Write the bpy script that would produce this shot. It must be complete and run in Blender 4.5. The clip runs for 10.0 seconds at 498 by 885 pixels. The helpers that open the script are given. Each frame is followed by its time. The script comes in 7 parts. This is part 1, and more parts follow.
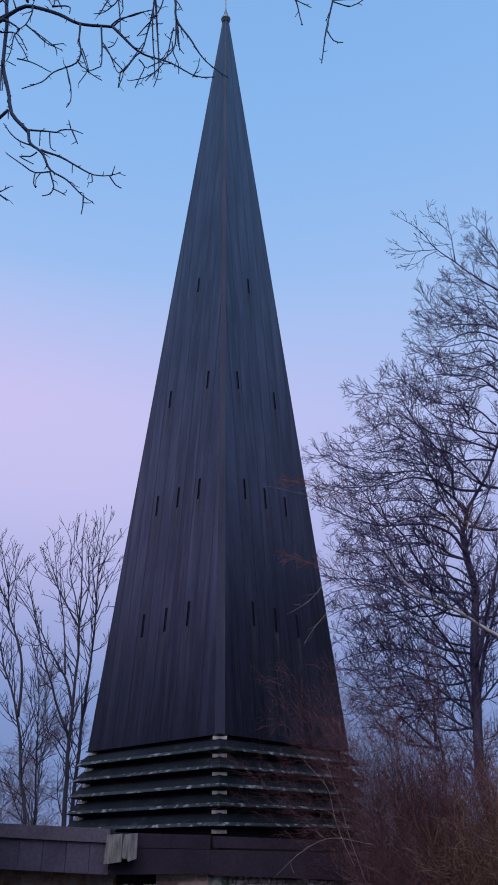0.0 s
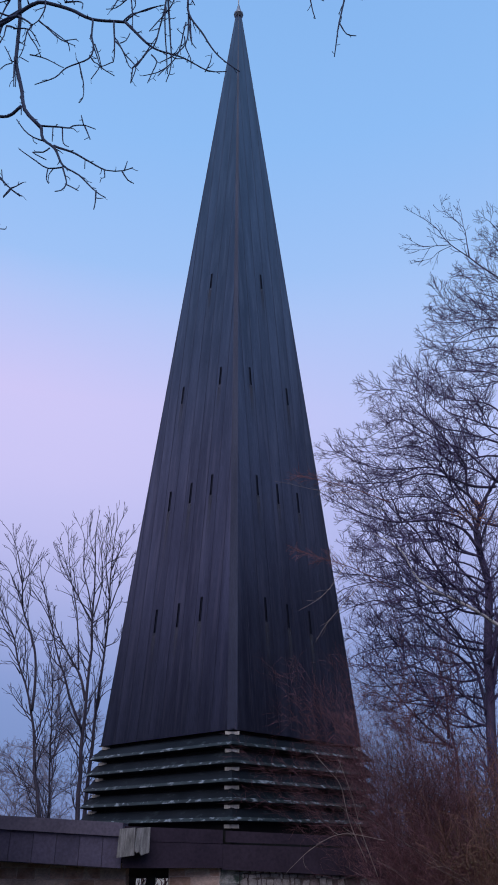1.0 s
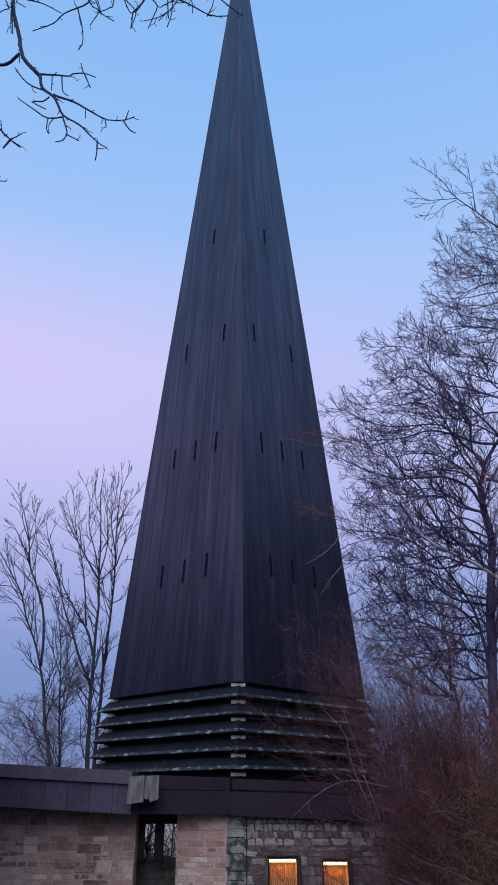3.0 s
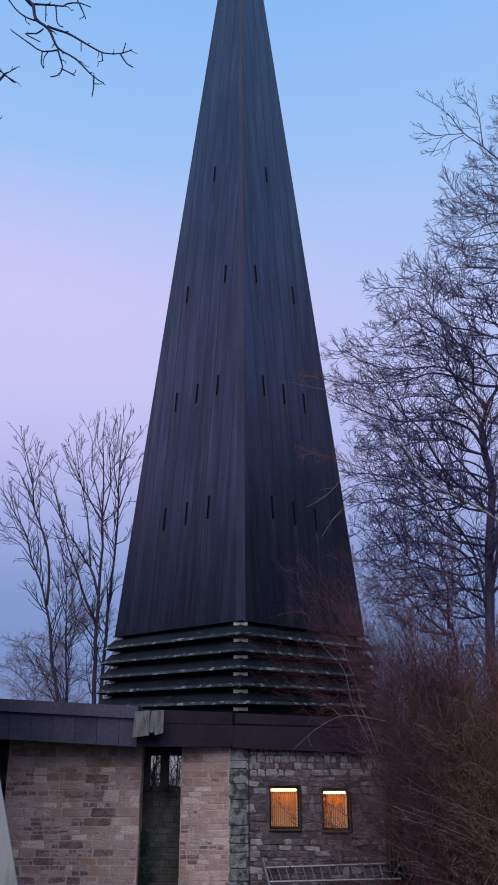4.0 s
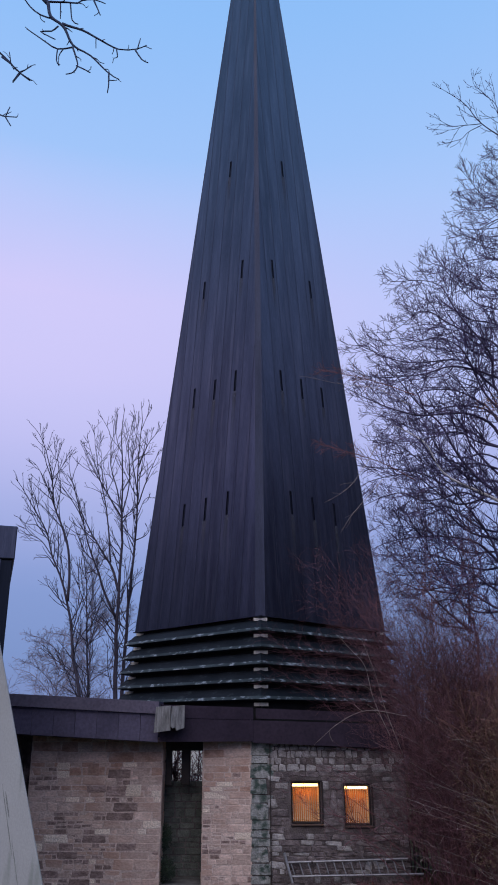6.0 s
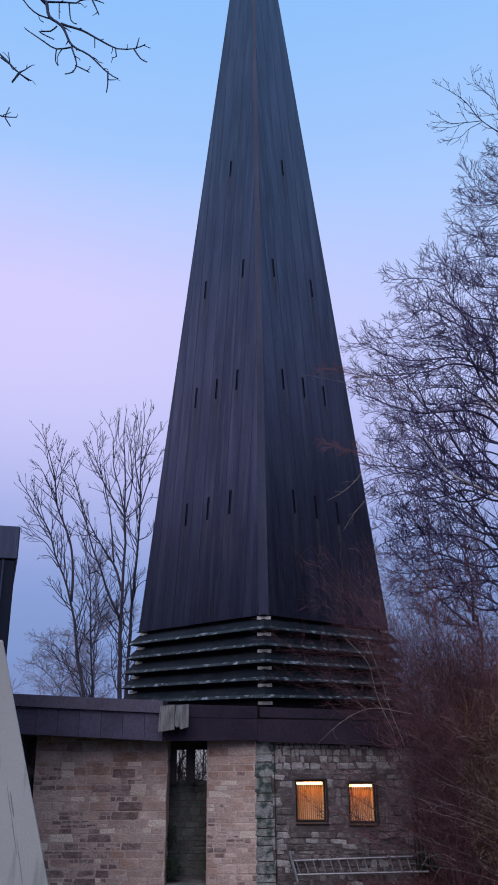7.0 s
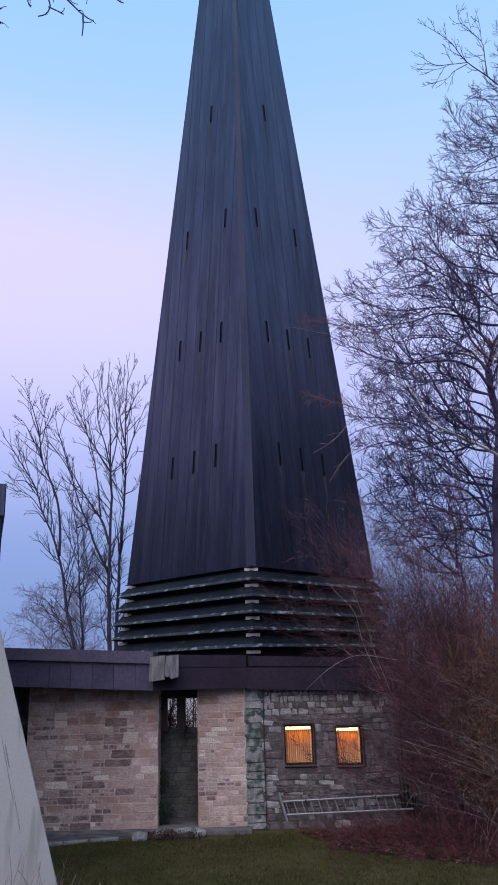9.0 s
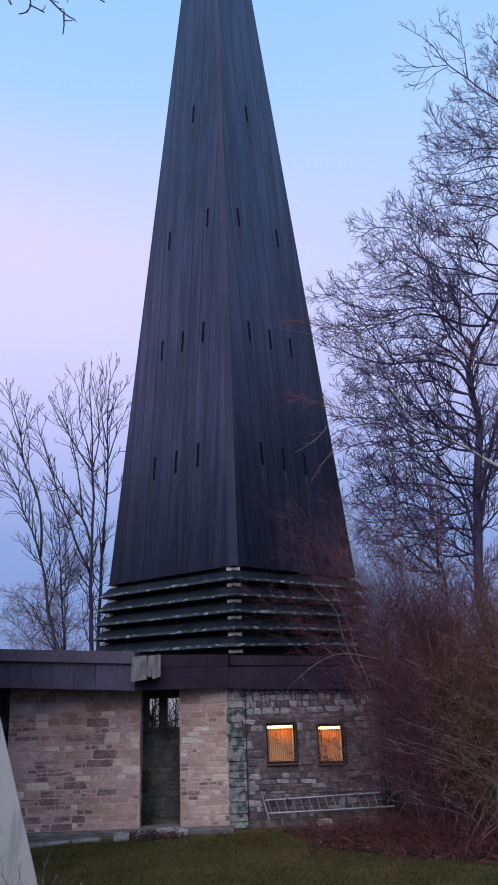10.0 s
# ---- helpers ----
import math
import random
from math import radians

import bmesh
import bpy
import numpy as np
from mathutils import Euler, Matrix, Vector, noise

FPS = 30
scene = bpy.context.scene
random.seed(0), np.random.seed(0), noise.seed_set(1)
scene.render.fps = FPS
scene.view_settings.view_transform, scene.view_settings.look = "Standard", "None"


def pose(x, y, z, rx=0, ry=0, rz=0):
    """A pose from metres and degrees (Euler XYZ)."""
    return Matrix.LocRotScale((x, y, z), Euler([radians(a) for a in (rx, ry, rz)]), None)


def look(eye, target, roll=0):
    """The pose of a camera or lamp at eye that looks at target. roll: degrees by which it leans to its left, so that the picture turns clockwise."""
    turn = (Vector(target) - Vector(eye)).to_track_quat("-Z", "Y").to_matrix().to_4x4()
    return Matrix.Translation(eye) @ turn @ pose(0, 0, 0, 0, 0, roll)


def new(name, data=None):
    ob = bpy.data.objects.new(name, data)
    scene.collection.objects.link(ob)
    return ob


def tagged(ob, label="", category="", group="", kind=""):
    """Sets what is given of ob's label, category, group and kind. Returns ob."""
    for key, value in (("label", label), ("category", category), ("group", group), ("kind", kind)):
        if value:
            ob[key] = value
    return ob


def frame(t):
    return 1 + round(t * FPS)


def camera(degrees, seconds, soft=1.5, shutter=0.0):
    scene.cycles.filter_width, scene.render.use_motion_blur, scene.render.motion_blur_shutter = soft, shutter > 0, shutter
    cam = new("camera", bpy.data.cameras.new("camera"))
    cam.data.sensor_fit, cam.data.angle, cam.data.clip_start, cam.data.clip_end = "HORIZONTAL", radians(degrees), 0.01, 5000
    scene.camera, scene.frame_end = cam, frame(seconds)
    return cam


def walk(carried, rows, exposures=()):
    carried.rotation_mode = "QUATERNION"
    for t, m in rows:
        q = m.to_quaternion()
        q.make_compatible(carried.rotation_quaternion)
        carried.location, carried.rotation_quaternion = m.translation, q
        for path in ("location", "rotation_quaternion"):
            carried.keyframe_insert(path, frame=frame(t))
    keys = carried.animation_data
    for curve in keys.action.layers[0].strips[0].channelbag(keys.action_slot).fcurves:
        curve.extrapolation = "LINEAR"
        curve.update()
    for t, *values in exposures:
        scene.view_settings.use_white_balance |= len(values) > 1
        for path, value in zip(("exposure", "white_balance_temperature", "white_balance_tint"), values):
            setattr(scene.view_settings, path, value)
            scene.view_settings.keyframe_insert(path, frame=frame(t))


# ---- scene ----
cam = camera(35.56, 10.0, soft=1.8)
ROWS = [
    (0, 0.008, -0.027, 3.131, 117.73, 0.47, -0.46),
    (0.5, 0.029, -0.009, 3.122, 117.71, 0.35, -0.31),
    (1, 0.016, -0.013, 3.118, 117.48, 0.01, 0.37),
    (1.25, -0.002, -0.025, 3.131, 117.61, 0.07, 0.39),
    (1.5, -0.020, -0.036, 3.145, 118.33, 0.14, 0.61),
    (2, 0.021, -0.021, 3.099, 118.80, 0.18, 0.88),
    (2.1, 0.021, -0.011, 3.098, 118.63, 0.20, 0.88),
    (2.2, 0.022, -0.002, 3.097, 117.22, 0.22, 0.54),
    (2.3, 0.022, 0.008, 3.095, 116.82, 0.24, 0.46),
    (2.4, 0.023, 0.017, 3.094, 116.68, 0.26, 0.59),
    (2.5, 0.023, 0.027, 3.093, 116.27, 0.28, 0.64),
    (2.75, 0.007, 0.023, 3.077, 115.36, 0.22, 0.60),
    (3, -0.008, 0.019, 3.060, 114.51, 0.15, 0.72),
    (3.2, -0.008, 0.014, 3.066, 113.58, 0.15, 0.80),
    (4.3, -0.005, -0.014, 3.098, 109.81, 0.16, 0.95),
    (4.5, -0.005, -0.019, 3.104, 109.80, 0.16, 1.15),
    (5, -0.011, -0.019, 3.099, 109.80, 0.05, 1.86),
    (5.5, -0.015, 0.009, 3.099, 109.83, 0.08, 2.21),
    (6.8, -0.003, 0.017, 3.082, 109.95, 0.47, 2.52),
    (7, -0.001, 0.018, 3.079, 109.86, 0.53, 2.62),
    (7.25, 0.002, 0.018, 3.085, 109.54, 0.59, 2.45),
    (7.5, 0.005, 0.018, 3.090, 109.33, 0.66, 2.31),
    (7.75, -0.010, 0.018, 3.092, 109.20, 0.67, 2.21),
    (8, -0.024, 0.017, 3.094, 108.31, 0.68, 2.17),
    (8.25, -0.013, 0.019, 3.106, 107.36, 1.04, 2.35),
    (8.5, -0.003, 0.021, 3.118, 106.71, 1.41, 2.45),
    (8.7, -0.009, 0.020, 3.118, 106.64, 1.49, 2.30),
    (9, -0.017, 0.019, 3.118, 106.28, 1.60, 1.78),
    (9.5, -0.008, 0.009, 3.123, 106.21, 1.88, 0.90),
    (10, 0.000, -0.001, 3.099, 106.26, 1.97, 0.57),
]
walk(cam, [(t, pose(x, y, z, rx, ry, rz)) for t, x, y, z, rx, ry, rz in ROWS], [(0.0, 0.02), (0.5, 0.10), (1.0, 0.10), (1.5, 0.03), (2.0, 0.02), (2.5, 0.15), (3.0, 0.13), (4.5, 0.09), (5.5, 0.13), (7.0, 0.20), (7.5, 0.24), (8.0, 0.24), (8.5, 0.24), (9.0, 0.42), (9.5, 0.38), (10.0, 0.38)])

# ---- dusk sky: blue overhead, a pink band to the left, grey-blue towards the horizon
world = bpy.data.worlds.new("dusk")
scene.world = world
world.use_nodes = True
wt = world.node_tree
wt.nodes.clear()


def wnode(kind, **kw):
    n = wt.nodes.new(kind)
    for k, v in kw.items():
        n.inputs[k].default_value = v
    return n


coord = wt.nodes.new("ShaderNodeTexCoord")
split = wt.nodes.new("ShaderNodeSeparateXYZ")
wt.links.new(coord.outputs["Generated"], split.inputs[0])
height = wt.nodes.new("ShaderNodeValToRGB")
cr = height.color_ramp
cr.elements[0].position, cr.elements[0].color = 0.0, (0.175, 0.225, 0.44, 1)
cr.elements[1].position, cr.elements[1].color = 1.0, (0.18, 0.38, 0.75, 1)
for at, col in ((0.08, (0.188, 0.272, 0.535)), (0.18, (0.225, 0.310, 0.605)), (0.33, (0.38, 0.43, 0.76)), (0.48, (0.43, 0.52, 0.87)), (0.60, (0.35, 0.52, 0.87)), (0.75, (0.25, 0.47, 0.85)), (0.88, (0.21, 0.42, 0.79))):
    e = cr.elements.new(at)
    e.color = (*col, 1)
wt.links.new(split.outputs["Z"], height.inputs["Fac"])
# the pink glow: a broad band about 32 degrees up, strongest to the left
band = wt.nodes.new("ShaderNodeValToRGB")
band.color_ramp.elements[0].position, band.color_ramp.elements[0].color = 0.15, (0, 0, 0, 1)
band.color_ramp.elements[1].position, band.color_ramp.elements[1].color = 0.64, (0, 0, 0, 1)
for at, v in ((0.26, 0.22), (0.42, 0.85), (0.50, 1.0), (0.56, 0.55)):
    band.color_ramp.elements.new(at).color = (v, v, v, 1)
wt.links.new(split.outputs["Z"], band.inputs["Fac"])
aside = wt.nodes.new("ShaderNodeMapRange")
aside.interpolation_type = "SMOOTHSTEP"
for k, v in (("From Min", 0.42), ("From Max", -0.32), ("To Min", 0.0), ("To Max", 1.0)):
    aside.inputs[k].default_value = v
wt.links.new(split.outputs["X"], aside.inputs["Value"])
glow = wt.nodes.new("ShaderNodeMath")
glow.operation = "MULTIPLY"
wt.links.new(band.outputs["Color"], glow.inputs[0])
wt.links.new(aside.outputs[0], glow.inputs[1])
wisp = wnode("ShaderNodeTexNoise", Scale=2.2, Detail=3.0, Roughness=0.45)
stretch = wt.nodes.new("ShaderNodeMapping")
stretch.inputs["Scale"].default_value = (1.0, 1.0, 3.0)
wt.links.new(coord.outputs["Generated"], stretch.inputs["Vector"])
wt.links.new(stretch.outputs[0], wisp.inputs["Vector"])
amount = wt.nodes.new("ShaderNodeMath")
amount.operation = "MULTIPLY"
wt.links.new(glow.outputs[0], amount.inputs[0])
wisp_range = wt.nodes.new("ShaderNodeMapRange")
for k, v in (("From Min", 0.3), ("From Max", 0.7), ("To Min", 0.75), ("To Max", 1.0)):
    wisp_range.inputs[k].default_value = v
wt.links.new(wisp.outputs["Fac"], wisp_range.inputs["Value"])
wt.links.new(wisp_range.outputs[0], amount.inputs[1])
pink = wt.nodes.new("ShaderNodeMix")
pink.data_type = "RGBA"
pink.inputs["B"].default_value = (0.605, 0.545, 0.865, 1)
wt.links.new(amount.outputs[0], pink.inputs["Factor"])
wt.links.new(height.outputs["Color"], pink.inputs["A"])
back = wt.nodes.new("ShaderNodeBackground")
back.inputs["Strength"].default_value = 1.0
wt.links.new(pink.outputs["Result"], back.inputs["Color"])
wout = wt.nodes.new("ShaderNodeOutputWorld")
wt.links.new(back.outputs[0], wout.inputs["Surface"])

# the last light of the west, very soft, from behind the camera's left
sun = new("sun", bpy.data.lights.new("sun", "SUN"))
sun.data.energy, sun.data.angle, sun.data.color = 1.3, radians(60), (1.0, 0.89, 0.87)
sun.matrix_world = look((-3.5, -14, 15), (0, 0, 0))


# ---- materials
def mat(name, base, rough=0.7, metal=0.0, shine=0.5):
    m = bpy.data.materials.new(name)
    m.use_nodes = True
    bsdf = m.node_tree.nodes["Principled BSDF"]
    bsdf.inputs["Base Color"].default_value = (*base, 1)
    bsdf.inputs["Roughness"].default_value = rough
    bsdf.inputs["Metallic"].default_value = metal
    bsdf.inputs["Specular IOR Level"].default_value = shine
    return m


def surface(name, cols, scale=4.0, stretch=(1, 1, 1), rough=(0.6, 0.9), bump=0.3, fine=40.0, metal=0.0, vary=0.0, spots=None, dist=0.02, where="Object", shine=0.4, grainy=0.2, island=0.0):
    """A two-scale procedural surface: cols mixed by a broad noise, grained by a fine one, varied from piece to piece."""
    m = mat(name, cols[0], rough[0], metal, shine)
    nt = m.node_tree
    bsdf = nt.nodes["Principled BSDF"]
    tc = nt.nodes.new("ShaderNodeTexCoord")
    mp = nt.nodes.new("ShaderNodeMapping")
    mp.inputs["Scale"].default_value = stretch
    place = nt.nodes.new("ShaderNodeNewGeometry").outputs["Position"] if where == "Position" else tc.outputs[where]
    nt.links.new(place, mp.inputs["Vector"])
    info = nt.nodes.new("ShaderNodeObjectInfo")
    shift = nt.nodes.new("ShaderNodeVectorMath")
    shift.operation = "MULTIPLY_ADD"
    shift.inputs[1].default_value = (37, 51, 23)
    comb = nt.nodes.new("ShaderNodeCombineXYZ")
    for k in range(3):
        nt.links.new(info.outputs["Random"], comb.inputs[k])
    nt.links.new(comb.outputs[0], shift.inputs[0])
    nt.links.new(mp.outputs[0], shift.inputs[2])
    n1 = nt.nodes.new("ShaderNodeTexNoise")
    n1.inputs["Scale"].default_value, n1.inputs["Detail"].default_value = scale, 5
    n2 = nt.nodes.new("ShaderNodeTexNoise")
    n2.inputs["Scale"].default_value, n2.inputs["Detail"].default_value = fine, 4
    for n in (n1, n2):
        nt.links.new(shift.outputs[0], n.inputs["Vector"])
    ramp = nt.nodes.new("ShaderNodeValToRGB")
    el = ramp.color_ramp.elements
    el[0].position, el[0].color = 0.32, (*cols[0], 1)
    el[1].position, el[1].color = 0.68, (*cols[-1], 1)
    for i, c in enumerate(cols[1:-1]):
        e = el.new(0.32 + 0.36 * (i + 1) / (len(cols) - 1))
        e.color = (*c, 1)
    nt.links.new(n1.outputs["Fac"], ramp.inputs["Fac"])
    hsv = nt.nodes.new("ShaderNodeHueSaturation")
    grain = nt.nodes.new("ShaderNodeMapRange")
    for k, v in (("From Min", 0.3), ("From Max", 0.7), ("To Min", 1 - grainy), ("To Max", 1 + grainy)):
        grain.inputs[k].default_value = v
    nt.links.new(n2.outputs["Fac"], grain.inputs["Value"])
    piece = nt.nodes.new("ShaderNodeMapRange")
    piece.inputs["To Min"].default_value, piece.inputs["To Max"].default_value = 1 - vary, 1 + vary
    nt.links.new(info.outputs["Random"], piece.inputs["Value"])
    mul = nt.nodes.new("ShaderNodeMath")
    mul.operation = "MULTIPLY"
    nt.links.new(grain.outputs[0], mul.inputs[0])
    nt.links.new(piece.outputs[0], mul.inputs[1])
    value = mul.outputs[0]
    if island:
        # each twig or blade a little lighter or darker than the next
        geo = nt.nodes.new("ShaderNodeNewGeometry")
        each = nt.nodes.new("ShaderNodeMapRange")
        each.inputs["To Min"].default_value, each.inputs["To Max"].default_value = 1 - island, 1 + island
        nt.links.new(geo.outputs["Random Per Island"], each.inputs["Value"])
        mul2 = nt.nodes.new("ShaderNodeMath")
        mul2.operation = "MULTIPLY"
        nt.links.new(value, mul2.inputs[0])
        nt.links.new(each.outputs[0], mul2.inputs[1])
        value = mul2.outputs[0]
    nt.links.new(value, hsv.inputs["Value"])
    nt.links.new(ramp.outputs["Color"], hsv.inputs["Color"])
    col = hsv.outputs["Color"]
    if spots:
        spot_col, spot_scale, lo, hi, spot_stretch = spots
        mp2 = nt.nodes.new("ShaderNodeMapping")
        mp2.inputs["Scale"].default_value = spot_stretch
        nt.links.new(place, mp2.inputs["Vector"])
        n3 = nt.nodes.new("ShaderNodeTexNoise")
        n3.inputs["Scale"].default_value, n3.inputs["Detail"].default_value = spot_scale, 3
        nt.links.new(mp2.outputs[0], n3.inputs["Vector"])
        mr = nt.nodes.new("ShaderNodeMapRange")
        mr.inputs["From Min"].default_value, mr.inputs["From Max"].default_value = lo, hi
        nt.links.new(n3.outputs["Fac"], mr.inputs["Value"])
        mix = nt.nodes.new("ShaderNodeMix")
        mix.data_type = "RGBA"
        mix.inputs["B"].default_value = (*spot_col, 1)
        nt.links.new(mr.outputs[0], mix.inputs["Factor"])
        nt.links.new(col, mix.inputs["A"])
        col = mix.outputs["Result"]
    nt.links.new(col, bsdf.inputs["Base Color"])
    rr = nt.nodes.new("ShaderNodeMapRange")
    rr.inputs["To Min"].default_value, rr.inputs["To Max"].default_value = rough
    nt.links.new(n2.outputs["Fac"], rr.inputs["Value"])
    nt.links.new(rr.outputs[0], bsdf.inputs["Roughness"])
    bp = nt.nodes.new("ShaderNodeBump")
    bp.inputs["Strength"].default_value, bp.inputs["Distance"].default_value = bump, dist
    nt.links.new(n2.outputs["Fac"], bp.inputs["Height"])
    nt.links.new(bp.outputs[0], bsdf.inputs["Normal"])
    return m


CLAD = surface("dark sheet metal", [(0.039, 0.042, 0.066), (0.053, 0.057, 0.085), (0.071, 0.076, 0.110)], 0.9, (4, 4, 0.12), (0.27, 0.40), 0.04, 14, 0.85, 0.11,
               spots=((0.100, 0.098, 0.128), 1.0, 0.52, 0.88, (8, 8, 0.08)), shine=0.22)
SEAM = surface("sheet metal seam", [(0.050, 0.053, 0.080), (0.072, 0.076, 0.108)], 1.5, (4, 4, 0.3), (0.30, 0.45), 0.05, 20, 0.75, 0.2, shine=0.25)
RIDGE = surface("ridge flashing", [(0.018, 0.021, 0.038), (0.029, 0.033, 0.055)], 1.2, (3, 3, 0.15), (0.36, 0.5), 0.05, 20, 0.75, shine=0.25)
BLOCKCLAD = surface("blue-black sheet metal", [(0.010, 0.014, 0.026), (0.018, 0.023, 0.040)], 0.9, (4, 4, 0.12), (0.42, 0.58), 0.04, 14, 0.4, 0.1, shine=0.2)
BLADE = surface("green-black blade paint", [(0.007, 0.010, 0.014), (0.015, 0.019, 0.025)], 1.4, (1, 1, 1), (0.45, 0.7), 0.1, 30, 0.0, 0.15, shine=0.10,
                spots=((0.050, 0.064, 0.074), 3.5, 0.60, 0.80, (1, 1, 2.2)))
LIP = surface("worn blade edge", [(0.010, 0.015, 0.016), (0.032, 0.045, 0.047)], 1.3, (1, 1, 1), (0.4, 0.7), 0.1, 30, 0.0, 0.1, shine=0.3,
              spots=((0.30, 0.34, 0.37), 6.0, 0.535, 0.68, (1, 1, 2.2)))
# the slits are shallow; the shade inside them is put into this colour
SLIT_SHADE = surface("slit shade tone", [(0.020, 0.022, 0.034), (0.030, 0.032, 0.047)], 3, rough=(0.6, 0.8))
# near black, for the shade in the gaps between louvre blades
GAP_SHADE = surface("painted gap shade", [(0.008, 0.008, 0.009), (0.012, 0.012, 0.013)], 3, rough=(0.8, 0.95))
POST = surface("weathered grey post wood", [(0.34, 0.32, 0.29), (0.56, 0.53, 0.49)], 3, (6, 6, 0.6), (0.7, 0.9), 0.3, 30, 0, 0.15)
FASCIA = surface("brown fascia metal", [(0.080, 0.068, 0.112), (0.115, 0.097, 0.148)], 1.2, (1, 1, 1), (0.45, 0.65), 0.05, 18, 0.2, 0.12)
FASCIA_CAP = surface("brown fascia cap", [(0.120, 0.100, 0.140), (0.158, 0.131, 0.174)], 1.0, (1, 1, 1), (0.45, 0.65), 0.05, 18, 0.2, 0.05)
SANDSTONE = surface("pink sandstone", [(0.50, 0.355, 0.30), (0.59, 0.435, 0.37), (0.68, 0.525, 0.455)], 3.0, (1, 1, 1.6), (0.8, 0.97), 0.35, 20, 0, 0.15,
                    spots=((0.43, 0.26, 0.19), 1.1, 0.48, 0.74, (1, 1, 1.5)), dist=0.03, where="Position")
RUSTSTONE = surface("rust sandstone", [(0.38, 0.22, 0.165), (0.46, 0.29, 0.225), (0.54, 0.37, 0.30)], 4, (1, 1, 1.5), (0.8, 0.97), 0.35, 20, 0, 0.14, dist=0.03, where="Position")
BROWNSTONE = surface("brown sandstone", [(0.20, 0.135, 0.12), (0.30, 0.21, 0.185), (0.41, 0.30, 0.268)], 5, (1, 1, 1.5), (0.8, 0.97), 0.6, 20, 0, 0.18, dist=0.03, where="Position")
PALESTONE = surface("pale sandstone", [(0.72, 0.59, 0.48), (0.81, 0.69, 0.59)], 4.0, (1, 1, 1), (0.8, 0.97), 0.8, 38, 0, 0.10, dist=0.03, where="Position")
MORTAR = surface("sandy mortar", [(0.47, 0.35, 0.30), (0.66, 0.52, 0.455)], 3, (1, 1, 1), (0.88, 0.98), 0.6, 24, dist=0.03, where="Position")
QUOIN = surface("grey-green quoin stone", [(0.21, 0.215, 0.20), (0.32, 0.32, 0.305), (0.43, 0.42, 0.40)], 5, (1, 1, 1), (0.8, 0.97), 1.0, 34, 0, 0.13,
                spots=((0.060, 0.088, 0.074), 6.0, 0.46, 0.62, (1, 1, 1)), dist=0.03, where="Position")
RUBBLE = surface("grey-brown rubble stone", [(0.095, 0.074, 0.076), (0.162, 0.131, 0.130), (0.262, 0.22, 0.215)], 6, (1, 1, 1), (0.8, 0.97), 1.0, 34, 0, 0.25, dist=0.03, where="Position")
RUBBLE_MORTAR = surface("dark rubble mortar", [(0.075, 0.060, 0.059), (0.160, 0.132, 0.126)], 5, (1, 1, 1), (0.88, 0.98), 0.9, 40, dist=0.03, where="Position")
# moss green, darkened further so the slot's shade is in the colour
MOSSY = surface("mossy stone with slot shade", [(0.085, 0.095, 0.080), (0.155, 0.16, 0.14)], 5, (1, 1, 1), (0.85, 0.97), 0.9, 34, 0, 0.18, dist=0.03, where="Position")
CONCRETE = surface("mossy grey concrete", [(0.31, 0.307, 0.292), (0.365, 0.362, 0.345), (0.41, 0.407, 0.388)], 0.8, (1, 1, 0.6), (0.75, 0.92), 0.15, 60, 0, 0,
                   spots=((0.19, 0.22, 0.18), 2.2, 0.56, 0.78, (3, 3, 0.35)), grainy=0.05)
MOSS = surface("thin grey-green moss", [(0.17, 0.178, 0.162), (0.27, 0.278, 0.258)], 9, (1, 1, 1), (0.85, 0.97), 0.4, 50)
KERBSTONE = surface("grey kerb concrete", [(0.075, 0.07, 0.066), (0.13, 0.122, 0.115), (0.21, 0.198, 0.19)], 3, (1, 1, 1), (0.8, 0.95), 0.4, 40, 0, 0.1)
BOULDER = surface("pale boulder stone", [(0.17, 0.16, 0.15), (0.36, 0.34, 0.325)], 5, (1, 1, 1), (0.7, 0.9), 0.5, 30, 0, 0.1)
ALU = surface("dull aluminium", [(0.23, 0.228, 0.24), (0.34, 0.336, 0.35)], 4, (1, 1, 1), (0.35, 0.55), 0.1, 30, 0.6)
FRAMEWOOD = surface("dark brown frame wood", [(0.020, 0.014, 0.014), (0.036, 0.025, 0.023)], 4, (1, 1, 0.3), (0.5, 0.8), 0.2, 40)
JAMB = surface("pale pine jamb", [(0.62, 0.42, 0.20), (0.74, 0.52, 0.27)], 3, (8, 8, 0.6), (0.45, 0.65), 0.1, 40)
SLAT = surface("orange pine slats", [(0.42, 0.17, 0.045), (0.60, 0.28, 0.085)], 3, (8, 8, 0.6), (0.45, 0.65), 0.15, 40, 0, 0.15)
BARK_R = surface("grey-brown bark", [(0.050, 0.041, 0.086), (0.090, 0.072, 0.132)], 4, (1, 1, 0.4), (0.8, 0.95), 0.6, 40, island=0.3)
TWIG_R = surface("violet-brown fine twigs", [(0.058, 0.047, 0.118), (0.118, 0.086, 0.168)], 1.5, (1, 1, 1), (0.8, 0.95), 0.3, 40, island=0.4)
BARK_L = surface("dark damp bark", [(0.038, 0.032, 0.050), (0.066, 0.055, 0.078)], 4, (1, 1, 0.4), (0.8, 0.95), 0.5, 40)
BARK_N = surface("near branch bark", [(0.022, 0.034, 0.074), (0.038, 0.054, 0.106)], 6, (1, 1, 1), (0.8, 0.95), 0.4, 40)
BIRCHY = surface("bare pale limb bark", [(0.50, 0.47, 0.47), (0.72, 0.68, 0.68)], 4, (1, 1, 1), (0.75, 0.9), 0.4, 30)
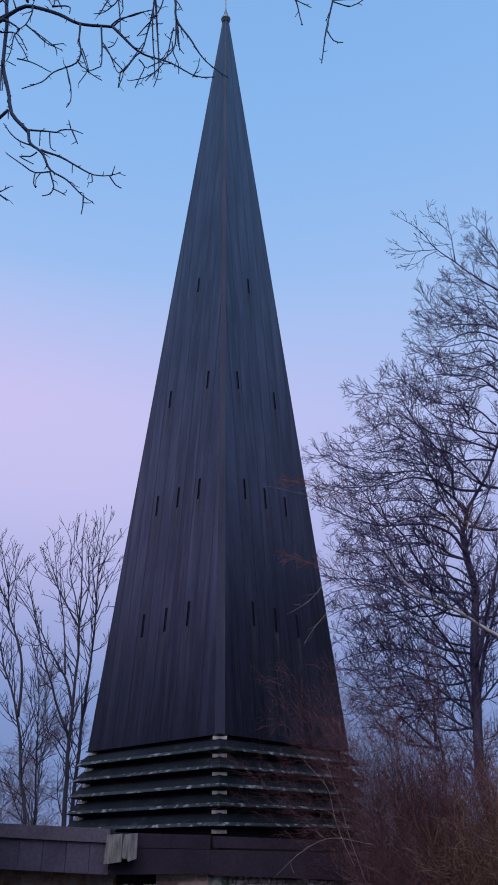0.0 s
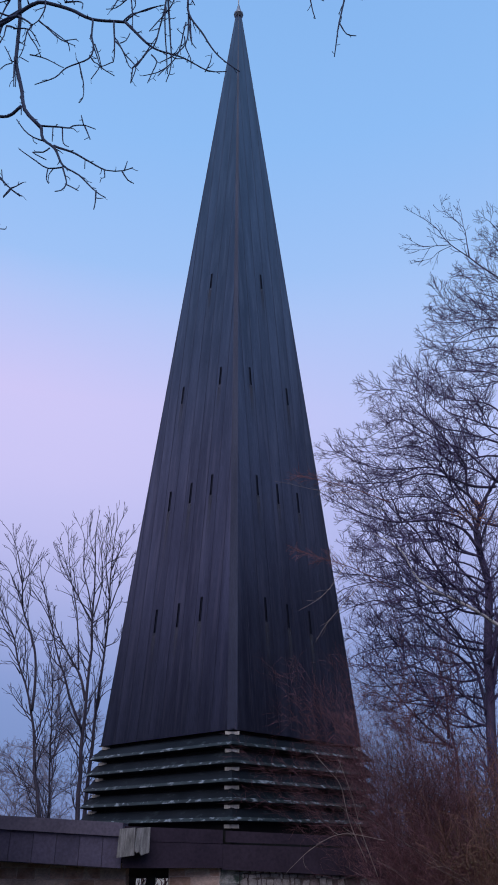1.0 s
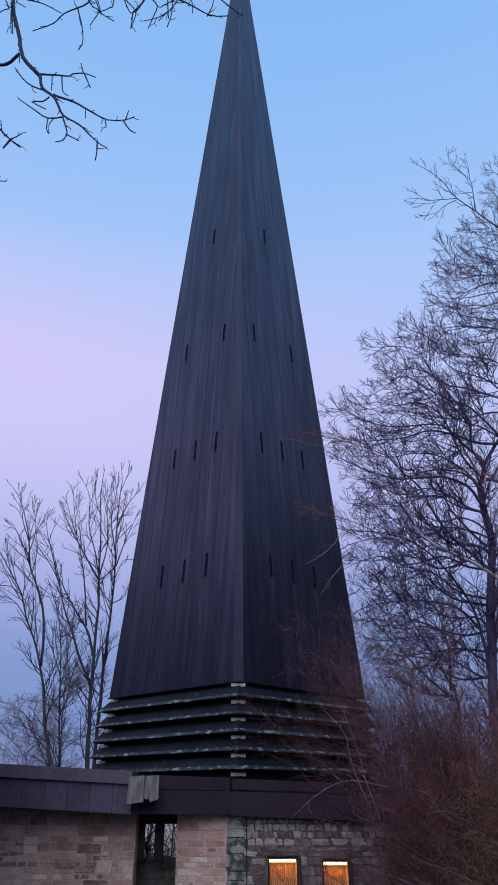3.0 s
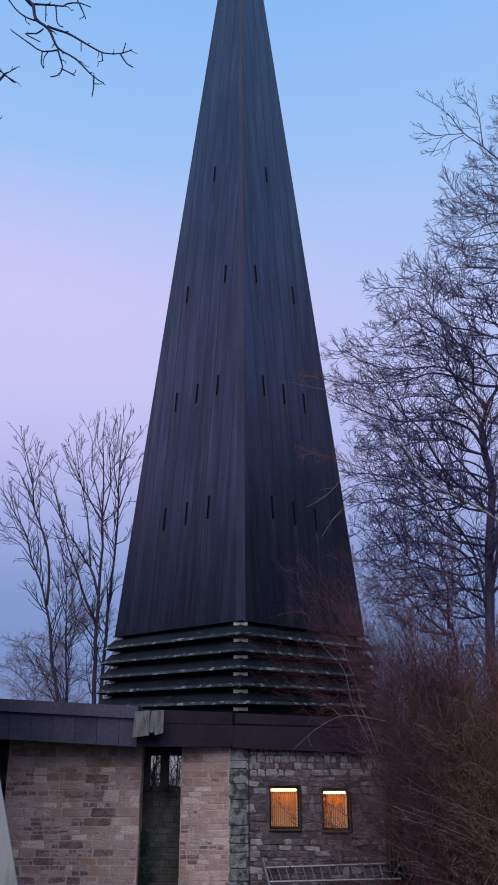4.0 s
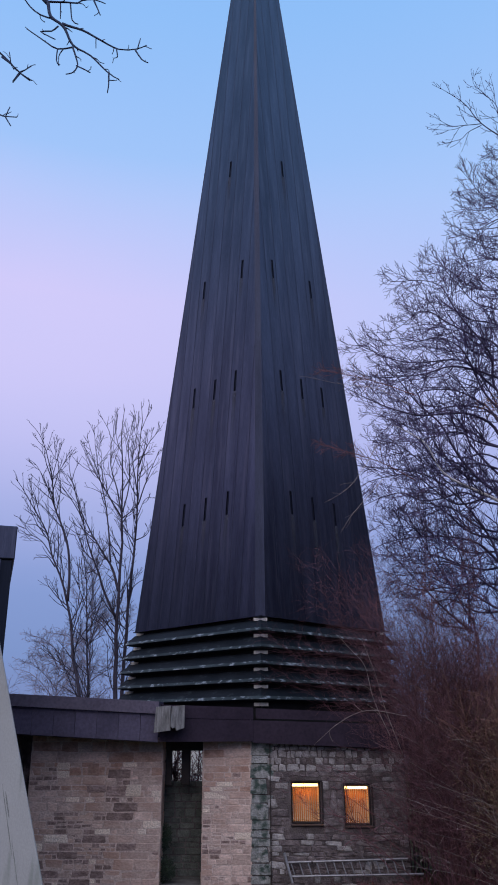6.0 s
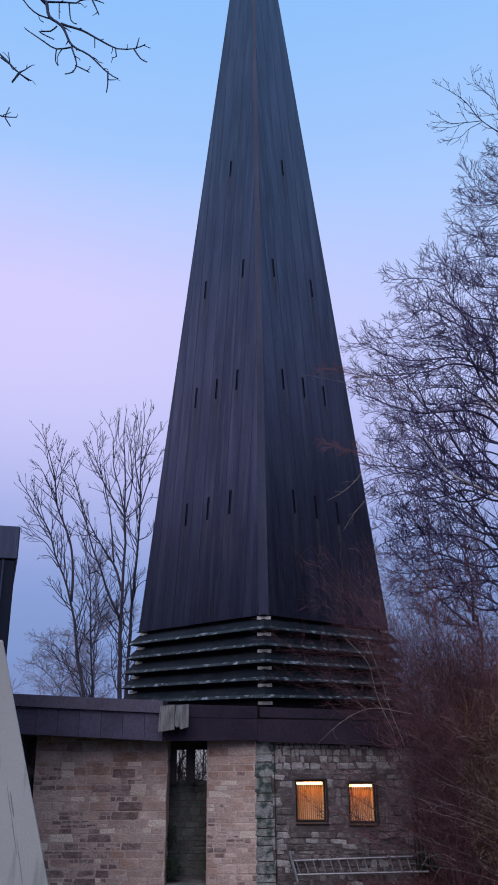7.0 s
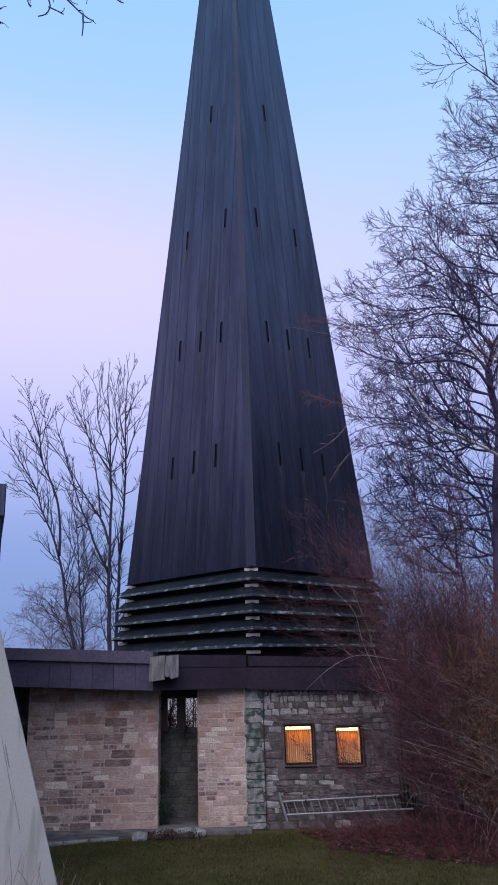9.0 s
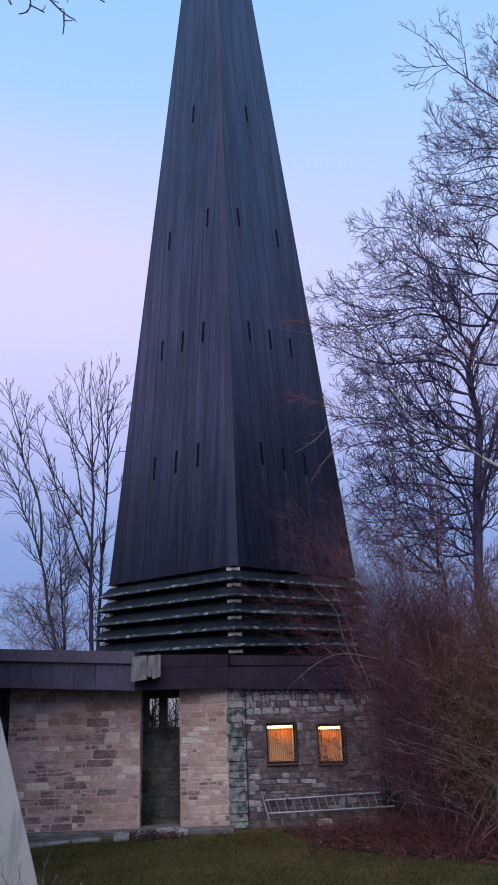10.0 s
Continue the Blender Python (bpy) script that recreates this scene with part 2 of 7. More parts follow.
THICKET_BROWN = surface("brown thicket twigs", [(0.128, 0.068, 0.052), (0.214, 0.118, 0.088)], 1.1, (1, 1, 1), (0.75, 0.95), 0.2, 30, island=0.65, shine=0.15)
THICKET = surface("red-brown thicket twigs", [(0.098, 0.042, 0.050), (0.170, 0.078, 0.086)], 1.1, (1, 1, 1), (0.75, 0.95), 0.2, 30, island=0.65)
THICKET_PALE = surface("pale dry stems", [(0.20, 0.155, 0.140), (0.33, 0.27, 0.245)], 2, (1, 1, 1), (0.7, 0.9), 0.2, 30, island=0.4)
SOILLEAF = surface("dark rotting leaves", [(0.045, 0.024, 0.023), (0.095, 0.048, 0.042)], 4, (1, 1, 1), (0.75, 0.95), 0.2, 30, island=0.5)
RUSTLEAF = surface("rusty withered leaves", [(0.16, 0.075, 0.045), (0.27, 0.13, 0.075)], 2, (1, 1, 1), (0.8, 0.95), 0.2, 30, island=0.4)
DRYLEAF = surface("dry olive-brown leaves", [(0.118, 0.083, 0.047), (0.19, 0.135, 0.070)], 2, (1, 1, 1), (0.7, 0.9), 0.2, 30)
PALELEAF = surface("pale dry leaves", [(0.24, 0.19, 0.18), (0.40, 0.33, 0.31)], 6, (1, 1, 1), (0.75, 0.95), 0.3, 30, island=0.4)
LITTER = surface("red-brown leaf litter", [(0.044, 0.013, 0.017), (0.140, 0.040, 0.045)], 6, (1, 1, 1), (0.75, 0.95), 0.3, 30, island=0.8)
# pale violet: the haze of distance is put into this twig colour
HAZETWIG = surface("twigs with painted haze", [(0.185, 0.165, 0.215), (0.265, 0.235, 0.285)], 1, (1, 1, 1), (0.9, 1.0), 0.1, 10)
PLASTER = surface("pale plaster", [(0.70, 0.69, 0.66), (0.80, 0.79, 0.76)], 1.5, (1, 1, 1), (0.8, 0.95), 0.2, 40)
SHRUB = surface("dark evergreen leaves", [(0.016, 0.026, 0.018), (0.035, 0.055, 0.03)], 5, (1, 1, 1), (0.5, 0.8), 0.2, 30)


def grass_ground():
    m = surface("winter lawn", [(0.052, 0.050, 0.017), (0.080, 0.071, 0.027), (0.104, 0.085, 0.040)], 0.9, (1, 1, 1), (0.85, 1.0), 0.9, 25, 0, 0,
                spots=((0.10, 0.070, 0.034), 0.8, 0.56, 0.72, (1, 1, 1)), dist=0.05, shine=0.08)
    return m


LAWN = grass_ground()
PALERUBBLE = surface("pale rubble stone", [(0.22, 0.20, 0.195), (0.33, 0.305, 0.295), (0.45, 0.42, 0.405)], 6, (1, 1, 1), (0.8, 0.97), 0.9, 26, 0, 0.18, dist=0.03, where="Position")
GRASS = surface("grass blades", [(0.055, 0.056, 0.018), (0.100, 0.088, 0.034)], 0.7, (1, 1, 1), (0.9, 1.0), 0.0, 10, island=0.4, shine=0.08)
POST_DARK = surface("stained post wood", [(0.13, 0.124, 0.122), (0.32, 0.306, 0.30)], 5, (5, 5, 0.8), (0.7, 0.9), 0.3, 30)
# darker than FASCIA: the shade on the right stretch is in the colour
FASCIA_SHADE = surface("fascia board toned for shade", [(0.026, 0.018, 0.030), (0.040, 0.028, 0.044)], 1.4, (1, 1, 1), (0.5, 0.75), 0.08, 18, 0.0, 0.1, shine=0.14)


def streak_material():
    """Pale run-off below a slit: strongest at its head, fading downwards into the sheet."""
    m = surface("pale run-off", [(0.065, 0.064, 0.082), (0.11, 0.108, 0.125)], 2, (8, 8, 0.3), (0.5, 0.7), 0.0, 20, shine=0.2)
    nt = m.node_tree
    tc = nt.nodes.new("ShaderNodeTexCoord")
    sep = nt.nodes.new("ShaderNodeSeparateXYZ")
    nt.links.new(tc.outputs["Generated"], sep.inputs[0])
    mp = nt.nodes.new("ShaderNodeMapping")
    mp.inputs["Scale"].default_value = (22, 22, 0.5)
    nt.links.new(tc.outputs["Object"], mp.inputs["Vector"])
    n = nt.nodes.new("ShaderNodeTexNoise")
    n.inputs["Scale"].default_value = 1.0
    nt.links.new(mp.outputs[0], n.inputs["Vector"])
    fade = nt.nodes.new("ShaderNodeMath")
    fade.operation = "POWER"
    fade.inputs[1].default_value = 1.6
    nt.links.new(sep.outputs["Z"], fade.inputs[0])
    mul = nt.nodes.new("ShaderNodeMath")
    mul.operation = "MULTIPLY"
    nt.links.new(fade.outputs[0], mul.inputs[0])
    nt.links.new(n.outputs["Fac"], mul.inputs[1])
    nt.links.new(mul.outputs[0], nt.nodes["Principled BSDF"].inputs["Alpha"])
    return m


STREAK = streak_material()
LEAD = surface("dull lead", [(0.15, 0.175, 0.22), (0.26, 0.29, 0.34)], 4, (1, 1, 1), (0.4, 0.6), 0.1, 30, 0.5)


# ---- mesh helpers
def link(name, bm, material, parent=None, label=""):
    me = bpy.data.meshes.new(name)
    bm.to_mesh(me)
    bm.free()
    for m in (material if isinstance(material, (list, tuple)) else [material]):
        me.materials.append(m)
    ob = new(name, me)
    if parent:
        ob.parent = parent
    if label:
        tagged(ob, label)
    return ob


part = link


def thing(name, label, category, group="", kind="", at=(0, 0, 0)):
    ob = new(name)
    ob.location = at
    return tagged(ob, label, category, group, kind)


def box(bm, lo, hi, bevel=0.0, mi=0):
    r = bmesh.ops.create_cube(bm, size=1)
    vs = r["verts"]
    for v in vs:
        v.co = Vector([lo[k] + (v.co[k] + 0.5) * (hi[k] - lo[k]) for k in range(3)])
    fs = {f for v in vs for f in v.link_faces}
    if bevel:
        es = list({e for v in vs for e in v.link_edges})
        fs |= set(bmesh.ops.bevel(bm, geom=es, offset=bevel, segments=1, affect="EDGES", profile=0.5)["faces"])
    for f in fs:
        if f.is_valid:
            f.material_index = mi
    return vs


def boxes(*bs, bevel=0.0):
    bm = bmesh.new()
    for lo, hi in bs:
        box(bm, lo, hi, bevel)
    return bm


def prism(bm, poly, n, depth, mi=0):
    """A closed prism: poly (world points, in order) pushed by depth along -n."""
    n = Vector(n).normalized()
    a = [bm.verts.new(p) for p in poly]
    b = [bm.verts.new(Vector(p) - n * depth) for p in poly]
    fs = [bm.faces.new(a), bm.faces.new(b[::-1])]
    for i in range(len(a)):
        j = (i + 1) % len(a)
        fs.append(bm.faces.new((a[j], a[i], b[i], b[j])))
    for f in fs:
        f.material_index = mi
    return fs


def fix(bm):
    bmesh.ops.recalc_face_normals(bm, faces=bm.faces)
    return bm


# ---- the ground: level by the church, rising to the bank where the camera stands, one sheet to the horizon
def ground_z(x, y):
    bank = 1.45 * max(0.0, min(1.0, (11.0 - y) / 9.0)) ** 1.3
    side = 0.5 * max(0.0, min(1.0, (-x - 1.8) / 2.5)) * max(0.0, min(1.0, (13 - y) / 3.0))
    bumps = 0.035 * noise.noise((x * 0.7, y * 0.7, 0)) + 0.012 * noise.noise((x * 3, y * 3, 5))
    return 0.05 + bank + side + bumps * (1 if abs(x) < 40 and y < 60 else 0)


def build_ground():
    bm = bmesh.new()
    xs = [-2500, -800, -200, -60, -25] + [-14 + 0.5 * i for i in range(57)] + [25, 60, 200, 800, 2500]
    ys = [-2500, -600, -150, -50, -20, -10, -5] + [-3 + 0.5 * i for i in range(50)] + [25, 30, 40, 60, 120, 300, 900, 3000]
    grid = [[bm.verts.new((x, y, ground_z(x, y))) for x in xs] for y in ys]
    for j in range(len(ys) - 1):
        for i in range(len(xs) - 1):
            bm.faces.new((grid[j][i], grid[j][i + 1], grid[j + 1][i + 1], grid[j + 1][i]))
    ob = link("ground", bm, LAWN)
    for p in ob.data.polygons:
        p.use_smooth = True
    return tagged(ob, "dull green winter lawn with brown patches", "ground", kind="structure")


build_ground()

# ---- the spire
SX, SY, HEM, APEX, SPIN = -0.547, 20.5, 5.30, 34.9, 0.031
HALF, CUT = 2.333, 0.141      # half the side of the square plan, and the corner cut off along each side
spire = thing("spire", "tall dark sheet-metal church spire on louvred base", "church spire", at=(SX, SY, HEM))


def face_frame(k):
    """Axes of the spire's side k: along it, and outwards."""
    a = SPIN - math.pi / 4 + k * math.pi / 2 - math.pi / 2
    out = Vector((math.cos(a), math.sin(a), 0))
    return Vector((-out.y, out.x, 0)), out


RISE = APEX - HEM
TOPCUT = 0.966               # the cladding ends at this share of the rise


def on_face(k, u, v, off=0.0):
    """A point of side k: u metres along it, v metres up, off metres proud of it (from the spire's base)."""
    along, out = face_frame(k)
    s = 1 - v / RISE
    return along * u + out * (HALF * s + off) + Vector((0, 0, v))


SLIT_W, SLIT_H, BAY = 0.046, 0.60, 0.415
SLITS = [(-0.64, 3.15), (0.20, 3.15), (1.01, 3.15), (-0.64, 6.50), (0.20, 6.50), (1.00, 6.50), (-0.62, 10.0), (0.97, 10.0), (0.13, 14.06)]


def face_slits(k):
    """Slits (u, foot, head) of side k; neighbouring sides mirror each other about the ridge."""
    sign = 1 if k % 2 == 0 else -1
    return [(sign * u, top - SLIT_H, top) for u, top in SLITS]


def quad(bm, k, u0, u1, v0, v1):
    """A sheet of side k from u0 to u1 and from v0 up to v1, or up to the side's sloping edges where v1 is None."""
    pts = [(u0, v0), (u1, v0)]
    if v1 is None:
        tip = (HALF - CUT) * (1 - TOPCUT)
        pts.append((u1, edge_height(u1)))
        pts += [(t, TOPCUT * RISE) for t in (tip, -tip) if u0 < t < u1]
        pts.append((u0, edge_height(u0)))
        if pts[2][1] < v0 + 0.005:
            del pts[2]
        if pts[-1][1] < v0 + 0.005:
            del pts[-1]
    else:
        pts += [(u1, v1), (u0, v1)]
    prism(bm, [on_face(k, u, v) for u, v in pts], face_frame(k)[1], 0.012)


def edge_height(u):
    """How far up the side reaches at u, up to its sloping edge."""
    half = HALF - CUT
    return min(TOPCUT * RISE, RISE * max(0.0, 1 - abs(u) / half))


def clad_side(k):
    sign = 1 if k % 2 == 0 else -1
    half = HALF - CUT
    edges = [0.20 - BAY * 0.5 + BAY * i for i in range(-5, 7)]
    edges = [-half] + [e for e in edges if -half + 0.1 < e < half - 0.1] + [half]
    if sign < 0:
        edges = [-e for e in edges[::-1]]
    holes = face_slits(k)
    for u0, u1 in zip(edges, edges[1:]):
        bm = bmesh.new()
        mine = sorted([h for h in holes if u0 < h[0] < u1], key=lambda h: h[1])
        low = 0.0
        for us, f, h in mine:
            quad(bm, k, u0, u1, low, f)
            quad(bm, k, u0, us - SLIT_W / 2, f, h)
            quad(bm, k, us + SLIT_W / 2, u1, f, h)
            low = h
        quad(bm, k, u0, u1, low, None)
        part("cladding_panel", fix(bm), CLAD, spire)
        # the standing seam along the panel's edge
        if abs(u0) < half - 0.02:
            along, out = face_frame(k)
            bm = bmesh.new()
            w = 0.007
            a, b = on_face(k, u0, 0, 0.005), on_face(k, u0, edge_height(u0) - 0.02, 0.005)
            prism(bm, [a - along * w, a + along * w, b + along * w, b - along * w], out, 0.007)
            part("standing_seam", fix(bm), SEAM, spire)
    along, out = face_frame(k)
    for us, f, h in holes:
        slit = part("slit_recess", slit_box(k, us, f, h), SLIT_SHADE, spire, "narrow dark ventilation slit")
        bm = bmesh.new()
        for s in (-1, 1):
            a, b = on_face(k, us + s * (SLIT_W / 2 + 0.005), f, 0.012), on_face(k, us + s * (SLIT_W / 2 + 0.005), h, 0.012)
            prism(bm, [a - along * 0.005, a + along * 0.005, b + along * 0.005, b - along * 0.005], out, 0.024)
        part("slit_flashing", fix(bm), RIDGE, slit)
        bm = bmesh.new()
        drop = 1.5 + 0.4 * math.sin(us * 7 + h)
        bm.faces.new([bm.verts.new(on_face(k, us + a * 0.065, b, 0.003)) for a, b in ((-1, f - drop), (1, f - drop), (1, f - 0.01), (-1, f - 0.01))])
        part("run_off", bm, STREAK, slit, "pale rain streak below the slit")


def slit_box(k, us, f, h):
    """An open-fronted shallow box behind a slit; its dark colour stands for the shade inside."""
    bm = bmesh.new()
    w = SLIT_W / 2 + 0.002
    front = [on_face(k, us + a * w, b, -0.013) for a, b in ((-1, f), (1, f), (1, h), (-1, h))]
    rear = [on_face(k, us + a * w, b, -0.07) for a, b in ((-1, f), (1, f), (1, h), (-1, h))]
    a, b = [bm.verts.new(p) for p in front], [bm.verts.new(p) for p in rear]
    bm.faces.new(b)
    for i in range(4):
        j = (i + 1) % 4
        bm.faces.new((a[i], a[j], b[j], b[i]))
    return bm


for side in range(4):
    clad_side(side)


def ridge_strip(k):
    """The narrow flashing that cuts off the corner between sides k and k + 1."""
    bm = bmesh.new()
    pts = []
    for v in (0.0, TOPCUT * RISE):
        s = 1 - v / RISE
        pts.append((on_face(k, (HALF - CUT) * s, v, 0.012), on_face(k + 1, -(HALF - CUT) * s, v, 0.012)))
    n = (face_frame(k)[1] + face_frame(k + 1)[1]).normalized()
    (a, b), (c, d) = pts
    prism(bm, [a, b, d, c], n, 0.03)
    return part("ridge_flashing", fix(bm), RIDGE, spire)


for side in range(4):
    ridge_strip(side)


def square_ring(bm, profile, k, mi=None):
    """One side of a mitred square ring; profile: (half side, z) points, closed."""
    along, out = face_frame(k)
    rows = []
    for s in (-1, 1):
        rows.append([bm.verts.new(along * (s * r) + out * r + Vector((0, 0, z))) for r, z in profile])
    n = len(profile)
    for i in range(n):
        j = (i + 1) % n
        f = bm.faces.new((rows[0][i], rows[1][i], rows[1][j], rows[0][j]))
        f.material_index = mi[i] if mi else 0
    bm.faces.new(rows[0][::-1])
    bm.faces.new(rows[1])
    return bm


# the louvred base: five rings of sloping blades flaring downwards
PITCH = 0.355
for i in range(5):
    zt = -0.09 - PITCH * i
    r = 2.31 + 0.036 * i
    for side in range(4):
        bm = bmesh.new()
        prof = [(r - 0.10, zt + 0.03), (r - 0.03, zt + 0.005), (r + 0.095, zt - 0.155), (r + 0.135, zt - 0.205), (r + 0.140, zt - 0.220), (r + 0.130, zt - 0.228), (r + 0.01, zt - 0.262), (r - 0.10, zt - 0.262)]
        square_ring(bm, prof, side, [0, 0, 1, 1, 0, 0, 0, 0])
        part("louvre_blade", fix(bm), [BLADE, LIP], spire, "dark green sloping louvre blade with worn pale edge")
# a backing sheet whose black stands in for the shade behind the blades
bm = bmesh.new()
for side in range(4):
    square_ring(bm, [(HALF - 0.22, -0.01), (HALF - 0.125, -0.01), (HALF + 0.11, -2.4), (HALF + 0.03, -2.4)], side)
part("louvre_backing", fix(bm), GAP_SHADE, spire)
bm = bmesh.new()
for side in range(4):
    square_ring(bm, [(HALF - 0.3, 0.03), (HALF - 0.02, 0.02), (HALF - 0.02, -0.005), (HALF - 0.3, -0.005)], side)
part("cladding_hem", fix(bm), SEAM, spire)


def corner_post(k, depth=0.12):
    """Pale blocks between the blades where the sides meet, one above the other."""
    o = (face_frame(k)[1] + face_frame(k + 1)[1]).normalized()
    t = Vector((-o.y, o.x, 0))
    for i in range(6):
        zt = -0.035 - PITCH * i
        r = (2.31 + 0.036 * i) * math.sqrt(2) - 0.10
        up0, up1 = Vector((0, 0, zt - 0.056)), Vector((0, 0, zt + 0.012))
        bm = bmesh.new()
        prism(bm, [o * r - t * 0.15 + up0, o * r + t * 0.15 + up0, o * r + t * 0.15 + up1, o * r - t * 0.15 + up1], o, depth)
        part("corner_block", fix(bm), POST, spire, "pale weathered timber block")


corner_post(0)
corner_post(3, 0.32)
corner_post(1, 0.32)


def lathe(bm, rings, n=12, centre=(0, 0)):
    prev = None
    for r, z in rings:
        row = [bm.verts.new((centre[0] + r * math.cos(2 * math.pi * i / n), centre[1] + r * math.sin(2 * math.pi * i / n), z)) for i in range(n)]
        if prev:
            for i in range(n):
                j = (i + 1) % n
                bm.faces.new((prev[i], prev[j], row[j], row[i]))
        else:
            bm.faces.new(row[::-1])
        prev = row
    bm.faces.new(prev)
    return bm


top = TOPCUT * RISE
part("finial_collar", lathe(bmesh.new(), [(0.11, top - 0.12), (0.20, top - 0.02), (0.20, top + 0.05), (0.15, top + 0.09), (0.11, top + 0.25), (0.04, top + 0.62), (0.025, top + 0.70)], 10), LEAD, spire, "grey metal collar and cone")
part("finial_rod", lathe(bmesh.new(), [(0.022, top + 0.7), (0.018, top + 4.2), (0.004, top + 4.4)], 8), POST, spire, "thin pale finial rod")
bm = bmesh.new()
box(bm, (-0.52, -0.04, -0.04), (0.52, 0.04, 0.04), 0.01)
arm = part("finial_arm", bm, SEAM, spire, "dark level arm of the finial cross")
arm.matrix_basis = pose(0.00, 0.00, 30.47, 0, 0, 31.5)

# ---- the church's low wing: stone walls, roof with fascia
WALL_Y, TOP_Z = 17.0, 3.1
SLOPE = -0.055


def slab(name, label, lo, hi, material, kind="structure"):
    ob = link(name, boxes((lo, hi)), material)
    return tagged(ob, label, "wall", kind=kind)


random.seed(7)


def block_mesh(name, seed, rough=0.0, worn=0.07):
    """A unit stone, front towards -y, its edges worn."""
    rnd = random.Random(seed)
    bm = bmesh.new()
    box(bm, (-0.5, -0.5, -0.5), (0.5, 0.5, 0.5))
    bmesh.ops.bevel(bm, geom=bm.edges[:], offset=worn, segments=1, affect="EDGES", profile=0.5)
    for v in bm.verts:
        v.co += Vector((rnd.uniform(-1, 1), rnd.uniform(-1, 1), rnd.uniform(-1, 1))) * rough
    me = bpy.data.meshes.new(name)
    bm.to_mesh(me)
    bm.free()
    return me


STONES = {}


def stone_meshes(key, material, rough, n=5):
    if key not in STONES:
        STONES[key] = []
        for i in range(n):
            me = block_mesh("stone", i * 13 + len(STONES), rough, 0.14 if rough > 0.08 else 0.07)
            me.materials.append(material)
            STONES[key].append(me)
    return STONES[key]


def lay(parent, meshes, x0, x1, z0, z1, y, depth=0.05, proud=0.0, tilt=0.0):
    ob = new("stone", random.choice(meshes))
    ob.parent = parent
    ob.location = ((x0 + x1) / 2, y - proud + depth / 2, (z0 + z1) / 2)
    ob.scale = (x1 - x0, depth, z1 - z0)
    ob.rotation_euler = (0, random.uniform(-tilt, tilt), 0)
    return ob


def courses(z0, z1, lo, hi, rnd):
    out, z = [], z0
    while z < z1 - 0.02:
        h = rnd.uniform(lo, hi)
        if z1 - z - h < lo * 0.8:
            h = z1 - z
        out.append((z, z + h))
        z += h
    return out


def run(x0, x1, lo, hi, rnd):
    out, x = [], x0
    while x < x1 - 0.01:
        w = rnd.uniform(lo, hi)
        if x1 - x - w < lo * 0.8:
            w = x1 - x
        out.append((x, x + w))
        x += w
    return out


def ashlar(parent, x0, x1, z0, z1, y, seed, small=True, dark=0.60):
    """Sandstone courses with washed joints: large warm stones above and at the jambs, small brown ones lower down in the middle."""
    rnd = random.Random(seed)
    random.seed(seed)
    j = 0.006

    def one(xa, xb, za, zb, t, brown):
        p = rnd.random()
        if brown and p < dark:
            fam, mt = "brown", BROWNSTONE
        elif p > 0.955:
            fam, mt = "pale", PALESTONE
        elif t > 0.60 and p < (0.72 if t > 0.84 else 0.46 if t > 0.70 else 0.20):
            fam, mt = "rust", RUSTSTONE
        else:
            fam, mt = "pink", SANDSTONE
        e = 0.004 if fam == "brown" else 0.0
        lay(parent, stone_meshes(fam, mt, 0.05), xa + j + e, xb - j - e, za + j + e, zb - j - e, y, 0.06, rnd.uniform(0.000, 0.006) if fam != "brown" else rnd.uniform(0.000, 0.009), 0.014)

    for za, zb in courses(z0, z1, 0.085, 0.20, rnd):
        t = ((za + zb) / 2 - z0) / (z1 - z0)
        tall = zb - za > 0.125
        for xa, xb in run(x0, x1, 0.20 if tall else 0.11, 0.62 if tall else 0.34, rnd):
            mid = ((xa + xb) / 2 - x0) / (x1 - x0)
            zone = noise.noise((xa * 1.3 + seed, 0, za * 2.2)) + 0.35 - 2.2 * max(0, t - 0.42) - (0.5 if mid < 0.08 or mid > 0.82 else 0)
            brown = small and zone > 0.05
            if tall and brown and rnd.random() < 0.75:
                # a tall course filled with smaller stones in two rows
                zm = za + (zb - za) * rnd.uniform(0.4, 0.6)
                for lo, hi in ((za, zm), (zm, zb)):
                    for xs, xe in run(xa, xb, 0.09, 0.24, rnd):
                        one(xs, xe, lo, hi, t, True)
            else:
                one(xa, xb, za, zb, t, brown)


LEFT0, LEFT1 = -5.17, -2.46
MID0, MID1 = -1.63, -0.66
RUB1 = 2.42
wall_left = slab("wall_left", "pink sandstone wall of squared coursed stones", (LEFT0, WALL_Y, -0.2), (LEFT1, WALL_Y + 0.42, TOP_Z), MORTAR)
wall_mid = slab("wall_middle", "pink sandstone wall beside the tall slot", (MID0, WALL_Y, -0.2), (MID1 + 0.02, WALL_Y + 0.42, TOP_Z - 0.1), MORTAR)
ashlar(wall_left, LEFT0, LEFT1, 0.12, 2.98, WALL_Y, 11)
ashlar(wall_mid, MID0, MID1, 0.12, 2.90, WALL_Y, 23, small=True, dark=0.30)
# stones that stand out: two pale ones one over the other, a pale square, dark long ones, a rusty one
random.seed(4)
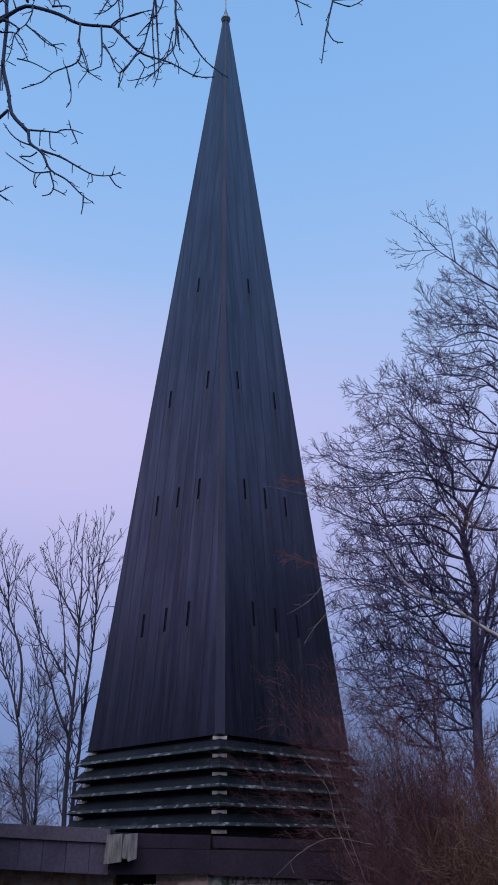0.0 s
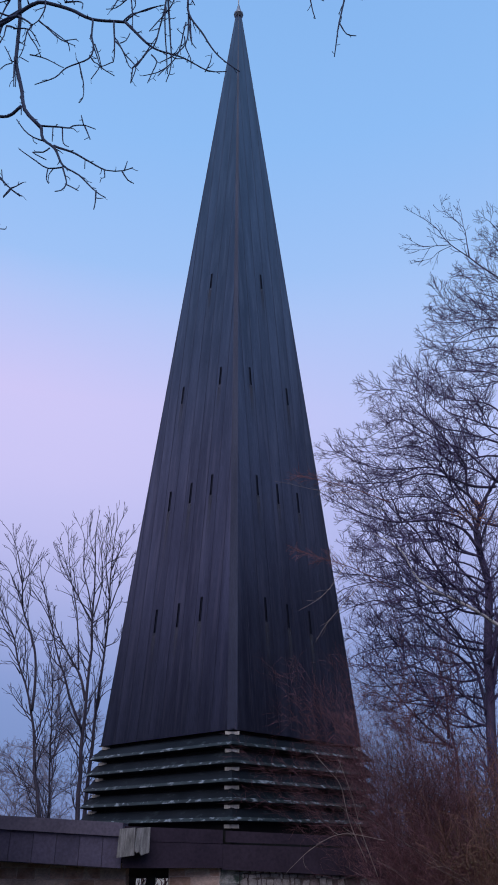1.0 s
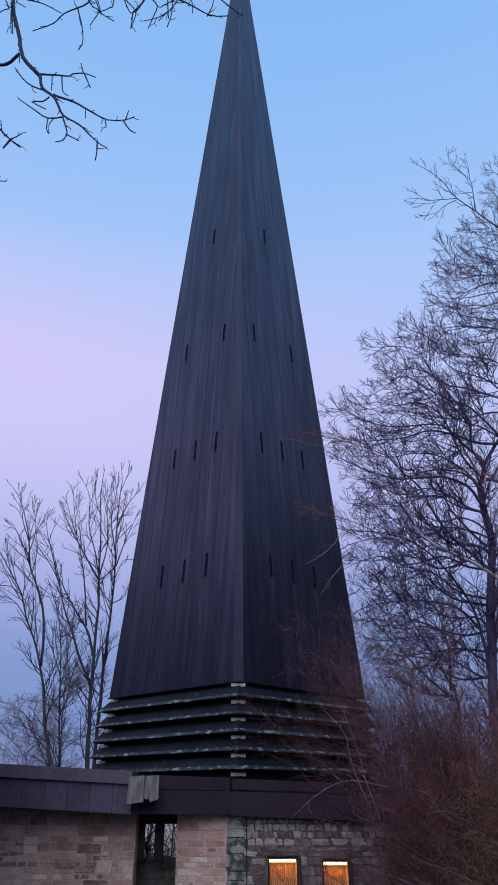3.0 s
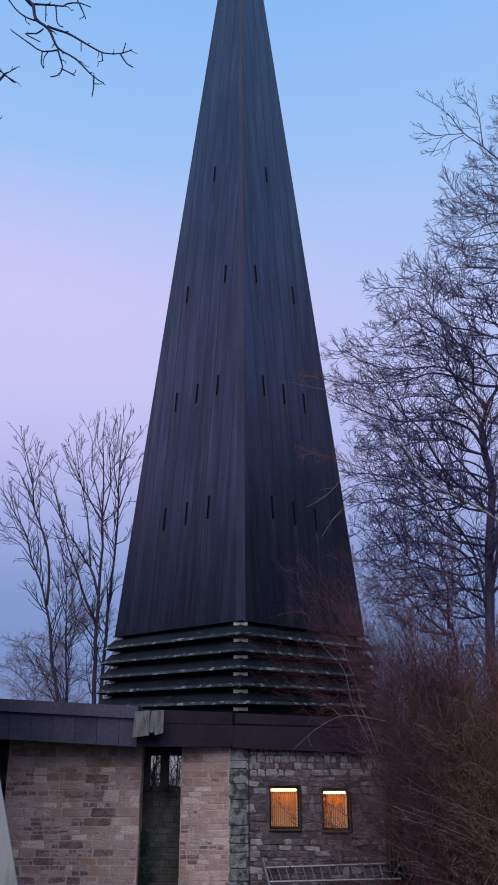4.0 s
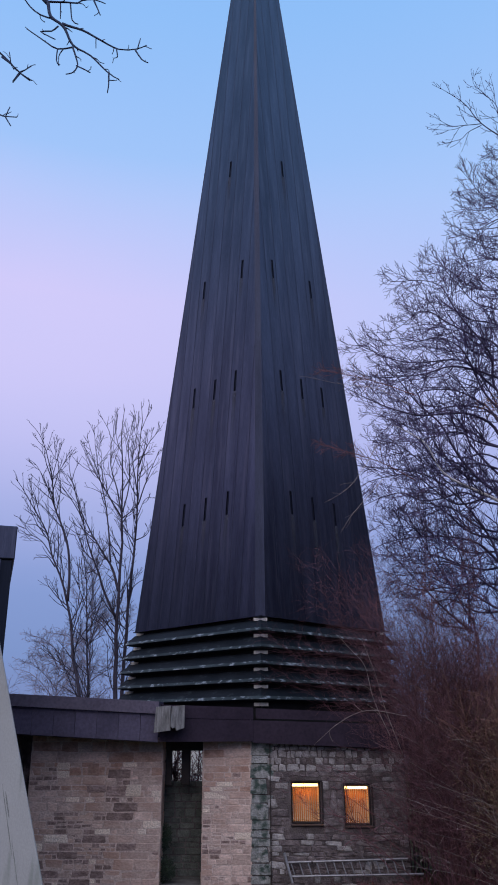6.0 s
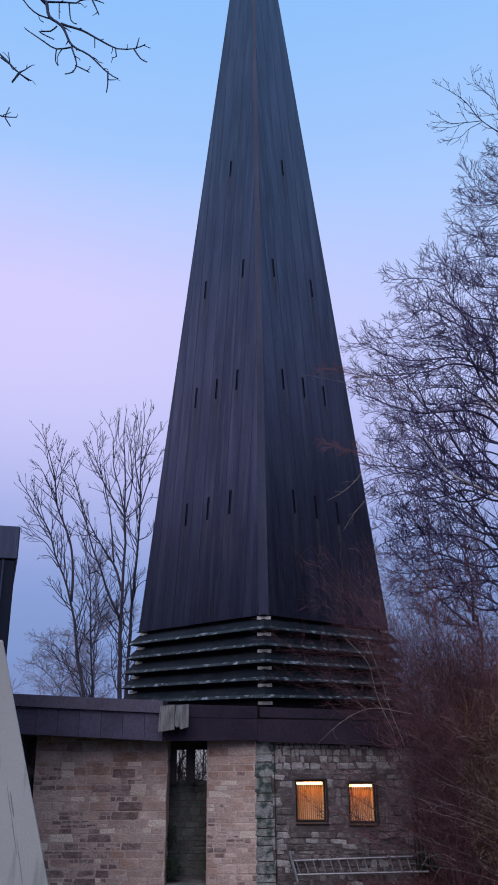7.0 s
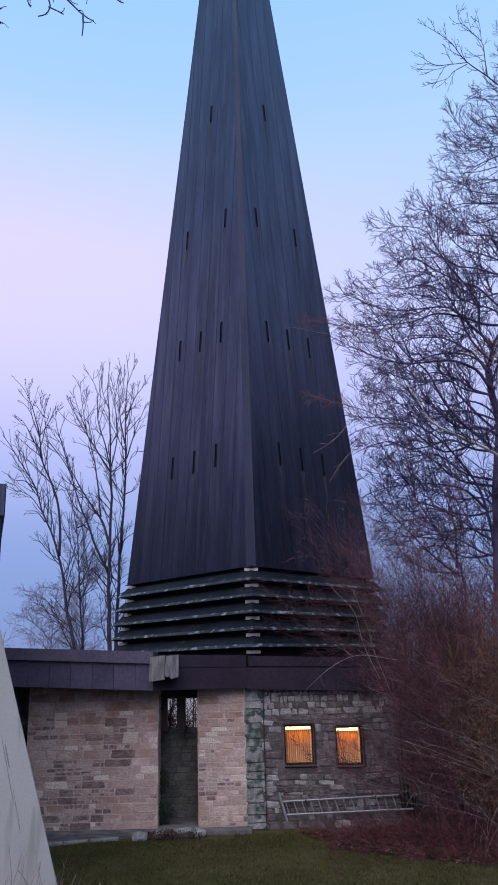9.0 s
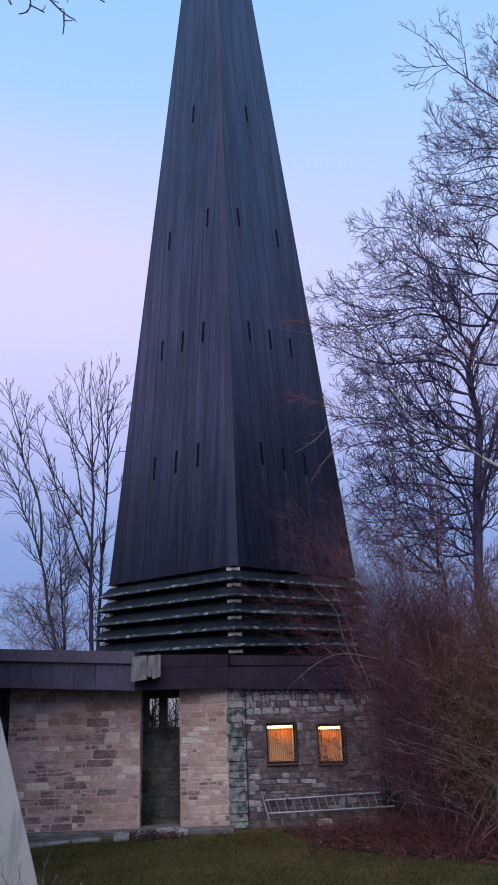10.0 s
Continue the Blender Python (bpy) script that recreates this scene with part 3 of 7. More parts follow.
for fam, mt, x0, x1, z0, z1 in (("pale", PALESTONE, -4.62, -4.35, 2.22, 2.35), ("pale", PALESTONE, -4.61, -4.35, 2.07, 2.20), ("pale", PALESTONE, -3.17, -2.87, 1.73, 1.94),
                                ("brown", BROWNSTONE, -3.97, -3.60, 1.80, 1.93), ("brown", BROWNSTONE, -3.58, -3.20, 1.73, 1.92), ("brown", BROWNSTONE, -3.57, -3.12, 2.06, 2.22), ("rust", RUSTSTONE, -3.98, -3.74, 2.12, 2.34)):
    lay(wall_left, stone_meshes(fam, mt, 0.05), x0, x1, z0, z1, WALL_Y, 0.07, 0.012)
# jamb returns of the slot
for parent, x, s, seed in ((wall_left, LEFT1, 1, 5), (wall_mid, MID0, -1, 6)):
    rnd = random.Random(seed)
    random.seed(seed)
    for za, zb in courses(0.12, 2.8, 0.14, 0.3, rnd):
        ob = lay(parent, stone_meshes("pink", SANDSTONE, 0.012), x - 0.02, x + 0.02, za + 0.007, zb - 0.007, WALL_Y + 0.02, 0.38, 0)
        ob.location.x = x + s * rnd.uniform(-0.012, 0.0)


def wall_with_holes(name, label, x0, x1, z0, z1, y, thick, holes, material):
    """A wall along x with rectangular holes (xa, xb, za, zb) through it."""
    xs = sorted({x0, x1, *[h[0] for h in holes], *[h[1] for h in holes]})
    zs = sorted({z0, z1, *[h[2] for h in holes], *[h[3] for h in holes]})
    bm = bmesh.new()
    for xa, xb in zip(xs, xs[1:]):
        for za, zb in zip(zs, zs[1:]):
            cx, cz = (xa + xb) / 2, (za + zb) / 2
            if not any(h[0] < cx < h[1] and h[2] < cz < h[3] for h in holes):
                box(bm, (xa, y, za), (xb, y + thick, zb))
    bmesh.ops.remove_doubles(bm, verts=bm.verts, dist=1e-4)
    inner = [f for f in bm.faces if len([g for g in bm.faces if g is not f and (g.calc_center_median() - f.calc_center_median()).length < 1e-4])]
    bmesh.ops.delete(bm, geom=inner, context="FACES_ONLY")
    return tagged(link(name, fix(bm), material), label, "wall", kind="structure")


WINDOWS = [(0.14, 0.73, 1.23, 1.99), (1.19, 1.72, 1.20, 1.94)]
wall_rubble = wall_with_holes("wall_rubble", "grey-brown rubble stone wall with two windows", MID1 + 0.02, RUB1, -0.2, TOP_Z - 0.15, WALL_Y, 0.42, WINDOWS, RUBBLE_MORTAR)


def rubble(parent):
    rnd = random.Random(31)
    random.seed(31)
    # quoin blocks at the joint with the sandstone
    for i, (za, zb) in enumerate(courses(0.05, 2.75, 0.12, 0.36, rnd)):
        w = rnd.uniform(0.30, 0.36) if i % 2 else rnd.uniform(0.38, 0.45)
        lay(parent, stone_meshes("quoin block", QUOIN, 0.055), MID1 + 0.006, MID1 + w, za + 0.009, zb - 0.009, WALL_Y, 0.07, rnd.uniform(0.012, 0.03))
    for i, (za, zb) in enumerate(courses(0.05, 2.75, 0.07, 0.17, rnd)):
        spans = [(MID1 + (0.40 if i % 3 else 0.33), RUB1)]
        for xa, xb, wa, wb in WINDOWS:
            if zb > wa - 0.09 and za < wb + 0.03:
                spans = [s for a, b in spans for s in (((a, xa - 0.02), (xb + 0.02, b)) if a < xa and b > xb else ((a, b),))]
        for a, b in spans:
            for s0, s1 in run(a, b, 0.06 if za > 2.2 else 0.10, 0.19 if za > 2.2 else 0.42, rnd):
                if s1 - s0 < 0.04:
                    continue
                fam = ("pale rubble", PALERUBBLE) if rnd.random() < 0.10 or zb > 2.25 and rnd.random() < 0.75 or s1 < 0.05 and rnd.random() < 0.6 else ("rubble", RUBBLE)
                lay(parent, stone_meshes(fam[0] + " rough", fam[1], 0.10, 8), s0 + rnd.uniform(0.002, 0.012), s1 - rnd.uniform(0.002, 0.012), za + rnd.uniform(-0.006, 0.016), zb - rnd.uniform(-0.006, 0.016), WALL_Y, 0.07, rnd.uniform(0.000, 0.024), 0.08)


rubble(wall_rubble)

# closing walls of the wing
slab("wall_right_end", "rubble stone end wall of the low wing", (RUB1 - 0.42, WALL_Y + 0.42, -0.2), (RUB1, 24.0, TOP_Z - 0.2), RUBBLE)
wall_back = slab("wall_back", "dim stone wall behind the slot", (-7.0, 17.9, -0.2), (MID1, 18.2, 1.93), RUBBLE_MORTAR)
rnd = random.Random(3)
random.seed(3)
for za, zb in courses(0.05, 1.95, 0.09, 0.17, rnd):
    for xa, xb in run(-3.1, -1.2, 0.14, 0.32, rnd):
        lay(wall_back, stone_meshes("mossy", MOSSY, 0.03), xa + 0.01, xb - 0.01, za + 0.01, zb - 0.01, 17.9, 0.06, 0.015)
slab("wall_back_left", "dim stone wall behind the second slot", (-7.0, 17.6, 1.95), (-4.6, 17.9, 2.95), RUBBLE)
slab("wall_far_left", "sandstone wall beyond the second slot", (-9.0, WALL_Y, -0.2), (-5.75, WALL_Y + 0.42, TOP_Z), SANDSTONE)
tagged(link("floor", boxes(((-7.0, WALL_Y + 0.02, -0.1), (MID1, 17.9, 0.14))), KERBSTONE), "grey paved floor behind the walls", "floor", kind="structure")

# roof slab, sloping gently along the wing
roof = thing("roof", "low sloping roof with brown metal fascia", "roof", kind="structure")


def roof_z(x, base):
    return base + SLOPE * (x + 5.2)


def sloped_box(bm, x0, x1, y0, y1, za, zb, mi=0):
    """A slab whose bottom (za) and top (zb), given at x = -5.2, follow the roof's slope."""
    vs = box(bm, (x0, y0, 0), (x1, y1, 1), 0, mi)
    for v in vs:
        v.co.z = roof_z(v.co.x, zb) if v.co.z > 0.5 else roof_z(v.co.x, za)
    return bm


FY = 16.4
part("roof_slab", sloped_box(bmesh.new(), -9.0, -2.46, FY + 0.061, 24.0, 2.99, 3.58), FASCIA_SHADE, roof)
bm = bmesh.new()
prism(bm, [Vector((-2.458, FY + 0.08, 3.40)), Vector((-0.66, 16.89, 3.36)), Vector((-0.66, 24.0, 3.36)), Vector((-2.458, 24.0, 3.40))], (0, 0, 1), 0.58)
part("roof_slab", fix(bm), FASCIA_SHADE, roof)
part("roof_slab", sloped_box(bmesh.new(), -0.658, RUB1 + 0.09, 16.885, 24.0, 2.99, 3.40), FASCIA_SHADE, roof)
part("fascia_cap", sloped_box(bmesh.new(), -9.0, -2.47, FY - 0.06, FY + 0.6, 3.43, 3.665), FASCIA_CAP, roof, "lighter brown sheet-metal cap")
x = -9.0
while x < -2.5:
    x1 = min(x + 0.44, -2.47)
    bm = sloped_box(bmesh.new(), x + 0.004, x1 - 0.004, FY, FY + 0.04, 2.908, 3.42)
    part("fascia_panel", bm, FASCIA, roof)
    x = x1


def fascia_run(name, a, b, label=""):
    """A fascia board from a to b, each (x, y, foot, head)."""
    bm = bmesh.new()
    n = Vector((b[1] - a[1], -(b[0] - a[0]), 0))
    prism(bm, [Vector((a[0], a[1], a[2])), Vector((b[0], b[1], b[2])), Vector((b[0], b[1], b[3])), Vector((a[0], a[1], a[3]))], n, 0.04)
    return part(name, fix(bm), FASCIA_SHADE, roof, label)


CORNER_X, END_X = -0.60, RUB1 + 0.09
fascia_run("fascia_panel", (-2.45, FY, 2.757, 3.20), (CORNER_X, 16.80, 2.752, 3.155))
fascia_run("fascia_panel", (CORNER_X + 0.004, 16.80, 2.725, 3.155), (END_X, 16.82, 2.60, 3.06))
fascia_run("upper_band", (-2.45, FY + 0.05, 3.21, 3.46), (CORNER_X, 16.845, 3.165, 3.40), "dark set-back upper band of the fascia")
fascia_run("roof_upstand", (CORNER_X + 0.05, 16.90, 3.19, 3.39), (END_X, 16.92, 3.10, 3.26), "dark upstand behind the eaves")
part("fascia_foot", sloped_box(bmesh.new(), -9.0, -2.47, FY + 0.015, FY + 0.05, 2.890, 2.907), FRAMEWOOD, roof)

# beam end that breaks through the fascia: two weathered boards on a dark core
beam = thing("beam_end", "weathered grey timber beam end on the fascia", "beam")
for (xa, ya), (xb, yb), za, zb in (((-2.53, 16.16), (-2.20, 16.06), 2.93, 3.43), ((-2.19, 16.06), (-1.93, 16.18), 2.98, 3.44)):
    bm = bmesh.new()
    n = Vector((yb - ya, -(xb - xa), 0))
    n = n if n.y < 0 else -n
    pts = [Vector((xa, ya, za)), Vector((xb, yb, za + 0.04)), Vector((xb, yb, zb)), Vector((xa + 0.03, ya, zb - 0.02))]
    if xa > -2.3:
        # the outer board's foot is rotted away
        pts = [Vector((xa, ya, za + 0.07)), Vector((xa + 0.04, ya + 0.018, za + 0.03)), Vector((xa + 0.08, ya + 0.037, za + 0.05)), Vector((xa + 0.12, ya + 0.055, za - 0.01)), *pts[1:]]
    prism(bm, pts, n, 0.035)
    part("board", fix(bm), POST_DARK, beam)
part("core", boxes(((-2.46, 16.19, 3.0), (-1.97, 16.42, 3.42)), bevel=0.01), FRAMEWOOD, beam)
# ---- windows of the rubble wall: lit from inside
def lit_window(name, hole, label):
    xa, xb, za, zb = hole
    w = thing(name, label, "window", kind="structure")
    y = WALL_Y + 0.10
    t = 0.03
    bm = boxes(((xa, y, za), (xa + t, y + 0.06, zb)), ((xb - t, y, za), (xb, y + 0.06, zb)), ((xa + t, y, zb - t), (xb - t, y + 0.06, zb)), ((xa + t, y, za), (xb - t, y + 0.06, za + t)), bevel=0.006)
    part("window_frame", bm, FRAMEWOOD, w)
    part("window_sill", boxes(((xa - 0.01, WALL_Y - 0.035, za - 0.05), (xb + 0.05, WALL_Y + 0.16, za - 0.012)), bevel=0.012), FRAMEWOOD, w, "dark stone sill")
    part("lintel", boxes(((xa - 0.01, WALL_Y - 0.01, zb + 0.004), (xb + 0.05, WALL_Y + 0.1, zb + 0.032)), bevel=0.008), FRAMEWOOD, w)
    part("shutter_edge", boxes(((xb + 0.014, WALL_Y - 0.03, za), (xb + 0.05, WALL_Y + 0.02, zb)), bevel=0.006), FRAMEWOOD, w)
    bm = boxes(((xa - 0.012, WALL_Y + 0.004, za - 0.012), (xb + 0.012, y + 0.158, za)), ((xa - 0.012, WALL_Y + 0.004, za), (xa, y + 0.158, zb)), ((xb, WALL_Y + 0.004, za), (xb + 0.012, y + 0.158, zb)))
    part("reveal", bm, FRAMEWOOD, w)
    part("bottom_rail", boxes(((xa + 0.002, y - 0.012, za + 0.002), (xb - 0.002, y - 0.001, za + 0.03))), FRAMEWOOD, w)
    pane = part("pane", boxes(((xa + t, y + 0.025, za + t), (xb - t, y + 0.031, zb - t))), GLASS, w)
    pane.visible_shadow = False
    # slatted panel behind the glass and the lit niche round it
    n = 13
    step = (xb - xa - 0.055) / n
    for i in range(n):
        part("slat", boxes(((xa + step * i + 0.008, y + 0.16, za), (xa + step * (i + 1) - 0.008, y + 0.18, zb - 0.09)), bevel=0.004), SLAT, w)
    part("lit_jamb", boxes(((xb - 0.052, y + 0.16, za), (xb - 0.008, y + 0.18, zb - 0.09)), bevel=0.003), JAMB, w, "pale lit strip beside the slats")
    d = y + 0.55
    bm = bmesh.new()
    for lo, hi in (((xa - 0.05, WALL_Y + 0.425, za - 0.05), (xb + 0.05, d, za)), ((xa - 0.05, WALL_Y + 0.425, zb), (xb + 0.05, d, zb + 0.05)), ((xa - 0.05, WALL_Y + 0.425, za), (xa, d, zb)),
                   ((xb, WALL_Y + 0.425, za), (xb + 0.05, d, zb)), ((xa - 0.05, d, za - 0.05), (xb + 0.05, d + 0.03, zb + 0.05))):
        box(bm, lo, hi)
    part("niche_lining", bm, PLASTER, w)
    tube = part("tube_lamp", boxes(((xa + 0.02, y + 0.12, zb - 0.10), (xb - 0.04, y + 0.15, zb - 0.05)), bevel=0.01), LAMP, w, "glowing strip lamp")
    lamp = new("strip_light", bpy.data.lights.new("strip_light", "AREA"))
    lamp.parent = w
    lamp.data.shape, lamp.data.size, lamp.data.size_y = "RECTANGLE", xb - xa - 0.1, 0.03
    lamp.data.energy, lamp.data.color = 3.4, (1.0, 0.35, 0.07)
    lamp.matrix_basis = look(((xa + xb) / 2, y + 0.10, zb - 0.05), ((xa + xb) / 2, y + 0.2, za + 0.1))
    return w


GLASS = mat("window glass", (1, 1, 1), 0.02)
GLASS.node_tree.nodes["Principled BSDF"].inputs["Transmission Weight"].default_value = 1.0
GLASS.node_tree.nodes["Principled BSDF"].inputs["IOR"].default_value = 1.1
LAMP = mat("strip lamp glow", (1, 0.9, 0.7), 0.5)
LAMP.node_tree.nodes["Principled BSDF"].inputs["Emission Color"].default_value = (1.0, 0.72, 0.36, 1)
LAMP.node_tree.nodes["Principled BSDF"].inputs["Emission Strength"].default_value = 2.2
lit_window("window_1", WINDOWS[0], "small window with glowing orange slatted blind")
lit_window("window_2", WINDOWS[1], "small window with glowing orange slats behind twigs")

# ---- kerb, boulders, ladder, cable
tagged(link("plinth_kerb", boxes(((-5.2, 16.62, -0.1), (MID1 + 0.1, WALL_Y - 0.002, 0.12)), bevel=0.012), KERBSTONE), "grey concrete kerb along the wall foot", "kerb", kind="structure")
edging = bmesh.new()
prism(edging, [Vector((-5.3, 16.616, 0.085)), Vector((-2.75, 16.616, 0.10)), Vector((-2.75, 16.54, 0.11)), Vector((-3.9, 16.12, 0.10)), Vector((-5.3, 15.70, 0.09))], (0, 0, 1), 0.3)
tagged(link("step_slab", fix(edging), KERBSTONE), "worn grey stone apron sloping into the lawn", "paving", kind="structure")
def edge_stone(x0, x1):
    """A low pale stone along the apron's front edge."""
    y0, y1 = 15.68 + (x0 + 5.3) * 0.30, 15.68 + (x1 + 5.3) * 0.30
    bm = bmesh.new()
    prism(bm, [Vector((x0, y0, 0.115)), Vector((x1, y1, 0.115)), Vector((x1, y1 - 0.09, 0.10)), Vector((x0, y0 - 0.09, 0.10))], (0, 0, 1), 0.2)
    bmesh.ops.bevel(fix(bm), geom=bm.edges[:], offset=0.012, segments=1, affect="EDGES", profile=0.5)
    return tagged(link("edge_stone", bm, BOULDER), "pale low edging stone along the apron", "edging stone", "edging stones of the apron")


for x0, x1 in ((-5.2, -4.72), (-4.69, -4.1), (-4.08, -3.66), (-3.6, -3.1)):
    edge_stone(x0, x1)


def boulder(at, size, seed, label):
    bm = bmesh.new()
    bmesh.ops.create_icosphere(bm, subdivisions=3, radius=1)
    for v in bm.verts:
        d = 1 + 0.28 * noise.noise(v.co * 1.3 + Vector((seed, 0, 0))) + 0.08 * noise.noise(v.co * 4 + Vector((seed, 3, 0)))
        v.co = Vector((v.co.x * size[0], v.co.y * size[1], v.co.z * size[2])) * d
    ob = link("boulder", bm, BOULDER)
    ob.location = at
    return tagged(ob, label, "boulder", "boulders at the wall foot")


boulder((-2.70, 16.25, 0.10), (0.16, 0.13, 0.10), 1, "small pale grey boulder on the lawn edge")
boulder((-1.88, 16.40, 0.13), (0.24, 0.15, 0.10), 5, "wide pale boulder before the slot")
boulder((-1.58, 16.42, 0.12), (0.15, 0.13, 0.10), 9, "rounded pale boulder before the slot")
boulder((-2.30, 16.40, 0.08), (0.26, 0.13, 0.10), 13, "brownish flat boulder among dead leaves")


def tube_between(bm, a, b, r, n=8):
    a, b = Vector(a), Vector(b)
    d = (b - a).normalized()
    p = d.orthogonal().normalized()
    q = d.cross(p)
    rows = []
    for c in (a, b):
        rows.append([bm.verts.new(c + (p * math.cos(2 * math.pi * i / n) + q * math.sin(2 * math.pi * i / n)) * r) for i in range(n)])
    for i in range(n):
        j = (i + 1) % n
        bm.faces.new((rows[0][i], rows[0][j], rows[1][j], rows[1][i]))
    bm.faces.new(rows[0][::-1])
    bm.faces.new(rows[1])
    return bm


# the ladder hangs on edge from two brackets in the wall
ladder = thing("ladder", "aluminium ladder hung on edge along the rubble wall", "ladder")
TOP_A, TOP_B = Vector((0.06, 16.9, 0.566)), Vector((2.358, 16.9, 0.635))
LOW_A, LOW_B = Vector((0.117, 16.84, 0.336)), Vector((2.631, 16.84, 0.387))
for a, b in ((TOP_A, TOP_B), (LOW_A, LOW_B)):
    part("rail", fix(tube_between(bmesh.new(), a, b, 0.021, 8)), ALU, ladder)
for i in range(14):
    t = (i + 0.3) / 14
    part("rung", tube_between(bmesh.new(), LOW_A.lerp(LOW_B, 0.905 * t + 0.01), TOP_A.lerp(TOP_B, t), 0.013, 6), ALU, ladder)
part("stabiliser_bar", tube_between(bmesh.new(), (0.134, 16.76, 0.237), (-0.013, 16.88, 0.737), 0.026, 8), ALU, ladder)
for t in (0.2, 0.8):
    a = TOP_A.lerp(TOP_B, t)
    part("bracket", boxes(((a.x - 0.012, a.y - 0.03, a.z - 0.034), (a.x + 0.012, WALL_Y + 0.02, a.z - 0.020)), ((a.x - 0.012, a.y - 0.034, a.z - 0.034), (a.x + 0.012, a.y - 0.026, a.z + 0.02))), FRAMEWOOD, ladder)

tagged(link("wall_cable", tube_between(bmesh.new(), (-0.27, 16.955, 0.1), (-0.27, 16.955, 2.7), 0.009, 6), FRAMEWOOD), "thin dark cable down the rubble wall", "cable")

# dark post and shrub in the slot; far behind, an added pale block brightens its gaps
tagged(link("slot_post", boxes(((-2.12, 17.45, 1.9), (-1.94, 17.55, 2.95)), ((-2.48, 17.45, 1.9), (-2.325, 17.55, 2.95)), ((-2.5, 17.44, 2.56), (-1.6, 17.56, 2.95)), bevel=0.01), FRAMEWOOD), "dark timber transom and posts in the tall slot", "frame")
tagged(link("slot_post", boxes(((-5.27, 17.3, 0.0), (-5.19, 17.45, 2.95)), bevel=0.01), FRAMEWOOD), "dark timber post at the wall's end", "post")
tagged(link("garden_building", boxes(((-12.0, 34.0, -0.2), (0.5, 38.0, 2.7)), bevel=0.02), PLASTER), "long low pale block added to brighten the slot's gaps", "building")

# ---- concrete buttress and metal-clad block beside the lawn
butt = bmesh.new()
prism(butt, [Vector((-2.14, 9.0, 0.3)), Vector((-3.22, 9.0, 4.0)), Vector((-3.9, 9.0, 4.0)), Vector((-6.0, 9.0, 0.3))], (0.33, -0.945, 0), 0.6)
bmesh.ops.bevel(fix(butt), geom=butt.edges[:], offset=0.02, segments=2, affect="EDGES", profile=0.5)
buttress = tagged(link("concrete_buttress", butt, CONCRETE), "leaning grey concrete buttress streaked with moss", "buttress")


def run_mark(x0, z0, x1, z1, wide, seed):
    """A ragged mossy streak on the buttress's front, a little proud of it."""
    rnd = random.Random(seed)
    bm = bmesh.new()
    n = 9
    left, right = [], []
    for k in range(n + 1):
        t = k / n
        w = wide * (0.15 + math.sin(math.pi * min(1, t * 0.9 + 0.05))) * rnd.uniform(0.6, 1.1)
        c = Vector((x0 + (x1 - x0) * t + rnd.gauss(0, wide * 0.06), 8.998, z0 + (z1 - z0) * t))
        left.append(c - Vector((w / 2, 0, 0)))
        right.append(c + Vector((w / 2, 0, 0)))
    prism(bm, left + right[::-1], (0, -1, 0), 0.004)
    return part("moss_streak", fix(bm), MOSS, buttress, "dark mossy run mark")


for at in ((-3.03, 2.50, -2.85, 1.78, 0.010, 1), (-2.985, 2.42, -2.92, 2.16, 0.017, 2), (-2.87, 1.95, -2.76, 1.50, 0.008, 4)):
    run_mark(*at)

block = thing("metal_clad_block", "dark metal-clad upper block with pale cap band", "building")
part("wall", boxes(((-9.0, 12.0, -0.2), (-4.215, 16.0, 5.53)), bevel=0.01), BLOCKCLAD, block)
part("cap_band", boxes(((-9.03, 11.97, 5.54), (-4.185, 16.03, 6.07)), bevel=0.015), SEAM, block, "grey sheet-metal cap band")
for i in range(10):
    xx = -4.40 - 0.4 * i
    part("standing_seam", boxes(((xx - 0.012, 11.975, 0.0), (xx + 0.012, 12.0, 5.53))), SEAM, block)
block.matrix_world = pose(-4.2, 12.0, 0, 0, 0, 20) @ pose(4.2, -12.0, 0)


# ---- trees: tapered limbs, and twigs grown from them
def smooth_line(pts, radii, step):
    """A Catmull-Rom line through pts, with radii, sampled every step metres or so."""
    pts = [Vector(p) for p in pts]
    ext = [pts[0] * 2 - pts[1]] + pts + [pts[-1] * 2 - pts[-2]]
    out, rad = [], []
    for i in range(1, len(ext) - 2):
        p0, p1, p2, p3 = ext[i - 1:i + 3]
        n = max(2, int((p2 - p1).length / step))
        for k in range(n):
            t = k / n
            out.append(0.5 * ((2 * p1) + (p2 - p0) * t + (2 * p0 - 5 * p1 + 4 * p2 - p3) * t * t + (3 * p1 - p0 - 3 * p2 + p3) * t ** 3))
            rad.append(radii[i - 1] + (radii[i] - radii[i - 1]) * t)
    out.append(pts[-1])
    rad.append(radii[-1])
    return out, rad


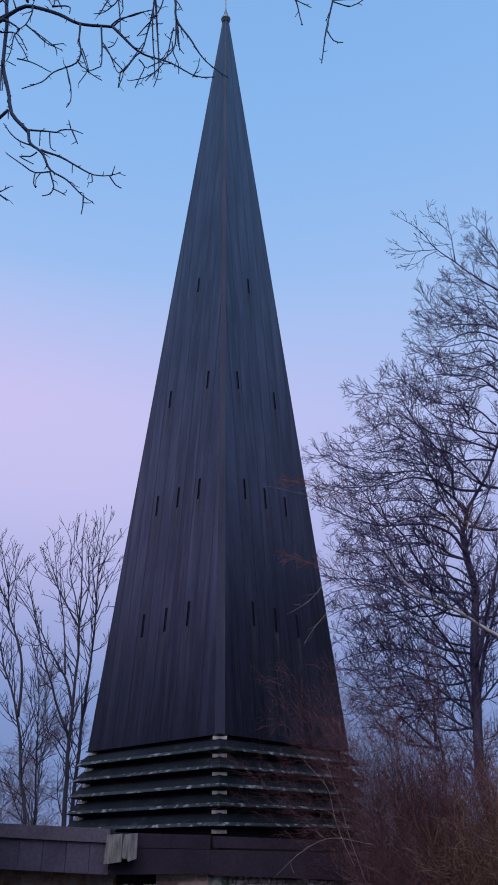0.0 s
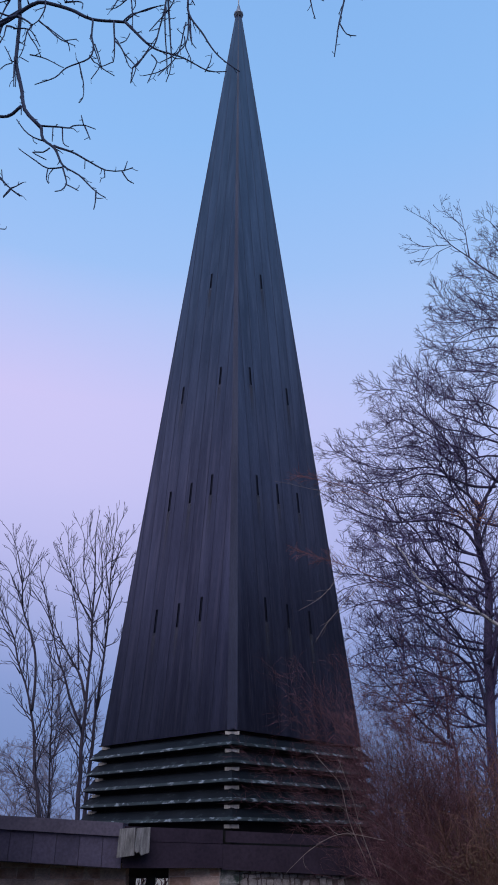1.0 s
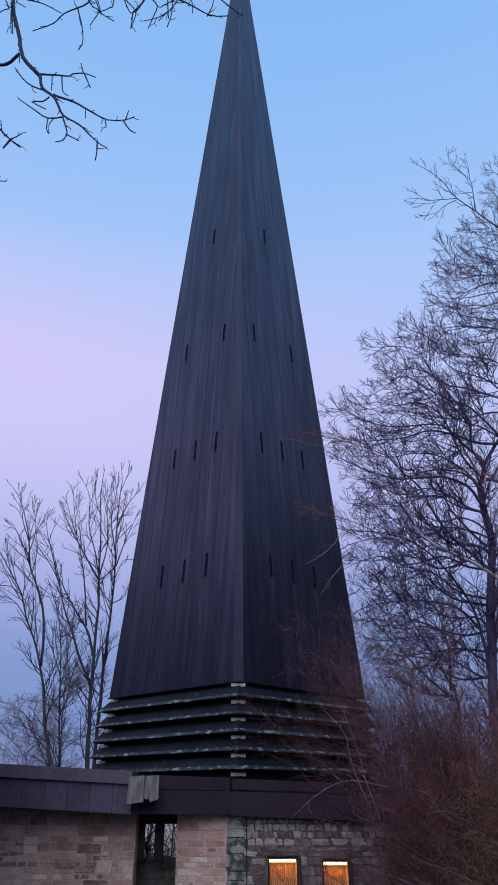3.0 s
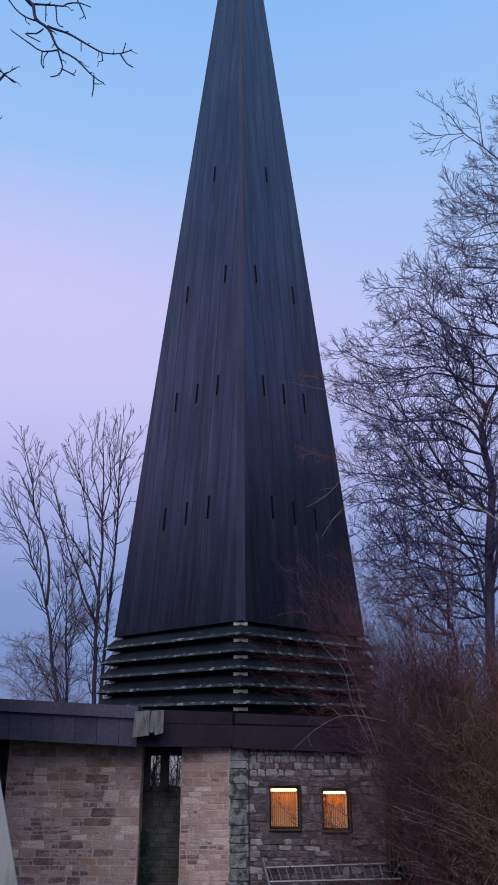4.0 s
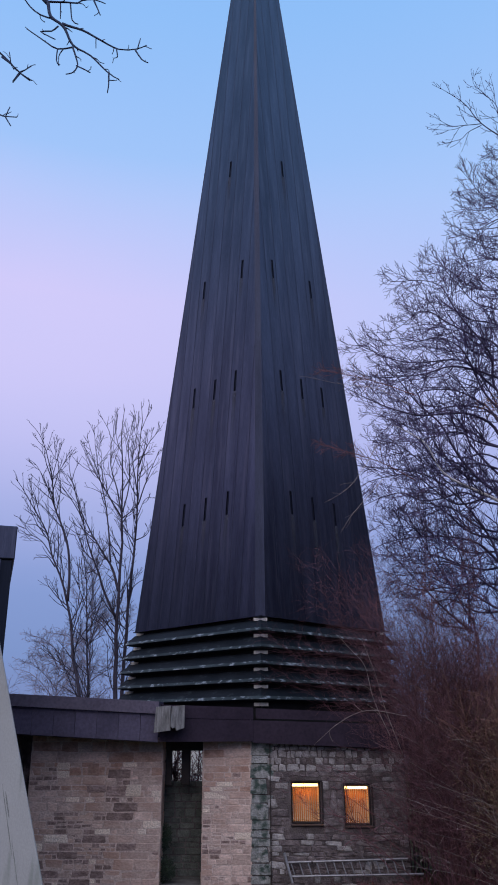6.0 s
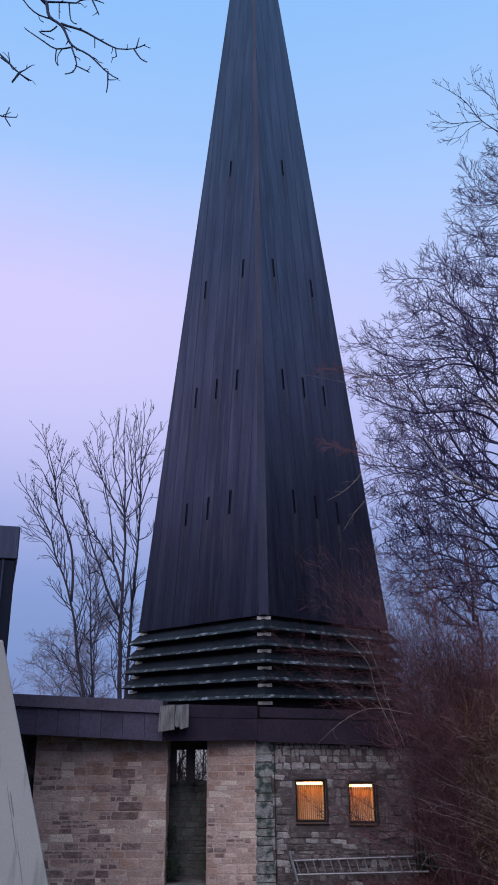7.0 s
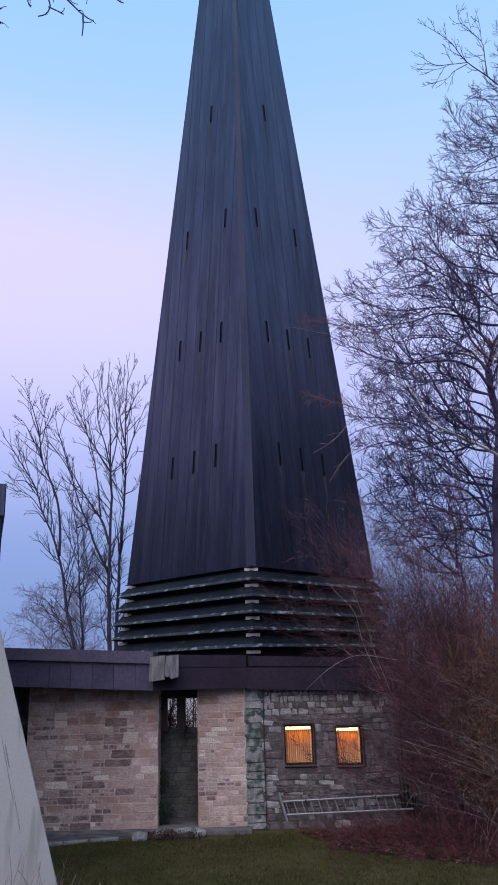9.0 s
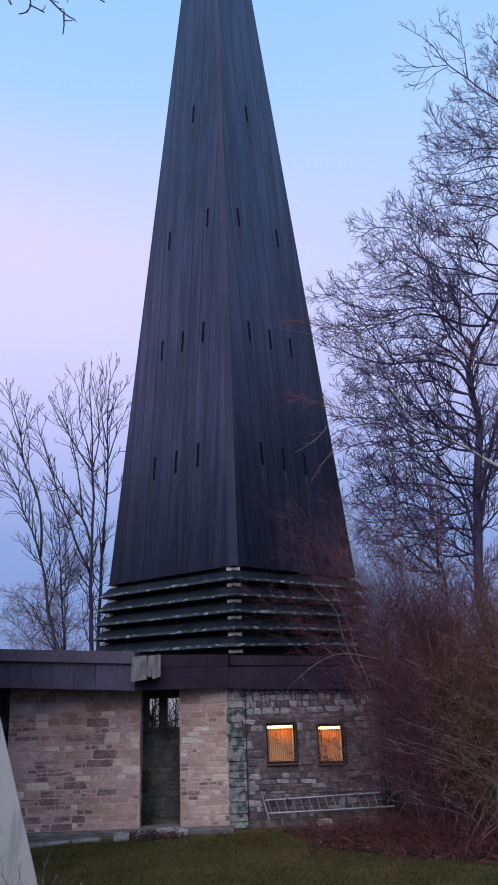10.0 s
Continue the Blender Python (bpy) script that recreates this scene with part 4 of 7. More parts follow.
def tubes(name, lines, material, parent=None, sides=3, label=""):
    """One mesh of tapered tubes, one for each line of (points, radii)."""
    verts, faces = [], []
    ring = [(math.cos(2 * math.pi * i / sides), math.sin(2 * math.pi * i / sides)) for i in range(sides)]
    for pts, rad in lines:
        base = len(verts)
        n = len(pts)
        q = None
        for i in range(n):
            a, b = pts[max(0, i - 1)], pts[min(n - 1, i + 1)]
            dx, dy, dz = b[0] - a[0], b[1] - a[1], b[2] - a[2]
            ln = math.sqrt(dx * dx + dy * dy + dz * dz) or 1e-6
            d = Vector((dx / ln, dy / ln, dz / ln))
            q = d.orthogonal().normalized() if q is None else (q - d * q.dot(d)).normalized()
            s = d.cross(q)
            c, r = pts[i], rad[i]
            for cx, sx in ring:
                verts.append((c[0] + (q[0] * cx + s[0] * sx) * r, c[1] + (q[1] * cx + s[1] * sx) * r, c[2] + (q[2] * cx + s[2] * sx) * r))
        for i in range(n - 1):
            o = base + i * sides
            for k in range(sides):
                m = (k + 1) % sides
                faces.append((o + k, o + m, o + sides + m, o + sides + k))
        if sides > 3:
            faces.append(tuple(range(base, base + sides))[::-1])
        faces.append(tuple(base + (n - 1) * sides + k for k in range(sides)))
    me = bpy.data.meshes.new(name)
    me.from_pydata(verts, [], faces)
    me.materials.append(material)
    if sides > 3:
        me.polygons.foreach_set("use_smooth", [True] * len(me.polygons))
    ob = new(name, me)
    if parent:
        ob.parent = parent
    if label:
        tagged(ob, label)
    return ob


GROWN = {}


def limb(tree, pts, r0, r1, material=None, part_name=None, label=""):
    if tree.name.startswith("overhanging_tree") and r0 < 0.02:
        r0, r1 = r0 * 1.3, r1 * 1.25
    lens = [0.0]
    for a, b in zip(pts, pts[1:]):
        lens.append(lens[-1] + (Vector(b) - Vector(a)).length)
    radii = [r0 + (r1 - r0) * (s / lens[-1]) ** 0.8 for s in lens]
    line, rad = smooth_line(pts, radii, max(0.08, lens[-1] / 26))
    wob = r0 * 0.5
    for i in range(1, len(line) - 1):
        line[i] = line[i] + noise.noise_vector(line[i] * (0.35 / max(r0, 0.02) ** 0.5)) * wob
    first = tree.name not in GROWN
    GROWN.setdefault(tree.name, []).append((line, rad))
    return tubes(part_name or ("trunk" if first else "limb"), [(line, rad)], material or tree_bark[tree.name], tree, 8 if r0 > 0.05 else 6, label)


def sprout(lines, rnd, gap, length, levels, up, spread, thin, start=0.15, wander=0.1, bend=0.22, shrink=0.58, denser=0.8, fat=(2.6, 1.6, 1.0, 0.8), slender=0.0, cuts=(5, 4, 3), ebb=0.6):
    """Twigs along lines: every gap metres one of about length, in so many levels, each bowed its own way and turned up by up; returns the twigs' lines."""
    out = []
    todo = [(pts, rad, 0) for pts, rad in lines]
    while todo:
        pts, rad, lev = todo.pop()
        total = sum((pts[i + 1] - pts[i]).length for i in range(len(pts) - 1))
        g = gap * denser ** lev
        s, acc = g * rnd.uniform(0.3, 1), 0.0
        for i in range(len(pts) - 1):
            seg = pts[i + 1] - pts[i]
            ln = seg.length
            while acc + ln > s:
                f = (s - acc) / ln
                s += g * rnd.uniform(0.6, 1.4)
                here = s / max(total, 1e-6)
                if here < start:
                    continue
                p = pts[i] + seg * f
                tang = seg / ln
                perp = Vector((rnd.gauss(0, 1), rnd.gauss(0, 1), rnd.gauss(0, 1)))
                perp = (perp - tang * perp.dot(tang)).normalized()
                d = (tang + perp * rnd.uniform(0.6, 1.2) * spread + Vector((0, 0, up * rnd.uniform(0.2, 1.2)))).normalized()
                lg = length * shrink ** lev * rnd.uniform(0.45, 1.2) * (1.15 - ebb * min(1, here))
                if lev == 0 and slender:
                    lg *= max(0.38, min(1.0, rad[i] / slender))
                r0 = max(thin, min(rad[i] * 0.7, thin * fat[lev]))
                n = cuts[lev]
                curl = (perp * rnd.uniform(-1, 0.4) + Vector((rnd.gauss(0, 0.6), rnd.gauss(0, 0.6), rnd.gauss(0, 0.5) + up * 1.2))) * bend
                line, rr, c = [p], [r0], p
                for k in range(1, n + 1):
                    d = (d + curl + Vector((rnd.gauss(0, wander), rnd.gauss(0, wander), rnd.gauss(0, wander)))).normalized()
                    c = c + d * (lg / n)
                    line.append(c)
                    rr.append(r0 + (thin * 0.8 - r0) * k / n)
                out.append((line, rr))
                if lev + 1 < levels:
                    todo.append((line, rr, lev + 1))
            acc += ln
    return out


tree_bark = {}


def tree_thing(name, label, bark, at, group="", category="tree"):
    t = thing(name, label, category, group)
    tree_bark[t.name] = bark
    return t


def ramify(lines, rnd, levels, up=0.1, flat=0.5, sway=0.05, start=0.12, tip=0.14, cell=0.6, most=(9, 9, 9)):
    """Twigs along lines, level by level: (gap, length, angle in degrees, radius, cuts). They leave to alternate sides, mostly level
    where flat is high, follow their parent and turn up by up towards the tip. Where a cell of the crown already holds
    most twigs of a level, no more grow. Returns the twigs' lines."""
    out, todo = [], [(pts, rad, 0) for pts, rad in lines]
    rise = Vector((0, 0, 1))
    full = {}
    while todo:
        pts, rad, lev = todo.pop()
        gap, length, angle, thin, cuts = levels[lev]
        total = sum((b - a).length for a, b in zip(pts, pts[1:]))
        s, acc, hand = gap * rnd.uniform(0.2, 0.9) + (start * total if lev == 0 else 0.06 * total), 0.0, rnd.choice((-1, 1))
        for i in range(len(pts) - 1):
            seg = pts[i + 1] - pts[i]
            ln = seg.length
            while acc + ln > s:
                f = (s - acc) / ln
                here = s / total
                s += gap * rnd.uniform(0.6, 1.4) * (1.2 - 0.45 * here)
                hand = -hand
                tang = seg / ln
                side = tang.cross(rise)
                if side.length < 0.2:
                    side = tang.orthogonal()
                side = side.normalized() * hand
                other = side.cross(tang)
                turn = rnd.gauss(0, 1.5 * (1 - flat) + 0.25)
                a = math.radians(angle * rnd.uniform(0.75, 1.25))
                d = tang * math.cos(a) + (side * math.cos(turn) + other * math.sin(turn)) * math.sin(a)
                lg = min(length * rnd.uniform(0.5, 1.2), tip * rnd.uniform(0.7, 1.4) * length + 0.62 * total * (1 - here))
                r0 = max(thin, min(rad[i] * 0.75, thin * 1.9))
                curl = tang * rnd.uniform(0.0, 0.12) + rise * up * rnd.uniform(0.4, 1.5) + Vector((rnd.gauss(0, sway), rnd.gauss(0, sway), rnd.gauss(0, sway)))
                c = pts[i] + seg * f
                key = (int(c.x // cell), int(c.y // (2.5 * cell)), int(c.z // cell), lev)
                full[key] = full.get(key, 0) + 1
                if full[key] > most[lev]:
                    continue
                line, rr = [c], [r0]
                for k in range(1, cuts + 1):
                    d = (d + curl + Vector((rnd.gauss(0, sway), rnd.gauss(0, sway), rnd.gauss(0, sway)))).normalized()
                    c = c + d * (lg / cuts)
                    line.append(c)
                    rr.append(r0 + (thin * 0.6 - r0) * k / cuts)
                out.append((line, rr))
                if lev + 1 < len(levels):
                    todo.append((line, rr, lev + 1))
            acc += ln
    return out


# the big bare tree behind the thicket
beech = tree_thing("bare_tree", "large bare beech with layered fine twigs", BARK_R, None)
limb(beech, [(7.05, 24.05, -0.20), (6.96, 24.02, 3.00), (6.89, 24.00, 5.77), (7.05, 24.05, 7.16), (7.17, 24.09, 8.43), (7.30, 24.14, 9.55), (7.50, 24.18, 10.61), (7.42, 24.23, 11.50), (7.42, 24.28, 12.42)], 0.19, 0.115)
limb(beech, [(7.42, 24.28, 12.42), (7.73, 24.32, 13.38), (8.35, 24.37, 14.27), (9.13, 24.41, 15.76), (9.81, 24.46, 17.87), (10.38, 24.51, 20.20), (10.80, 24.55, 22.66), (11.27, 24.60, 25.37)], 0.06, 0.02)
limb(beech, [(7.07, 24.00, 7.16), (7.58, 24.38, 8.48), (8.16, 24.75, 9.69), (8.88, 25.12, 10.76), (9.73, 25.50, 11.87)], 0.075, 0.02)
limb(beech, [(6.86, 24.00, 6.55), (6.74, 23.88, 7.68), (6.41, 23.75, 8.56), (6.00, 23.62, 9.18), (5.34, 23.50, 9.91), (4.56, 23.38, 10.40), (3.66, 23.25, 10.53), (2.89, 23.12, 10.57), (2.42, 23.00, 10.60)], 0.055, 0.01)
limb(beech, [(6.80, 24.00, 7.61), (6.10, 23.72, 8.24), (5.10, 23.44, 8.43), (4.12, 23.16, 8.36), (3.26, 22.88, 8.15), (2.65, 22.60, 7.84)], 0.048, 0.01)
limb(beech, [(7.17, 24.00, 8.59), (6.31, 24.30, 8.92), (5.57, 24.60, 9.63), (4.96, 24.90, 9.73), (4.37, 25.20, 9.64), (3.89, 25.50, 9.54)], 0.04, 0.01)
limb(beech, [(7.08, 24.00, 7.69), (6.44, 24.32, 7.56), (5.72, 24.64, 7.78), (4.91, 24.96, 8.19), (4.10, 25.28, 8.47), (3.57, 25.60, 8.87)], 0.04, 0.009)
limb(beech, [(7.25, 24.00, 9.52), (6.79, 23.89, 9.97), (6.17, 23.77, 10.53), (5.64, 23.66, 11.29), (5.26, 23.54, 12.11), (4.54, 23.43, 12.84), (3.92, 23.31, 13.75), (3.46, 23.20, 14.42)], 0.06, 0.01)
limb(beech, [(7.37, 24.00, 10.08), (6.94, 24.17, 10.39), (6.29, 24.33, 10.47), (5.86, 24.50, 10.91), (5.33, 24.67, 11.74), (4.99, 24.83, 12.59), (4.37, 25.00, 13.39)], 0.05, 0.01)
limb(beech, [(7.45, 24.00, 10.45), (7.16, 23.81, 10.22), (6.33, 23.62, 9.67), (5.49, 23.44, 9.43), (4.79, 23.25, 9.86), (4.23, 23.06, 10.24), (3.50, 22.88, 10.21), (2.70, 22.69, 9.95), (2.35, 22.50, 9.60)], 0.045, 0.008)
limb(beech, [(7.56, 24.40, 8.86), (7.53, 24.73, 9.71), (7.96, 25.07, 10.38), (8.73, 25.40, 11.15)], 0.04, 0.02)
limb(beech, [(7.35, 24.00, 11.62), (6.88, 23.82, 12.26), (6.24, 23.65, 12.51), (5.43, 23.48, 12.47), (4.62, 23.30, 12.34), (3.92, 23.12, 12.43), (3.30, 22.95, 12.61), (2.65, 22.77, 12.87), (2.12, 22.60, 13.09)], 0.058, 0.008)
limb(beech, [(7.36, 24.00, 12.21), (7.03, 24.20, 12.81), (6.39, 24.40, 13.10), (5.57, 24.60, 13.09), (4.72, 24.80, 12.79), (4.06, 25.00, 12.69), (3.45, 25.20, 12.79)], 0.045, 0.009)
limb(beech, [(8.27, 24.20, 13.99), (7.49, 24.03, 13.92), (6.72, 23.86, 14.14), (5.83, 23.69, 14.24), (4.87, 23.51, 13.91), (3.92, 23.34, 13.72), (3.11, 23.17, 13.68), (2.43, 23.00, 13.85)], 0.055, 0.008)
limb(beech, [(7.62, 24.10, 13.21), (6.99, 24.26, 14.06), (6.37, 24.41, 14.80), (5.48, 24.57, 14.85), (4.61, 24.73, 14.91), (3.79, 24.89, 15.24), (3.12, 25.04, 15.70), (2.46, 25.20, 15.89)], 0.048, 0.008)
limb(beech, [(7.46, 24.00, 12.61), (6.82, 23.85, 13.37), (6.53, 23.70, 14.13), (6.11, 23.55, 14.90), (5.41, 23.40, 15.16), (4.69, 23.25, 14.97), (3.99, 23.10, 15.04), (3.35, 22.95, 14.87), (2.94, 22.80, 15.05)], 0.042, 0.008)
limb(beech, [(7.60, 24.00, 13.00), (7.20, 23.91, 13.63), (7.21, 23.82, 14.58), (6.85, 23.73, 15.28), (6.46, 23.64, 15.78), (6.01, 23.56, 16.49), (5.71, 23.47, 17.16), (5.03, 23.38, 17.36), (4.28, 23.29, 17.25), (3.77, 23.20, 17.30)], 0.046, 0.008)
limb(beech, [(8.29, 24.10, 14.15), (7.79, 23.96, 14.73), (7.24, 23.82, 15.21), (6.65, 23.69, 15.37), (5.81, 23.55, 15.79), (5.16, 23.41, 16.17), (4.58, 23.27, 15.90), (4.16, 23.14, 15.49), (3.75, 23.00, 15.19)], 0.044, 0.008)
limb(beech, [(9.05, 24.30, 15.59), (8.25, 24.40, 15.94), (7.56, 24.50, 16.24), (6.82, 24.60, 16.50), (6.16, 24.70, 17.08), (5.54, 24.80, 17.34), (5.14, 24.90, 17.69), (4.72, 25.00, 17.86)], 0.044, 0.008)
limb(beech, [(8.87, 24.20, 15.12), (8.21, 24.43, 15.27), (7.45, 24.67, 15.20), (6.72, 24.90, 15.28), (6.04, 25.13, 15.54), (5.27, 25.37, 15.86), (4.57, 25.60, 15.90)], 0.04, 0.008)
limb(beech, [(9.27, 24.30, 16.23), (8.46, 24.18, 16.29), (7.68, 24.07, 16.56), (6.90, 23.95, 16.79), (6.46, 23.83, 17.29), (5.99, 23.72, 17.90), (5.64, 23.60, 18.58)], 0.038, 0.007)
limb(beech, [(9.20, 24.30, 16.57), (8.62, 24.44, 17.34), (7.99, 24.59, 17.61), (7.34, 24.73, 17.75), (6.81, 24.87, 18.20), (6.39, 25.01, 18.82), (5.92, 25.16, 19.12), (5.42, 25.30, 19.72)], 0.036, 0.007)
limb(beech, [(9.77, 24.40, 17.83), (8.89, 24.20, 18.51), (7.94, 24.00, 18.52), (7.19, 23.80, 18.42), (6.54, 23.60, 18.18), (6.03, 23.40, 17.81)], 0.042, 0.008)
limb(beech, [(9.88, 24.40, 18.28), (9.17, 24.56, 19.06), (8.43, 24.72, 19.34), (7.82, 24.88, 19.62), (7.23, 25.04, 19.94), (6.68, 25.20, 19.98)], 0.036, 0.007)
limb(beech, [(10.07, 24.40, 19.08), (9.21, 24.40, 19.82), (8.48, 24.40, 19.68), (7.75, 24.40, 19.53), (7.11, 24.40, 19.75), (6.59, 24.40, 19.86)], 0.034, 0.007)
limb(beech, [(10.33, 24.50, 20.20), (9.25, 24.27, 20.63), (8.30, 24.05, 20.34), (7.46, 23.82, 19.75), (6.91, 23.60, 19.15)], 0.044, 0.008)
limb(beech, [(10.30, 24.50, 19.96), (9.69, 24.66, 20.53), (8.91, 24.82, 20.58), (8.11, 24.98, 20.49), (7.32, 25.14, 20.59), (6.70, 25.30, 20.88)], 0.036, 0.007)
limb(beech, [(10.44, 24.50, 20.67), (9.45, 24.36, 21.04), (8.59, 24.22, 20.98), (7.75, 24.08, 20.76), (7.06, 23.94, 20.69), (6.57, 23.80, 20.75)], 0.036, 0.007)
limb(beech, [(10.49, 24.50, 21.10), (9.76, 24.60, 22.12), (9.11, 24.70, 22.60), (8.51, 24.80, 22.66), (7.91, 24.90, 22.36), (7.56, 25.00, 22.26)], 0.036, 0.007)
limb(beech, [(7.83, 24.20, 21.28), (7.54, 24.20, 21.64), (7.31, 24.20, 22.16), (7.19, 24.20, 22.63)], 0.016, 0.006)
limb(beech, [(10.64, 24.50, 21.88), (9.71, 24.40, 22.21), (9.06, 24.30, 21.67), (8.75, 24.20, 22.46), (8.52, 24.10, 22.89), (8.04, 24.00, 23.02)], 0.03, 0.006)
limb(beech, [(10.57, 24.50, 21.63), (9.91, 24.70, 23.07), (9.51, 24.90, 23.64), (9.09, 25.10, 24.22), (8.61, 25.30, 24.36)], 0.03, 0.006)
# a lone sparse spray above the rest
sparse = len(GROWN[beech.name])
limb(beech, [(10.76, 24.50, 22.49), (9.57, 24.38, 23.33), (8.70, 24.27, 24.08), (7.98, 24.15, 24.67), (7.46, 24.03, 25.47), (6.84, 23.92, 25.94), (6.20, 23.80, 26.30)], 0.044, 0.007)
limb(beech, [(8.65, 24.10, 23.96), (8.65, 24.10, 24.78), (8.61, 24.10, 25.53), (8.20, 24.10, 26.08), (7.87, 24.10, 26.62), (8.12, 24.10, 27.31)], 0.022, 0.006)
limb(beech, [(7.95, 24.00, 24.51), (7.33, 23.93, 24.40), (6.74, 23.85, 24.33), (6.21, 23.77, 24.64), (5.84, 23.70, 24.87)], 0.018, 0.006)
limb(beech, [(7.94, 24.00, 24.44), (7.46, 24.10, 24.24), (7.16, 24.20, 23.99), (6.73, 24.30, 23.94), (6.30, 24.40, 23.87)], 0.016, 0.006)
limb(beech, [(8.61, 24.10, 25.53), (8.60, 24.05, 26.30), (8.49, 24.00, 26.97)], 0.012, 0.005)
limb(beech, [(7.38, 24.00, 24.49), (6.87, 24.07, 24.34), (6.26, 24.13, 24.43), (5.87, 24.20, 24.66)], 0.012, 0.005)
limb(beech, [(8.63, 24.10, 24.91), (8.29, 24.20, 24.94), (7.79, 24.30, 24.97)], 0.012, 0.006)
spray = GROWN[beech.name][sparse:]
limb(beech, [(11.04, 24.60, 23.95), (10.31, 24.40, 25.23), (9.75, 24.20, 25.94), (9.28, 24.00, 26.03)], 0.034, 0.007)
limb(beech, [(10.97, 24.60, 23.45), (10.22, 24.73, 24.63), (9.96, 24.87, 25.28), (9.59, 25.00, 25.91)], 0.03, 0.007)
limb(beech, [(10.61, 24.50, 21.63), (11.91, 24.83, 23.34), (12.91, 25.17, 25.69), (13.53, 25.50, 28.19)], 0.05, 0.012)
limb(beech, [(9.79, 24.40, 17.83), (11.16, 24.93, 19.27), (12.52, 25.47, 21.54), (13.65, 26.00, 23.97)], 0.06, 0.012)
limb(beech, [(9.09, 24.30, 15.70), (10.02, 23.87, 15.96), (10.90, 23.43, 16.54), (11.86, 23.00, 17.73)], 0.06, 0.012)
limb(beech, [(8.29, 24.20, 14.20), (9.28, 24.63, 14.25), (10.69, 25.07, 14.94), (12.16, 25.50, 15.65)], 0.06, 0.012)
limb(beech, [(7.56, 24.00, 12.60), (8.35, 23.67, 12.34), (9.38, 23.33, 12.65), (10.33, 23.00, 12.57)], 0.06, 0.012)
limb(beech, [(7.25, 24.00, 9.52), (8.35, 24.67, 9.85), (9.65, 25.33, 11.00), (11.14, 26.00, 11.57)], 0.06, 0.012)
limb(beech, [(7.81, 24.20, 12.67), (8.28, 24.20, 13.47), (8.57, 24.20, 14.29), (8.63, 24.20, 15.13)], 0.03, 0.012)
limb(beech, [(7.35, 24.20, 10.33), (6.56, 24.90, 11.78), (6.46, 25.60, 13.08), (6.78, 26.30, 14.46), (6.59, 27.00, 15.70)], 0.045, 0.009)
limb(beech, [(7.47, 24.20, 11.69), (7.50, 24.90, 13.39), (7.25, 25.60, 15.01), (7.70, 26.30, 16.70), (7.71, 27.00, 18.29)], 0.045, 0.009)
limb(beech, [(7.17, 24.20, 8.46), (6.25, 24.86, 8.83), (5.62, 25.52, 9.70), (4.95, 26.18, 10.62), (4.40, 26.84, 12.55), (3.91, 27.50, 13.26)], 0.045, 0.009)
limb(beech, [(7.07, 24.20, 7.01), (6.27, 24.90, 7.25), (5.51, 25.60, 7.31), (4.74, 26.30, 7.84), (3.97, 27.00, 7.90)], 0.04, 0.009)
limb(beech, [(6.99, 24.20, 6.31), (6.15, 24.80, 6.33), (5.51, 25.40, 6.81), (4.83, 26.00, 6.83), (4.16, 26.60, 7.33)], 0.04, 0.009)
limb(beech, [(7.38, 24.10, 11.46), (6.46, 23.76, 11.57), (5.72, 23.42, 11.82), (4.87, 23.08, 11.53), (4.16, 22.74, 11.28), (3.51, 22.40, 11.18)], 0.04, 0.008)
limb(beech, [(7.47, 24.10, 10.68), (7.20, 24.34, 11.16), (6.74, 24.59, 11.46), (6.12, 24.83, 11.40), (5.54, 25.07, 11.71), (4.90, 25.31, 11.66), (4.17, 25.56, 11.85), (3.61, 25.80, 11.79)], 0.04, 0.008)
limb(beech, [(7.25, 24.00, 9.52), (6.66, 24.29, 9.71), (6.04, 24.57, 10.14), (5.34, 24.86, 10.02), (4.73, 25.14, 10.03), (4.19, 25.43, 10.39), (3.53, 25.71, 10.33), (2.92, 26.00, 10.11)], 0.042, 0.008)
limb(beech, [(7.09, 24.00, 7.69), (6.77, 24.34, 8.13), (6.14, 24.69, 8.16), (5.51, 25.03, 8.48), (4.96, 25.37, 9.00), (4.38, 25.71, 9.26), (3.76, 26.06, 9.45), (3.13, 26.40, 9.72)], 0.04, 0.008)
limb(beech, [(7.35, 24.00, 11.42), (6.89, 24.31, 11.75), (6.36, 24.63, 12.33), (5.73, 24.94, 12.64), (5.06, 25.26, 12.54), (4.41, 25.57, 12.90), (3.73, 25.89, 13.41), (3.09, 26.20, 13.67)], 0.04, 0.008)
limb(beech, [(7.45, 24.00, 10.55), (6.92, 24.43, 10.96), (6.30, 24.86, 11.21), (5.65, 25.29, 11.09), (4.99, 25.71, 11.54), (4.39, 26.14, 12.30), (3.80, 26.57, 12.70), (3.28, 27.00, 12.87)], 0.04, 0.008)
limb(beech, [(6.97, 24.00, 6.63), (6.34, 23.83, 6.97), (5.74, 23.67, 7.41), (4.98, 23.50, 7.67), (4.22, 23.33, 7.57), (3.53, 23.17, 7.82), (2.99, 23.00, 7.64)], 0.04, 0.008)
limb(beech, [(6.92, 24.00, 6.20), (6.47, 24.23, 6.42), (5.78, 24.47, 6.92), (5.13, 24.70, 7.08), (4.44, 24.93, 7.05), (3.81, 25.17, 7.39), (3.43, 25.40, 7.35)], 0.04, 0.008)
limb(beech, [(7.40, 24.20, 12.39), (6.92, 24.57, 13.27), (6.20, 24.93, 13.88), (5.50, 25.30, 14.11), (4.76, 25.67, 14.13), (4.03, 26.03, 14.49), (3.27, 26.40, 14.91)], 0.038, 0.008)
